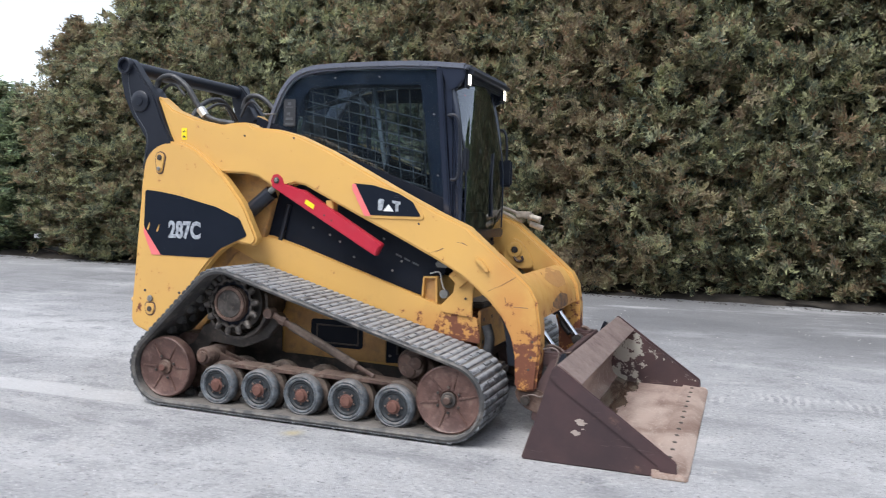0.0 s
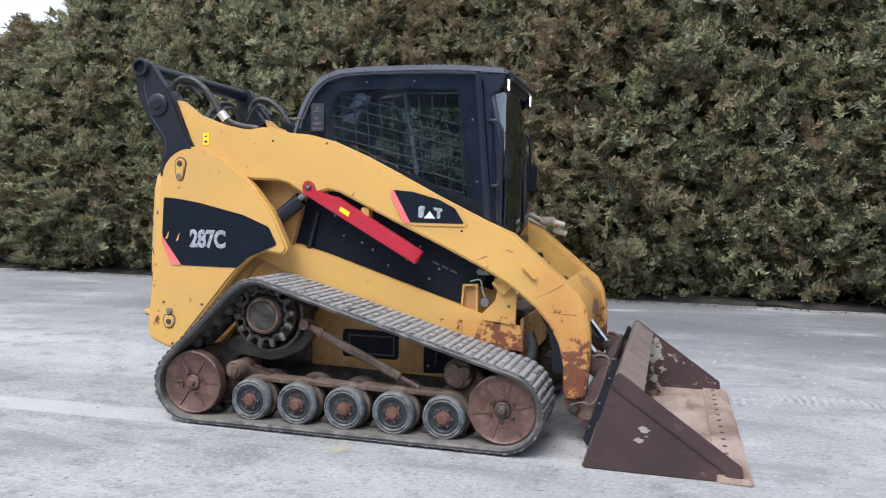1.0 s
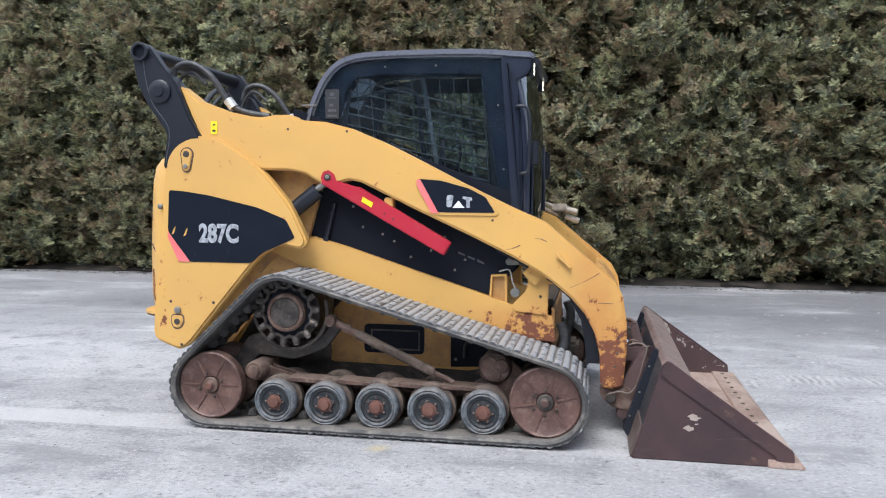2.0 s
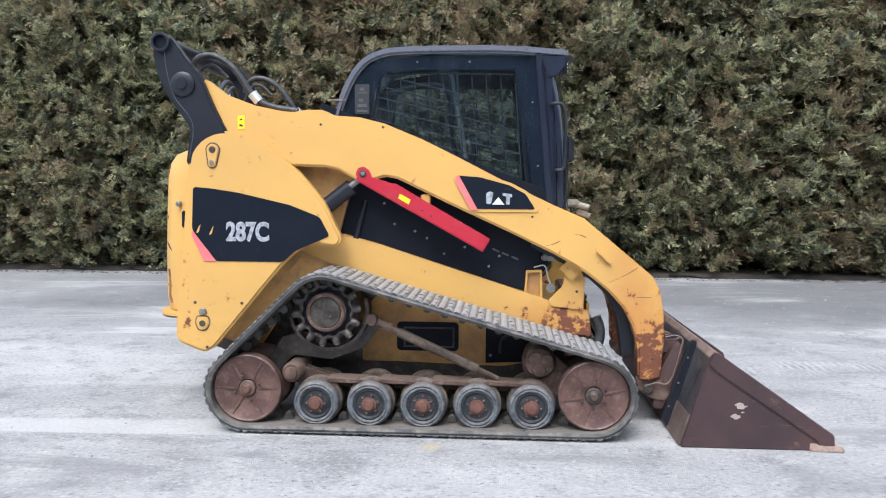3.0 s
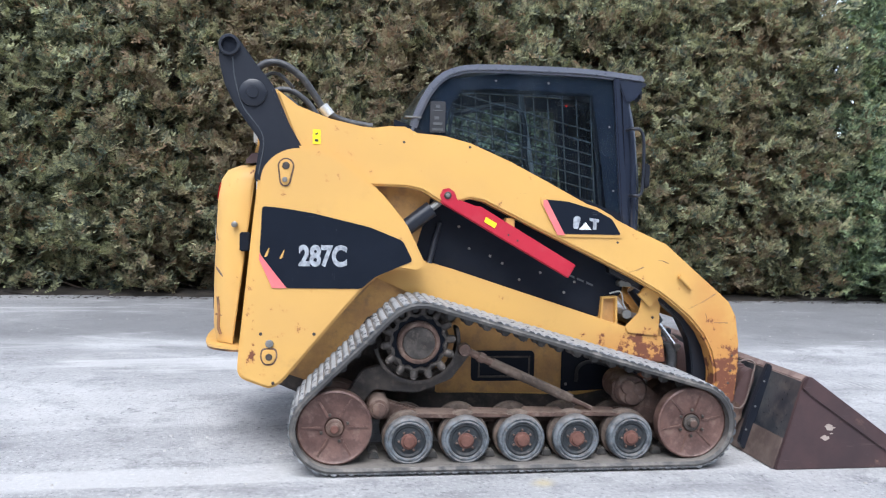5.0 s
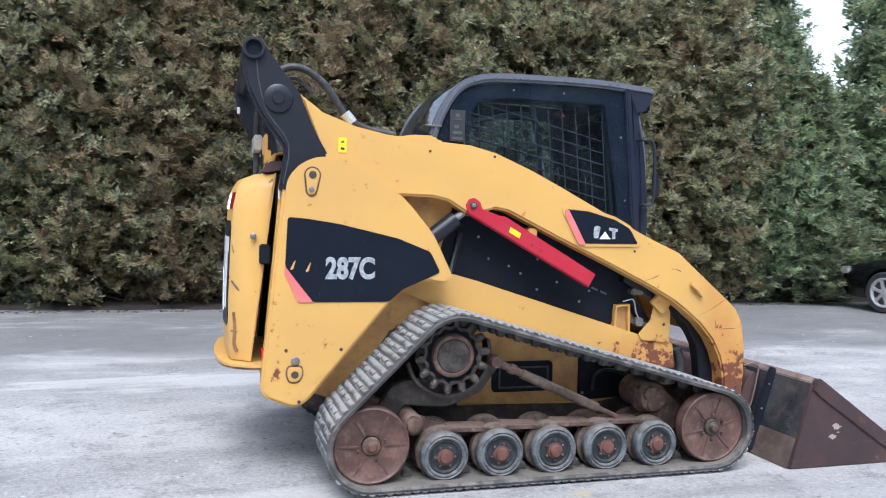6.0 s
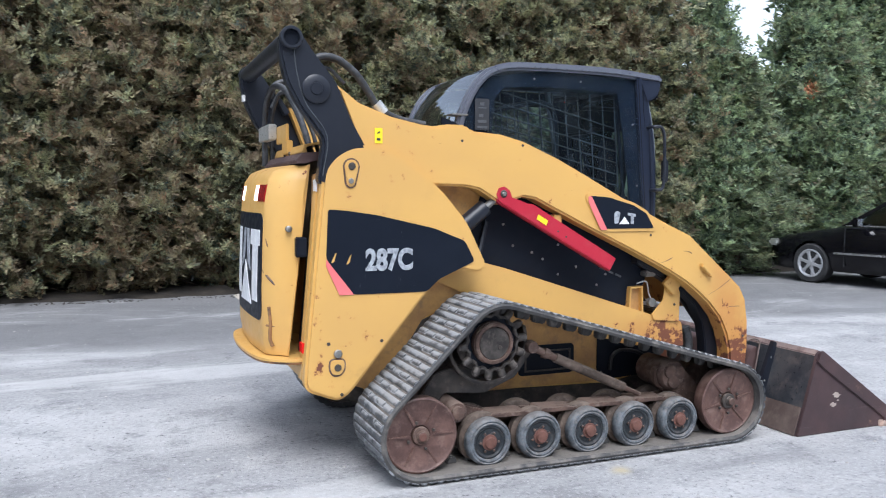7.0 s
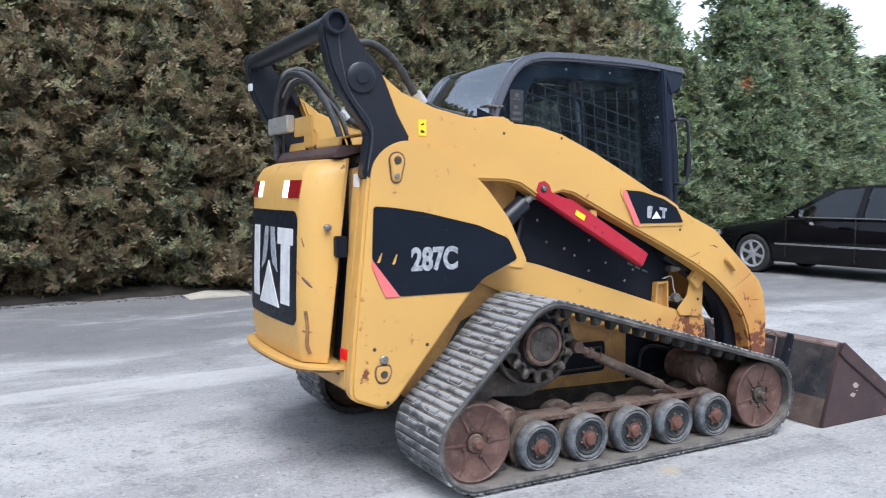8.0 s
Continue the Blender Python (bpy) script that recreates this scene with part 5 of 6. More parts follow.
def door_back(y, z):
    """How far back the bulged door reaches at a place."""
    u = abs(y / 0.492)
    return float(np.interp(z, DOOR_Z, DOOR_X) - 0.03 * (1 - u * u) + (0.16 * ((u - 0.80) / 0.20) ** 2 if u > 0.80 else 0))


def door_edge(z):
    """The door's front edge leans back towards the ground."""
    return -1.342 - 0.120 * (1.547 - z)


def door_shell():
    bm = bmesh.new()
    rows = []
    for z, half in zip(DOOR_Z, (0.484, 0.490, 0.494, 0.494, 0.490, 0.482, 0.472, 0.455, 0.445)):
        row = []
        for k in range(25):
            u = -1 + 2 * k / 24
            v = abs(u)
            x = min(door_back(0.492 * u, z), door_edge(z) - 0.006)
            row.append(bm.verts.new((x, half * (u if v < 0.9 else math.copysign(0.9 + 0.1 * math.sin((v - 0.9) / 0.1 * 1.57), u)), z)))
        rows.append(row)
    for p, q in zip(rows, rows[1:]):
        for k in range(24):
            bm.faces.new((p[k], p[k + 1], q[k + 1], q[k]))
    ends = [[bm.verts.new((door_edge(z), y, z)) for z in (DOOR_Z[0], DOOR_Z[-1])] for y in (-0.487, 0.487)]
    for row, k in ((rows[0], 0), (rows[-1], 1)):
        bm.faces.new([ends[0][k]] + row + [ends[1][k]])
    for line, pair in (([r[0] for r in rows], ends[0]), ([r[-1] for r in rows], ends[1])):
        bm.faces.new([pair[0]] + line + [pair[1]])
    return bm


def on_door(outline, proud=0.004, thick=0.006, round_off=0.0):
    """A patch in y and z laid on the door's curved back."""
    bm = bmesh.new()
    (y0, z0), (y1, z1) = outline
    ny, nz = 14, 14
    front = []
    for k in range(nz):
        z = z0 + (z1 - z0) * (0.5 - 0.5 * math.cos(math.pi * k / (nz - 1)))
        short = max(0.0, round_off - min(z - z0, z1 - z))
        inset = round_off - math.sqrt(max(0.0, round_off ** 2 - short ** 2))
        front.append([bm.verts.new((door_back(y, z) - proud, y, z)) for y in np.linspace(y0 + inset, y1 - inset, ny)])
    rear = [[bm.verts.new((v.co.x + thick, v.co.y, v.co.z)) for v in row] for row in front]
    for grid in (front, rear):
        for i in range(nz - 1):
            for j in range(ny - 1):
                bm.faces.new((grid[i][j], grid[i][j + 1], grid[i + 1][j + 1], grid[i + 1][j]))
    rim = [(0, j) for j in range(ny)] + [(i, ny - 1) for i in range(1, nz)] + [(nz - 1, j) for j in range(ny - 2, -1, -1)] + [(i, 0) for i in range(nz - 2, 0, -1)]
    for (i, j), (k, l) in zip(rim, rim[1:] + rim[:1]):
        bm.faces.new((front[i][j], front[k][l], rear[k][l], rear[i][j]))
    return bm


def door_shape(corners, proud=0.006):
    """A flat-sided sticker in y and z that follows the door."""
    bm = bmesh.new()
    lay = [[bm.verts.new((door_back(y, z) - proud + d, y, z)) for y, z in corners] for d in (0, 0.004)]
    bm.faces.new(lay[0])
    bm.faces.new(lay[1][::-1])
    for i in range(len(corners)):
        j = (i + 1) % len(corners)
        bm.faces.new((lay[0][i], lay[1][i], lay[1][j], lay[0][j]))
    return bm


door = part("rear_door", door_shell(), YELLOW, loader, "bulged yellow rear engine door")
part("decal", on_door(((-0.375, 0.74), (0.405, 1.285)), 0.003, round_off=0.05), DECAL_BLACK, door, "black rear decal")
part("emblem", on_door(((0.19, 0.83), (0.31, 1.20)), 0.006), DECAL_WHITE, door, "white emblem bar")
part("emblem", on_door(((-0.335, 1.12), (-0.135, 1.20)), 0.006), DECAL_WHITE, door, "white emblem bar")
part("emblem", on_door(((-0.30, 0.83), (-0.185, 1.119)), 0.006), DECAL_WHITE, door, "white emblem bar")
part("emblem", door_shape([(0.165, 0.805), (-0.165, 0.805), (0.0, 1.03)], 0.008), DECAL_WHITE, door, "white triangle")
for s in (-1, 1):
    part("emblem", door_shape([(s * 0.020, 1.20), (s * 0.075, 1.20), (s * 0.135, 0.98), (s * 0.060, 1.02), (s * 0.030, 1.09)], 0.006), DECAL_GREY, door, "worn silver emblem wedge")
for s in (-1, 1):
    lamp = part("tail_lamp", on_door(sorted(((s * 0.255, 1.345), (s * 0.385, 1.430))), 0.004, 0.01), RED_LAMP, door, "red tail lamp")
    part("reverse_lamp", on_door(sorted(((s * 0.185, 1.348), (s * 0.248, 1.428))), 0.0045, 0.01), WHITE_LAMP, lamp, "lit white reversing lamp")
part("door_lock", lathe((-1.455, -0.490, 1.21), [(0.016, 0.01), (0.016, -0.012), (0.010, -0.016)], 14), GREY_STEEL, door)
part("door_latch", box((-1.425, -0.530, 1.07), (-1.372, -0.480, 1.17), 0.006), PANEL_BLACK, door, "black door latch")
for line, wide in ((((-0.30, 1.03), (-0.37, 1.005), (-0.42, 0.97), (-0.445, 0.93)), 0.007), (((-0.425, 0.82), (-0.43, 0.74), (-0.428, 0.66), (-0.432, 0.62)), 0.010), (((-0.415, 0.725), (-0.455, 0.718)), 0.006), (((-0.10, 1.02), (-0.28, 1.035)), 0.005), (((-0.41, 1.16), (-0.42, 1.12)), 0.004)):
    part("scrape", tube([(door_back(y, z) + wide * 0.78, y, z) for y, z in line], wide, 8), SCUFF, door, "rusty scrape")
for s in (-1, 1):
    part("tower_flange", prism([(-1.330, 1.47), (-1.290, 1.47), (-1.370, 0.46), (-1.418, 0.46)], *both(0.498, 0.584, s), 0.010), YELLOW, loader, "yellow rounded flange beside the door gap")
    # black wall inside the door gap stands in for its shade
    part("gap_seal", prism([(-1.300, 1.51), (-1.28, 1.51), (-1.35, 0.58), (-1.385, 0.58)], *both(0.36, 0.46, s), 0), PANEL_BLACK, loader, "black wall added to darken the door gap")
part("tower_reflector", box((-1.338, -0.580, 1.395), (-1.330, -0.520, 1.455), 0.002), DECAL_WHITE, loader, "white reflector strip")
lip = curved([(-1.34, -0.575), (-1.47, -0.56), (-1.575, -0.475), (-1.622, -0.31), (-1.640, 0.0), (-1.622, 0.31), (-1.575, 0.475), (-1.47, 0.56), (-1.34, 0.575)])
bm = bmesh.new()
low = [bm.verts.new((x, y, 0.557)) for x, y in lip]
high = [bm.verts.new((x, y, 0.570)) for x, y in lip]
bm.faces.new(low)
bm.faces.new(high[::-1])
for i in range(len(lip)):
    j = (i + 1) % len(lip)
    bm.faces.new((low[i], high[i], high[j], low[j]))
rim = bmesh.new()
low = [rim.verts.new((x + 0.004, y * 0.992, 0.545)) for x, y in lip]
high = [rim.verts.new((x + 0.002, y * 0.996, 0.5565)) for x, y in lip]
rim.faces.new(low)
rim.faces.new(high[::-1])
for i in range(len(lip)):
    j = (i + 1) % len(lip)
    rim.faces.new((low[i], high[i], high[j], low[j]))
bumper = part("bumper_lip", soften(bm, 0.004), YELLOW, loader, "yellow bumper lip, rusty along its edge")
part("lip_rim", rim, SCUFF, bumper, "rust-scuffed lower rim")
part("lower_rear", box((-1.40, -0.58, 0.44), (-1.20, 0.58, 0.53), 0.02), YELLOW, loader)
part("belly_guard", prism([(-1.38, 0.45), (-1.20, 0.45), (-0.9, 0.29), (-1.02, 0.26), (-1.30, 0.38)], -0.45, 0.45, 0.01), DARK_STEEL, loader, "dark belly guard")

# hood behind the cab, hose bracket
part("hood", prism([(-1.29, 1.06), (-1.29, 1.535), (-1.27, 1.56), (-0.95, 1.56), (-0.60, 1.50), (-0.60, 1.06)], -0.45, 0.45, 0.02), DARK_STEEL, loader, "dark engine hood")
part("hood_plate", prism([(-1.405, 1.533), (-1.405, 1.552), (-1.372, 1.590), (-1.12, 1.61), (-1.12, 1.60), (-1.36, 1.536)], -0.455, 0.44, 0.003), HOOD, loader, "purple-brown rusty hood plate")
shelf = part("hose_shelf", prism([(-1.365, 1.591), (-1.352, 1.635), (-1.24, 1.655), (-1.20, 1.655), (-1.20, 1.645), (-1.24, 1.643), (-1.340, 1.625), (-1.345, 1.594)], -0.40, 0.36, 0.004), YELLOW, loader, "yellow hose shelf")
part("bracket", box((-1.378, -0.06, 1.665), (-1.362, 0.22, 1.765), 0.004), YELLOW, shelf)
part("bracket_foot", box((-1.378, -0.08, 1.60), (-1.345, 0.06, 1.675), 0.004), YELLOW, shelf)
for y in (-0.08, 0.05):
    part("bolt", lathe((-1.358, y, 1.60), [(0.012, 0.0), (0.012, -0.010), (0.006, -0.012)], 8, axis="x"), DARK_STEEL, shelf)
part("clamp", box((-1.425, 0.20, 1.692), (-1.379, 0.545, 1.782), 0.006), COLLAR, shelf, "silver hose clamp")

# hoses
for s in (-1, 1):
    hoses = part("hose", tube([(-1.36, s * 0.50, 1.96), (-1.34, s * 0.50, 2.03), (-1.28, s * 0.50, 2.062), (-1.20, s * 0.50, 2.05), (-1.11, s * 0.50, 1.985), (-1.04, s * 0.50, 1.89), (-0.99, s * 0.50, 1.82), (-0.89, s * 0.50, 1.77), (-0.74, s * 0.50, 1.745)], 0.019, 10), HOSE, loader, "black hydraulic hose")
    part("collar", tube([(-1.005, s * 0.50, 1.845), (-0.965, s * 0.50, 1.797)], 0.029, 14, smooth=False), COLLAR, hoses, "silver hose collar")
    part("thin_hose", tube([(-1.36, s * 0.47, 1.90), (-1.31, s * 0.47, 1.99), (-1.24, s * 0.46, 2.01), (-1.16, s * 0.46, 1.94)], 0.010, 8), HOSE, hoses)
for k, (dx, dz) in enumerate(((0.0, 0.0), (0.040, -0.035))):
    part("hose", tube([(-1.40 + dx, 0.47, 1.55), (-1.40 + dx, 0.47, 1.75), (-1.40 + dx, 0.42, 1.90 + dz), (-1.39 + dx, 0.28, 1.99 + dz), (-1.37 + dx, 0.10, 1.98 + dz), (-1.35 + dx, -0.08, 1.89 + dz), (-1.32 + dx, -0.22, 1.74), (-1.29 + dx, -0.29, 1.58)], 0.018 - 0.007 * k, 10), HOSE, loader, "looped black hydraulic hose")


# cab
cab = part("cab", box((-0.50, -0.40, 1.02), (0.72, 0.40, 1.22), 0.01), BLACK, loader, "black operator cab with tinted windows")
HOOP = curved([(-0.60, 1.60), (-0.545, 1.74), (-0.515, 1.83), (-0.45, 1.965), (-0.37, 2.055), (-0.27, 2.10), (-0.14, 2.117), (0.15, 2.122), (0.48, 2.118), (0.80, 2.092)], 3)
OUTER = [(-0.56, 1.25), (-0.535, 1.70), (-0.46, 1.90), (-0.34, 2.03), (0.0, 2.075), (0.625, 2.062), (0.665, 1.65), (0.715, 1.22)]
INNER = [(-0.36, 1.30), (-0.335, 1.74), (-0.30, 1.90), (-0.24, 1.975), (0.0, 1.99), (0.50, 1.98), (0.565, 1.60), (0.61, 1.28)]
for s in (-1, 1):
    part("roof_rail", band(HOOP, 0.045, *both(0.385, 0.447, s), 0.014), ROOF_BLACK, cab, "rounded black roof rail")
    part("window_border", ring_plate(OUTER, INNER, *both(0.405, 0.413, s), 0.002), CAB_BLACK, cab, "black window border")
    pane = part("side_window", prism(OUTER, *both(0.425, 0.430, s), 0.001), CAB_GLASS, cab, "dark tinted side window")
    pane.visible_shadow = False
    for x, z in ((-0.06, 2.03), (0.24, 2.03), (0.60, 1.80), (0.635, 1.44), (-0.30, 1.40)):
        part("rivet", disc(x, z, *both(0.430, 0.434, s), 0.006, 0.001, 8), GREY_STEEL, pane)
    # steel grille behind the pane
    grille = part("grille_frame", ring_plate([(-0.33, 1.25), (-0.32, 1.72), (-0.29, 1.99), (0.52, 1.99), (0.60, 1.25)], [(-0.31, 1.27), (-0.30, 1.72), (-0.27, 1.97), (0.50, 1.97), (0.58, 1.27)], *both(0.375, 0.385, s), 0.002), BLACK, cab, "black steel window grille")
    for k in range(10):
        x = -0.25 + 0.083 * k
        part("bar", tube([(x, s * 0.378, 1.98), (x + 0.055, s * 0.378, 1.27)], 0.0038, 6, smooth=False), WIRE, grille)
    for k in range(11):
        z = 1.97 - 0.066 * k
        end = 0.50 + 0.1 * (1.98 - z)
        part("bar", tube([(-0.30, s * 0.384, z), (end, s * 0.384, max(1.27, z - 0.24 * (end + 0.30)))], 0.0038, 6, smooth=False), WIRE, grille)
    # front corner post, door jamb and grab handle
    part("front_post", prism([(0.612, 2.075), (0.645, 2.075), (0.735, 1.16), (0.69, 1.16)], *both(0.40, 0.452, s), 0.008), CAB_BLACK, cab, "black front post")
    part("jamb", prism([(0.65, 2.07), (0.74, 2.05), (0.725, 1.94), (0.750, 1.10), (0.72, 1.10)], *both(0.388, 0.430, s), 0.019), CAB_BLACK, cab, "glossy black door jamb")
    part("corner_tube", tube([(0.762, s * 0.405, 1.10), (0.762, s * 0.408, 1.45), (0.748, s * 0.408, 1.70), (0.722, s * 0.404, 1.86), (0.690, s * 0.396, 2.00)], 0.022, 14, steps=5), CAB_BLACK, cab, "glossy round corner tube")
    part("corner_wedge", prism([(0.635, 2.068), (0.788, 2.060), (0.782, 2.0), (0.745, 1.955), (0.69, 1.935)], *both(0.41, 0.440, s), 0.006), CAB_BLACK, cab)
    part("grab_handle", tube([(0.705, s * 0.43, 1.785), (0.715, s * 0.485, 1.788), (0.765, s * 0.49, 1.78), (0.785, s * 0.49, 1.70), (0.785, s * 0.49, 1.50), (0.775, s * 0.49, 1.425), (0.74, s * 0.485, 1.415), (0.735, s * 0.43, 1.415)], 0.0095, 8, steps=4), BLACK, cab, "black grab handle")
    part("work_lamp", box((0.77, min(s * 0.325, s * 0.415), 1.955), (0.796, max(s * 0.325, s * 0.415), 2.055), 0.012), BLACK, cab, "front work lamp")
    part("lamp_lens", box((0.7945, min(s * 0.345, s * 0.395), 1.975), (0.7970, max(s * 0.345, s * 0.395), 2.035), 0), WHITE_LAMP, cab, "lit white lamp lens")
part("door_hinge", box((0.775, 0.42, 1.40), (0.845, 0.455, 1.58), 0.012), BLACK, cab)
part("mirror_box", box((0.795, -0.475, 1.46), (0.835, -0.44, 1.60), 0.010), BLACK, cab, "small black mirror box")
# safety label on the rear window corner
label = part("safety_label", flat(rounded([(-0.422, 1.735), (-0.338, 1.735), (-0.338, 1.905), (-0.422, 1.905)], 0.006), -0.432), LABEL_DARK, cab, "dark safety label")
for z0, z1, x0, x1 in ((1.868, 1.886, -0.392, -0.368), (1.853, 1.858, -0.405, -0.355), (1.806, 1.822, -0.398, -0.374), (1.775, 1.79, -0.405, -0.355), (1.745, 1.757, -0.41, -0.35)):
    part("bar_mark", flat([(x0, z0), (x1, z0), (x1, z1), (x0, z1)], -0.4345), LABEL_MARK, label)
# roof skin and visor
part("roof", band(HOOP[13:], 0.03, -0.384, 0.384, 0.004), ROOF_BLACK, cab, "black cab roof")
part("visor", prism(rounded([(0.56, 2.09), (0.80, 2.072), (0.83, 2.06), (0.82, 2.035), (0.66, 2.045)], 0.01), -0.384, 0.384, 0.006), BLACK, cab)
REAR = curved([(-0.545, 1.60), (-0.525, 1.75), (-0.502, 1.85), (-0.440, 1.955), (-0.36, 2.045), (-0.27, 2.092)], 4)
bm = bmesh.new()
for x, z in REAR:
    for k in range(-16, 17):
        u = k / 16
        bm.verts.new((x + 0.008 - 0.050 * (1 - 0.75 * u ** 2 - 0.25 * u ** 4), 0.384 * u, z))
bm.verts.ensure_lookup_table()
for i in range(len(REAR) - 1):
    for k in range(32):
        bm.faces.new([bm.verts[33 * r + c] for r, c in ((i, k), (i, k + 1), (i + 1, k + 1), (i + 1, k))])
rear_glass = part("rear_window", bm, REAR_GLASS, cab, "bulged curved tinted rear window")
rear_glass.visible_shadow = False
for s in (-1, 1):
    part("rear_trim", band([(x + 0.022, z) for x, z in REAR], 0.030, *both(0.335, 0.384, s), 0.006), ROOF_BLACK, cab, "rounded black rear pillar")
    part("pillar_clip", box((-0.565, min(s * 0.36, s * 0.452), 1.808), (-0.47, max(s * 0.36, s * 0.452), 1.818), 0.003), GREY_STEEL, cab)
# front door glass, its upper corners curving back
bm = bmesh.new()
sheet = []
for z, lean, half in ((1.12, 0.006, 0.388), (1.30, 0.010, 0.388), (1.48, 0.008, 0.388), (1.62, 0.002, 0.388), (1.72, -0.006, 0.388), (1.80, -0.014, 0.386), (1.86, -0.021, 0.378), (1.91, -0.027, 0.360), (1.95, -0.032, 0.335), (1.98, -0.037, 0.305), (2.01, -0.042, 0.265)):
    row = []
    for k in range(-24, 25):
        y = half * k / 24
        u = abs(y) / 0.388
        row.append(bm.verts.new((0.822 + lean - 0.018 * u ** 2 - 0.018 * u ** 4 - 0.46 * max(0.0, z - 1.48) ** 2 * (0.75 * u ** 2 + 0.25 * u ** 5), y, z)))
    sheet.append(row)
EDGE = {s: [tuple(r[24 + 24 * s].co) for r in sheet] for s in (-1, 1)}
for p, q in zip(sheet, sheet[1:]):
    for k in range(48):
        bm.faces.new((p[k], p[k + 1], q[k + 1], q[k]))
front = part("front_window", bm, FRONT_GLASS, cab, "tinted front door window with curved upper corners")
front.visible_shadow = False
for s in (-1, 1):
    part("glass_seal", tube(EDGE[s], 0.0065, 8, steps=2), CAB_BLACK, cab, "black seal round the door glass")
part("door_rail", box((0.745, -0.376, 2.005), (0.785, 0.376, 2.040), 0.008), BLACK, cab)
part("door_sill", box((0.775, -0.376, 1.06), (0.81, 0.376, 1.118), 0.008), BLACK, cab)
part("wiper", tube([(0.838, 0.02, 1.20), (0.836, 0.0, 1.42), (0.828, 0.05, 1.60)], 0.008, 6), BLACK, cab)
# inside the cab
part("floor_pan", box((-0.45, -0.38, 1.0), (0.75, 0.38, 1.03), 0.004), PANEL_BLACK, cab)
seat = part("seat", box((-0.28, -0.24, 1.22), (0.22, 0.24, 1.38), 0.05), SEAT_CLOTH, cab, "black vinyl operator seat")
part("backrest", box((-0.40, -0.23, 1.34), (-0.24, 0.23, 1.84), 0.06, m=Matrix.Translation((-0.3, 0, 1.4)) @ Matrix.Rotation(radians(-8), 4, "Y") @ Matrix.Translation((0.3, 0, -1.4))), SEAT_CLOTH, seat)
for s in (-1, 1):
    part("armrest", box((-0.20, min(s * 0.27, s * 0.35), 1.44), (0.22, max(s * 0.27, s * 0.35), 1.50), 0.02), SEAT_CLOTH, seat)
    part("joystick", tube([(0.24, s * 0.31, 1.46), (0.26, s * 0.31, 1.56), (0.25, s * 0.30, 1.62)], [0.012, 0.016, 0.028], 10), BLACK, seat)
part("cab_post", tube([(0.115, -0.25, 2.03), (0.255, -0.25, 1.25)], 0.016, 10, smooth=False), POST, cab, "grey inner cab post")
part("lap_bar", tube([(-0.30, -0.33, 1.85), (0.08, -0.34, 1.90), (0.14, -0.34, 1.60), (0.17, -0.30, 1.45)], 0.016, 8), BLACK, cab)
part("monitor", box((0.58, 0.10, 1.78), (0.64, 0.32, 1.93), 0.015), BLACK, cab)
part("head_lining", box((0.50, 0.20, 2.008), (0.62, 0.34, 2.03), 0.006), BLACK, cab)
part("tell_tale", box((0.545, 0.264, 1.995), (0.551, 0.274, 2.005), 0.002), lamp_glass("red_tell_tale", (1.0, 0.03, 0.03), 0.9), cab, "small glowing red tell-tale")


# ---- undercarriage ----
IDLERS, SPROCKET, R_IN, BELT = ((-0.92, 0.235), (0.92, 0.235)), (-0.506, 0.642), 0.188, 0.030


def loop_line(r, step):
    """Points along the belt's closed way at the distance r from the three wheel centres."""
    (xa, za), (xb, zb), (xs, zs) = IDLERS[0], IDLERS[1], SPROCKET
    centres = [Vector((xa, za)), Vector((xb, zb)), Vector((xs, zs))]
    pieces = []
    arcs = []
    for i in range(3):
        p, q = centres[i], centres[(i + 1) % 3]
        d = (q - p).normalized()
        nrm = Vector((d.y, -d.x))
        pieces.append((p + r * nrm, q + r * nrm))
    dense = []
    for i in range(3):
        a, b = pieces[i]
        for k in range(40):
            dense.append(a.lerp(b, k / 40))
        c = centres[(i + 1) % 3]
        s, e = b - c, pieces[(i + 1) % 3][0] - c
        a0, a1 = math.atan2(s.y, s.x), math.atan2(e.y, e.x)
        while a1 < a0:
            a1 += 2 * math.pi
        for k in range(24):
            t = a0 + (a1 - a0) * k / 24
            dense.append(c + r * Vector((math.cos(t), math.sin(t))))
    total = [0.0]
    for p, q in zip(dense, dense[1:] + dense[:1]):
        total.append(total[-1] + (q - p).length)
    n = round(total[-1] / step)
    out = []
    j = 0
    for k in range(n):
        want = total[-1] * k / n
        while total[j + 1] < want:
            j += 1
        p, q = dense[j], dense[(j + 1) % len(dense)]
        t = (want - total[j]) / max(1e-9, total[j + 1] - total[j])
        d = (q - p).normalized()
        out.append((p.lerp(q, t), d))
    return out


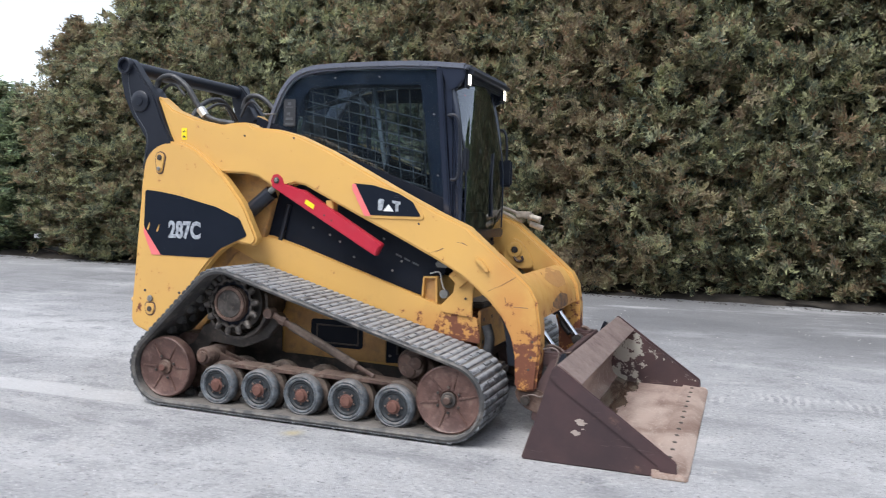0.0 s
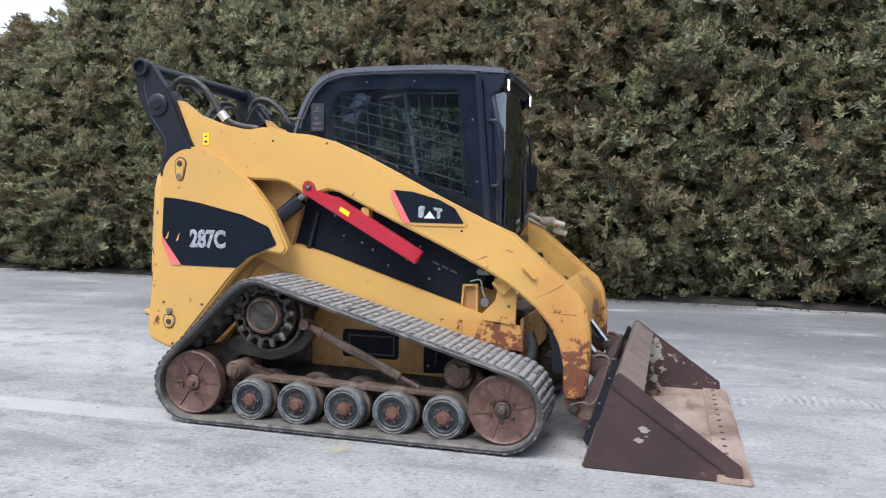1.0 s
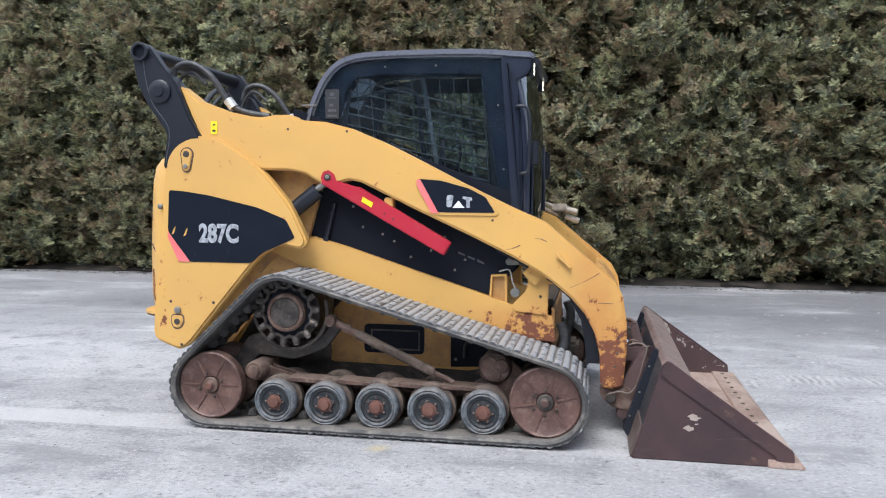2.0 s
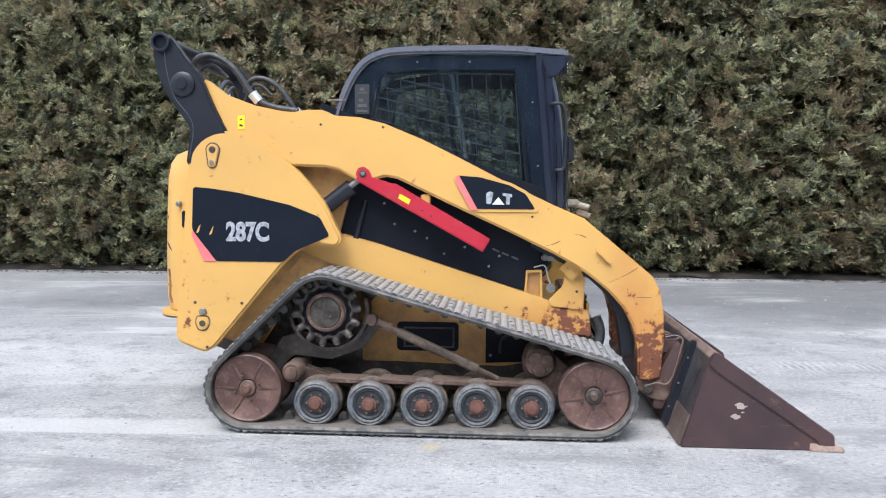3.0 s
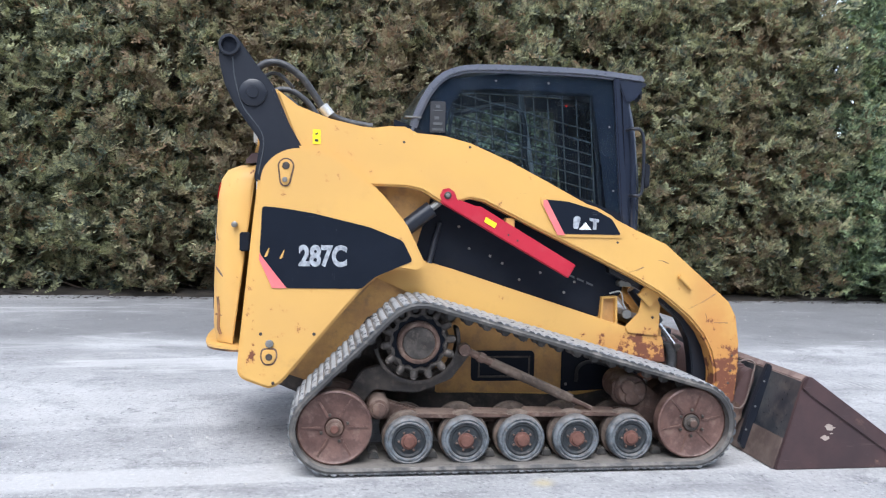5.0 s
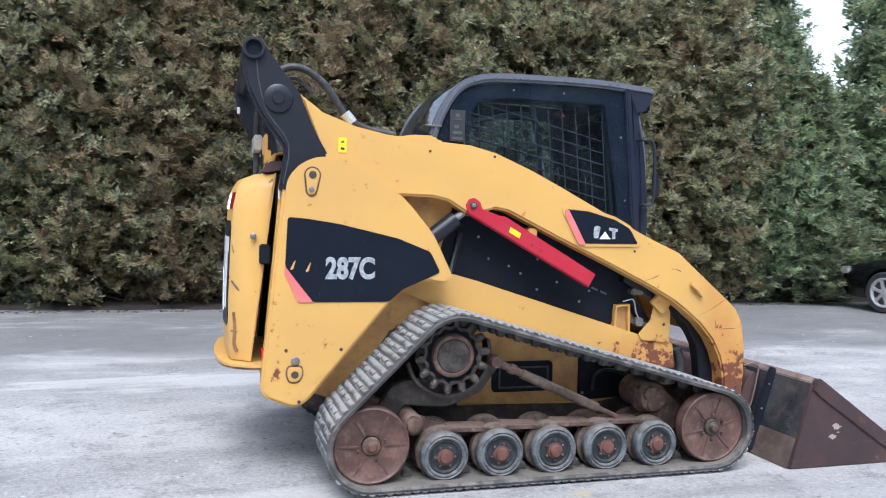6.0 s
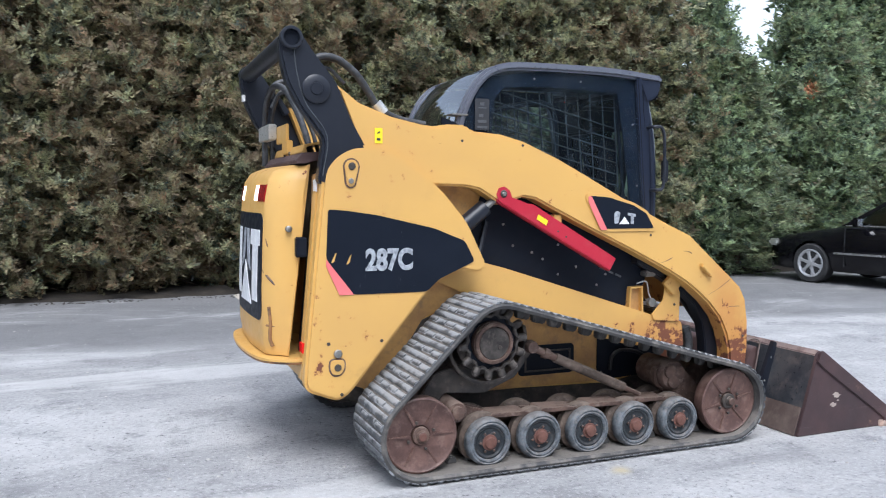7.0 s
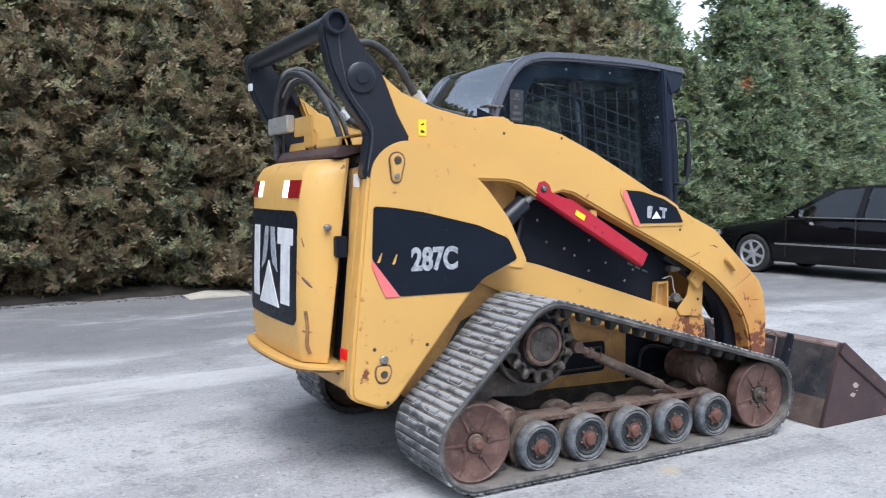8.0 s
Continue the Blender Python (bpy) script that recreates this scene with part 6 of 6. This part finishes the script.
def undercarriage(s):
    yo, yi = 0.985, 0.535
    belt = loop_line(R_IN + BELT / 2, 0.04)
    bm = bmesh.new()
    cross = ((-BELT / 2, yi), (-BELT / 2, yo - 0.008), (0.0, yo), (BELT / 2, yo - 0.008), (BELT / 2, yi))
    rows = []
    for p, d in belt:
        out = Vector((d.y, -d.x))
        rows.append([bm.verts.new((p.x + out.x * h, s * y, p.y + out.y * h)) for h, y in cross])
    for p, q in zip(rows, rows[1:] + rows[:1]):
        for k in range(5):
            bm.faces.new((p[k], q[k], q[(k + 1) % 5], p[(k + 1) % 5]))
    track = part("rubber_track", bm, RUBBER, loader, "dusty ribbed rubber track")

    def seat_at(p, d, h):
        out = Vector((d.y, -d.x))
        q = p + out * h
        return Matrix(((d.x, 0, out.x, q.x), (0, 1, 0, 0), (d.y, 0, out.y, q.y), (0, 0, 0, 1)))
    # tread bars: whole bars and bars of four blocks by turns
    rib = [(-0.0185, -0.002), (0.0185, -0.002), (0.0140, 0.004), (0.0080, 0.0075), (-0.0080, 0.0075), (-0.0140, 0.004)]
    whole = prism(rib, *both(0.545, 0.983, s), 0.002)
    split = prism([(-0.0170, -0.002), (0.0170, -0.002), (0.0150, 0.0025), (-0.0150, 0.0025)], *both(0.545, 0.983, s), 0)
    for k, y0 in enumerate((0.545, 0.657, 0.769, 0.881)):
        dx = 0.003 if k % 2 else -0.003
        prism([(x * 0.9 + dx, z) for x, z in rib], *both(y0, y0 + 0.098, s), 0.002, split)
    first = []
    for k, (p, d) in enumerate(loop_line(R_IN + BELT / 2, 0.0425)):
        m = seat_at(p, d, BELT / 2)
        if k < 2:
            first.append(part("tread_bar", split if k else whole, TREAD, track, at=m))
        else:
            again(first[k % 2], m)
    # drive lugs inside the belt, two side by side
    first = None
    for p, d in loop_line(R_IN + BELT / 2, 0.1004):
        for y in (0.70, 0.82):
            m = seat_at(p, d, -BELT / 2 + 0.002) @ Matrix.Translation((0, s * y, 0))
            if first is None:
                first = part("drive_lug", prism([(-0.030, 0.0), (0.030, 0.0), (0.016, -0.040), (-0.016, -0.040)], -0.022, 0.022, 0.006), RUBBER, track, at=m)
            else:
                again(first, m)
    # idlers
    for x, z in IDLERS:
        f = 1 if x > 0 else 0
        idler = part("idler_wheel", lathe((x, 0, z), [(0.04, s * 0.915), (0.05, s * 0.925), (0.165, s * 0.930), (0.176, s * 0.938), (0.184, s * 0.934), (0.186, s * 0.88), (0.178, s * 0.86), (0.10, s * 0.84), (0.10, s * 0.80), (0.03, s * 0.80)], 44), RUST_DISC, loader, "rusty steel idler wheel")
        part("inner_disc", lathe((x, 0, z), [(0.03, s * 0.70), (0.176, s * 0.69), (0.184, s * 0.66), (0.184, s * 0.60), (0.17, s * 0.585), (0.03, s * 0.585)], 32), RUST, idler)
        for k in range(6):
            a = math.radians(60 * k + (12 if f else 0))
            m = Matrix.Translation((x, s * 0.930, z)) @ Matrix.Rotation(-a, 4, "Y")
            part("rib", placed(prism([(0.058, -0.008), (0.166, -0.005), (0.166, 0.005), (0.058, 0.008)], -0.004, 0.004, 0.003), m), RUST_DISC, idler)
        hub = part("hub", lathe((x, 0, z), [(0.044, s * 0.925), (0.042, s * 0.938), (0.036, s * 0.941), (0.028, s * 0.941), (0.026, s * 0.948), (0.022, s * 0.950), (0.021, s * 0.958), (0.010, s * 0.960)], 20), DARK_STEEL if f else RUST, idler, "greasy dark hub" if f else "rusty hub")
        part("hub_nut", disc(x, z, *both(0.958, 0.966, s), 0.021, 0.004, 14), RUST if f else HUB_RUST, idler)
        for k in range(6 if f else 4):
            a = math.radians(60 * k + 30 if f else 90 * k + 20)
            part("bolt", disc(x + 0.068 * math.cos(a), z + 0.068 * math.sin(a), *both(0.928, 0.940, s), 0.008, 0.002, 6), DARK_STEEL, idler)
    # road wheels
    for k in range(5):
        x = -0.552 + 0.2875 * k
        z = 0.158
        wheel = part("road_wheel", lathe((x, 0, z), [(0.05, s * 0.912), (0.084, s * 0.912), (0.087, s * 0.925), (0.094, s * 0.929), (0.099, s * 0.924), (0.103, s * 0.924), (0.107, s * 0.929), (0.114, s * 0.924), (0.120, s * 0.912), (0.120, s * 0.874), (0.112, s * 0.862), (0.06, s * 0.86), (0.06, s * 0.83), (0.02, s * 0.83)], 36), TYRE, loader, "grey rubber-tyred road wheel")
        part("disc", lathe((x, 0, z), [(0.05, s * 0.905), (0.0895, s * 0.9165), (0.076, s * 0.9195), (0.066, s * 0.912), (0.04, s * 0.914), (0.01, s * 0.914)], 30), ROLLER_DISC, wheel, "dark blue-grey disc")
        star = [(x + (0.049 + 0.009 * math.cos(6 * a)) * math.cos(a + 0.26 * k), z + (0.049 + 0.009 * math.cos(6 * a)) * math.sin(a + 0.26 * k)) for a in (2 * math.pi * j / 48 for j in range(48))]
        part("hub_star", prism(star, *both(0.910, 0.921, s), 0.002), ROLLER_DISC, wheel, "six-lobed hub plate")
        part("hub_ring", lathe((x, 0, z), [(0.040, s * 0.915), (0.040, s * 0.924), (0.034, s * 0.926), (0.01, s * 0.926)], 24), HUB_RUST, wheel, "red rusty hub ring")
        part("hub_cap", lathe((x, 0, z), [(0.031, s * 0.912), (0.031, s * 0.934), (0.026, s * 0.940), (0.005, s * 0.942)], 24), HUB_RUST, wheel, "red rusty hub cap")
        for j in range(6):
            a = math.radians(60 * j) + 0.26 * k
            part("bolt", disc(x + 0.049 * math.cos(a), z + 0.049 * math.sin(a), *both(0.918, 0.926, s), 0.0065, 0.002, 6), RUST, wheel)
        for y0, y1 in ((0.785, 0.850), (0.605, 0.665)):
            part("inner_wheel", lathe((x, 0, z), [(0.02, s * y0), (0.10, s * y0), (0.130, s * (y0 + 0.012)), (0.130, s * (y1 - 0.012)), (0.11, s * y1), (0.02, s * y1)], 26), MUD, wheel, "mud-caked inner wheel")
        part("axle", lathe((x, 0, z), [(0.028, s * 0.60), (0.028, s * 0.87)], 12), RUST, wheel)
    # bogie rails and saddles
    for y0, y1 in ((0.742, 0.762), (0.682, 0.702)):
        rail = part("bogie_rail", prism(rounded([(-0.78, 0.295), (-0.70, 0.345), (-0.62, 0.31), (-0.45, 0.262), (0.50, 0.250), (0.74, 0.285), (0.86, 0.24), (0.80, 0.19), (0.50, 0.205), (-0.55, 0.215), (-0.76, 0.24)], 0.02), *both(y0, y1, s), 0.004), RUST, loader, "rusty bogie rail")
    for k in range(4):
        x = -0.552 + 0.2875 * k
        tip = 0.004 * (k % 2)
        link = prism(rounded([(x + 0.035, 0.262 + tip), (x + 0.05, 0.280), (x + 0.245, 0.274 - tip), (x + 0.262, 0.262), (x + 0.235, 0.254), (x + 0.07, 0.257)], 0.008), *both(0.715, 0.852, s), 0.004)
        part("wheel_link", link, RUST, loader, "rusty flat link between two wheels")
    part("pivot_boss", lathe((-0.70, 0, 0.305), [(0.02, s * 0.60), (0.055, s * 0.60), (0.055, s * 0.845), (0.047, s * 0.855), (0.034, s * 0.855), (0.032, s * 0.872), (0.01, s * 0.875)], 22), RUST, loader, "rusty pivot boss")
    drum = part("spring_drum", lathe((0.645, 0, 0.375), [(0.03, s * 0.55), (0.085, s * 0.56), (0.088, s * 0.78), (0.075, s * 0.80), (0.045, s * 0.805), (0.02, s * 0.80)], 22), RUST, loader, "rusty suspension drum")
    for k in range(3):
        a = math.radians(120 * k + 20)
        part("lobe", lathe((0.645 + 0.035 * math.cos(a), 0, 0.375 + 0.035 * math.sin(a)), [(0.042, s * 0.795), (0.036, s * 0.815), (0.01, s * 0.82)], 14), RUST, drum)
    part("swing_arm", prism(rounded([(0.55, 0.42), (0.72, 0.42), (0.88, 0.27), (0.94, 0.20), (0.86, 0.18), (0.66, 0.25), (0.55, 0.32)], 0.03), *both(0.72, 0.76, s), 0.006), RUST, loader, "rusty swing arm")
    part("rear_arm", prism(rounded([(-0.98, 0.30), (-0.86, 0.36), (-0.78, 0.48), (-0.64, 0.52), (-0.50, 0.44), (-0.34, 0.50), (-0.26, 0.60), (-0.22, 0.56), (-0.32, 0.43), (-0.50, 0.36), (-0.72, 0.38), (-0.86, 0.20), (-0.96, 0.20)], 0.02), *both(0.68, 0.74, s), 0.006), DARK_STEEL, loader, "dark drive-frame arm")
    rod = part("tension_rod", tube([(-0.27, s * 0.80, 0.60), (0.0, s * 0.80, 0.475)], 0.020, 12, smooth=False), RUST, loader, "rusty track-tension rod")
    part("barrel", tube([(-0.12, s * 0.80, 0.530), (0.31, s * 0.80, 0.336)], 0.026, 14, smooth=False), MUD, rod, "dusty brown barrel")
    part("lock_nut", tube([(-0.19, s * 0.80, 0.563), (-0.16, s * 0.80, 0.549)], 0.029, 6, smooth=False), RUST, rod)
    part("rod_tip", tube([(0.30, s * 0.80, 0.340), (0.42, s * 0.80, 0.285)], 0.014, 10, smooth=False), RUST, rod)
    part("nut", lathe((-0.265, s * 0.80, 0.598), [(0.030, -0.035), (0.034, -0.02), (0.034, 0.02), (0.030, 0.035)], 10), RUST, rod)
    # sprocket
    x, z = SPROCKET
    around = [2 * math.pi * j / 112 for j in range(112)]
    outer = [(x + (0.151 + 0.009 * math.cos(14 * a - 1.4)) * math.cos(a), z + (0.151 + 0.009 * math.cos(14 * a - 1.4)) * math.sin(a)) for a in around]
    inner = [(x + (0.131 + 0.006 * math.cos(14 * a - 1.4)) * math.cos(a), z + (0.131 + 0.006 * math.cos(14 * a - 1.4)) * math.sin(a)) for a in around]
    sprocket = part("sprocket", ring_plate(outer, inner, *both(0.825, 0.852, s), 0.004), GEAR, loader, "worn greasy drive sprocket with fourteen fingers")
    part("ring_gap", lathe((x, 0, z), [(0.10, s * 0.82), (0.140, s * 0.822), (0.140, s * 0.830), (0.10, s * 0.831)], 36), PANEL_BLACK, sprocket)
    for k in range(14):
        a = 2 * math.pi * k / 14 + 0.1
        dx, dz = math.cos(a), math.sin(a)
        part("finger", tube([(x + 0.148 * dx, s * 0.842, z + 0.148 * dz), (x + 0.166 * dx, s * 0.846, z + 0.166 * dz), (x + 0.184 * dx, s * 0.850, z + 0.184 * dz)], [0.021, 0.020, 0.0165], 10, steps=3), GEAR, sprocket)
        part("worn_tip", tube([(x + 0.183 * dx, s * 0.851, z + 0.183 * dz), (x + 0.190 * dx, s * 0.852, z + 0.190 * dz)], [0.0150, 0.010], 10, smooth=False), BARE_TIP, sprocket)
    part("backing_drum", lathe((x, 0, z), [(0.05, s * 0.50), (0.165, s * 0.52), (0.165, s * 0.77), (0.12, s * 0.79), (0.05, s * 0.79)], 36), DARK_STEEL, sprocket)
    part("hub_drum", lathe((x, 0, z), [(0.112, s * 0.79), (0.108, s * 0.855), (0.108, s * 0.860), (0.104, s * 0.860), (0.104, s * 0.873), (0.098, s * 0.878), (0.086, s * 0.878), (0.084, s * 0.868), (0.01, s * 0.868)], 36), RUST, sprocket, "rusty hub drum")
    cap = part("hub_cover", lathe((x, 0, z), [(0.083, s * 0.866), (0.080, s * 0.874), (0.01, s * 0.876)], 30), GEAR, sprocket, "greasy grey hub cover")
    part("plug", disc(x + 0.028, z - 0.022, *both(0.874, 0.882, s), 0.012, 0.002, 8), DARK_STEEL, sprocket)
    part("guard", band([(x + 0.205 * math.cos(a), z + 0.205 * math.sin(a)) for a in [math.radians(-170 + 9 * k) for k in range(22)]], 0.018, *both(0.70, 0.80, s), 0.003), DARK_STEEL, loader, "dark sprocket guard")
    part("drive_housing", lathe((x, 0, z), [(0.05, s * 0.40), (0.15, s * 0.42), (0.15, s * 0.52), (0.05, s * 0.53)], 28), DARK_STEEL, loader)


for s in (-1, 1):
    undercarriage(s)


# ---- parked car ----
def cut(ob, cutters):
    """Takes round cutters out of a mesh for good."""
    for c in cutters:
        mod = ob.modifiers.new("cut", "BOOLEAN")
        mod.object, mod.operation, mod.solver = c, "DIFFERENCE", "EXACT"
    me = bpy.data.meshes.new_from_object(ob.evaluated_get(bpy.context.evaluated_depsgraph_get()))
    ob.modifiers.clear()
    ob.data = me
    for c in cutters:
        bpy.data.objects.remove(c)


def parked_car(at):
    """A saloon whose nose points along +x before it is placed, with its axles at x = 0 and x = -2.7."""
    car = new("parked_car")
    tagged(car, "glossy black saloon car parked nose to the hedge", "car")
    stations = [(0.92, 0.55, 0.30, 0.55), (0.86, 0.72, 0.22, 0.66), (0.6, 0.83, 0.20, 0.74), (0.2, 0.88, 0.20, 0.81), (-0.25, 0.90, 0.20, 0.88), (-0.62, 0.905, 0.20, 0.935), (-1.4, 0.91, 0.20, 0.945), (-2.2, 0.91, 0.20, 0.955), (-3.0, 0.89, 0.20, 0.965), (-3.5, 0.83, 0.24, 0.95), (-3.78, 0.70, 0.30, 0.90), (-3.82, 0.6, 0.36, 0.80)]
    bm = bmesh.new()
    rows = []
    for x, w, zb, zt in stations:
        h = zt - zb
        half = [(w * 0.88, zb), (w * 0.97, zb + 0.10), (w, zb + 0.45 * h), (w * 0.985, zb + 0.72 * h), (w * 0.93, zb + 0.93 * h), (w * 0.80, zt), (w * 0.4, zt + 0.025), (0, zt + 0.03)]
        rows.append([bm.verts.new((x, y, z)) for y, z in half] + [bm.verts.new((x, -y, z)) for y, z in half[-2::-1]])
    for p, q in zip(rows, rows[1:]):
        for k in range(len(p) - 1):
            bm.faces.new((p[k], p[k + 1], q[k + 1], q[k]))
        bm.faces.new((p[-1], p[0], q[0], q[-1]))
    bm.faces.new(rows[0])
    bm.faces.new(rows[-1][::-1])
    body = part("body", bm, CAR_PAINT, car, "glossy black car body", 50)
    wells = []
    for x in (0, -2.7):
        for s in (-1, 1):
            wells.append(part("well", lathe((x, 0, 0.315), [(0.36, s * 0.62), (0.36, s * 1.2)], 32), CAR_TYRE))
    cut(body, wells)
    body.data.shade_smooth()
    body.data.set_sharp_from_angle(angle=radians(50))
    # glasshouse
    roof = bmesh.new()
    rows = []
    for x, w, z in ((-1.02, 0.60, 1.235), (-1.20, 0.62, 1.335), (-1.45, 0.63, 1.41), (-1.9, 0.63, 1.44), (-2.35, 0.62, 1.41), (-2.62, 0.60, 1.35)):
        rows.append([roof.verts.new((x, y, zz)) for y, zz in ((-w, z - 0.03), (-0.7 * w, z), (0, z + 0.015), (0.7 * w, z), (w, z - 0.03))])
    for p, q in zip(rows, rows[1:]):
        for k in range(4):
            roof.faces.new((p[k], p[k + 1], q[k + 1], q[k]))
    bmesh.ops.solidify(roof, geom=roof.faces[:], thickness=0.03)
    part("roof", roof, CAR_PAINT, car)
    for s in (-1, 1):
        def slanted(outline):
            b = bmesh.new()
            lay = [[b.verts.new((x, s * (0.855 - 0.46 * (z - 0.93) - d), z)) for x, z in outline] for d in (0, 0.02)]
            b.faces.new(lay[0])
            b.faces.new(lay[1][::-1])
            for i in range(len(outline)):
                j = (i + 1) % len(outline)
                b.faces.new((lay[0][i], lay[1][i], lay[1][j], lay[0][j]))
            return b
        part("pillar", slanted([(-0.50, 0.92), (-0.62, 0.92), (-1.22, 1.315), (-1.45, 1.375), (-1.45, 1.41), (-1.15, 1.34)]), CAR_PAINT, car)
        part("pillar", slanted([(-1.68, 0.93), (-1.78, 0.93), (-1.80, 1.40), (-1.72, 1.40)]), CAR_PAINT, car)
        part("pillar", slanted([(-2.70, 0.95), (-3.25, 0.95), (-2.72, 1.33), (-2.40, 1.41), (-2.35, 1.38), (-2.60, 1.28)]), CAR_PAINT, car)
        part("roof_rail", slanted([(-1.40, 1.375), (-1.40, 1.405), (-1.9, 1.435), (-2.45, 1.40), (-2.42, 1.37), (-1.9, 1.405)]), CAR_PAINT, car)
        for outline in ([(-0.66, 0.945), (-1.67, 0.945), (-1.71, 1.385), (-1.45, 1.365), (-1.24, 1.30)], [(-1.80, 0.945), (-2.68, 0.96), (-2.58, 1.27), (-2.36, 1.37), (-1.82, 1.395)]):
            pane = part("side_window", slanted(outline), CAR_GLASS, car, "dark car side window")
            pane.visible_shadow = False
        part("belt_trim", box((-3.0, min(s * 0.845, s * 0.862), 0.925), (-0.58, max(s * 0.845, s * 0.862), 0.943), 0.003), CAR_TRIM, car, "bright window trim")
        part("side_moulding", box((-2.28, min(s * 0.895, s * 0.922), 0.485), (-0.42, max(s * 0.895, s * 0.922), 0.515), 0.006), CAR_TRIM, car, "side moulding with a bright line")
        part("door_gap", box((-1.715, min(s * 0.898, s * 0.911), 0.28), (-1.708, max(s * 0.898, s * 0.911), 0.92), 0.001), CAR_TYRE, car)
        part("door_gap", box((-0.60, min(s * 0.892, s * 0.905), 0.30), (-0.593, max(s * 0.892, s * 0.905), 0.90), 0.001), CAR_TYRE, car)
        for x in (-1.55, -2.45):
            part("door_handle", box((x - 0.10, min(s * 0.90, s * 0.935), 0.775), (x + 0.10, max(s * 0.90, s * 0.935), 0.805), 0.01), CAR_PAINT, car)
        mirror = part("wing_mirror", box((-0.88, min(s * 0.88, s * 1.04), 0.93), (-0.76, max(s * 0.88, s * 1.04), 1.06), 0.03), CAR_PAINT, car, "black wing mirror")
        part("mirror_glass", box((-0.886, min(s * 0.90, s * 1.02), 0.945), (-0.8805, max(s * 0.90, s * 1.02), 1.045), 0.002), CHROME, mirror)
        part("headlamp", box((0.70, min(s * 0.55, s * 0.79), 0.56), (0.885, max(s * 0.55, s * 0.79), 0.67), 0.03, m=Matrix.Identity(4)), COLLAR, car, "clear headlamp")
        for x in (0, -2.7):
            wheel = part("wheel", lathe((x, 0, 0.315), [(0.20, s * 0.86), (0.225, s * 0.885), (0.29, s * 0.89), (0.315, s * 0.865), (0.315, s * 0.69), (0.28, s * 0.67), (0.1, s * 0.67)], 36), CAR_TYRE, car, "black tyre with a silver rim")
            part("dish", lathe((x, 0, 0.315), [(0.03, s * 0.80), (0.16, s * 0.80), (0.196, s * 0.855), (0.20, s * 0.79), (0.03, s * 0.76)], 36), DARK_STEEL, wheel)
            part("rim", lathe((x, 0, 0.315), [(0.188, s * 0.852), (0.192, s * 0.876), (0.215, s * 0.890), (0.226, s * 0.886), (0.222, s * 0.85)], 36), ALLOY, wheel, "silver rim")
            for k in range(6):
                a = math.radians(60 * k + 15)
                m = Matrix.Translation((x, s * 0.868, 0.315)) @ Matrix.Rotation(-a, 4, "Y")
                spoke = prism([(0.02, -0.024), (0.075, -0.027), (0.13, -0.020), (0.200, -0.034), (0.200, 0.034), (0.13, 0.020), (0.075, 0.027), (0.02, 0.024)], -0.016, 0.016, 0.007)
                spoke.transform(m)
                part("spoke", spoke, ALLOY, wheel)
            part("centre_cap", lathe((x, 0, 0.315), [(0.05, s * 0.86), (0.045, s * 0.892), (0.01, s * 0.895)], 20), ALLOY, wheel)
    screen = bmesh.new()
    q = [screen.verts.new(p) for p in ((-0.53, -0.72, 0.945), (-0.53, 0.72, 0.945), (-1.04, 0.60, 1.25), (-1.04, -0.60, 1.25))]
    screen.faces.new(q)
    bmesh.ops.solidify(screen, geom=screen.faces[:], thickness=0.008)
    part("windscreen", screen, CAR_GLASS, car)
    rear = bmesh.new()
    q = [rear.verts.new(p) for p in ((-3.22, -0.66, 0.97), (-3.22, 0.66, 0.97), (-2.62, 0.58, 1.35), (-2.62, -0.58, 1.35))]
    rear.faces.new(q)
    bmesh.ops.solidify(rear, geom=rear.faces[:], thickness=0.008)
    part("rear_screen", rear, CAR_GLASS, car)
    for y in (-0.38, 0.38):
        part("car_seat", box((-1.75, y - 0.24, 0.62), (-1.55, y + 0.24, 1.18), 0.07), SEAT_CLOTH, car)
    part("steering_wheel", lathe((-1.02, 0.38, 0.93), [(0.17, -0.014), (0.185, 0), (0.17, 0.014), (0.155, 0)], 24, axis="x"), SEAT_CLOTH, car)
    car.matrix_basis = at
    return car


CAR_TURN = 98
wheel_offset = Matrix.Rotation(radians(CAR_TURN), 3, "Z") @ Vector((0, 0.78, 0))
parked_car(pose(8.23 - wheel_offset.x, 5.42 - wheel_offset.y, 0, 0, 0, CAR_TURN))
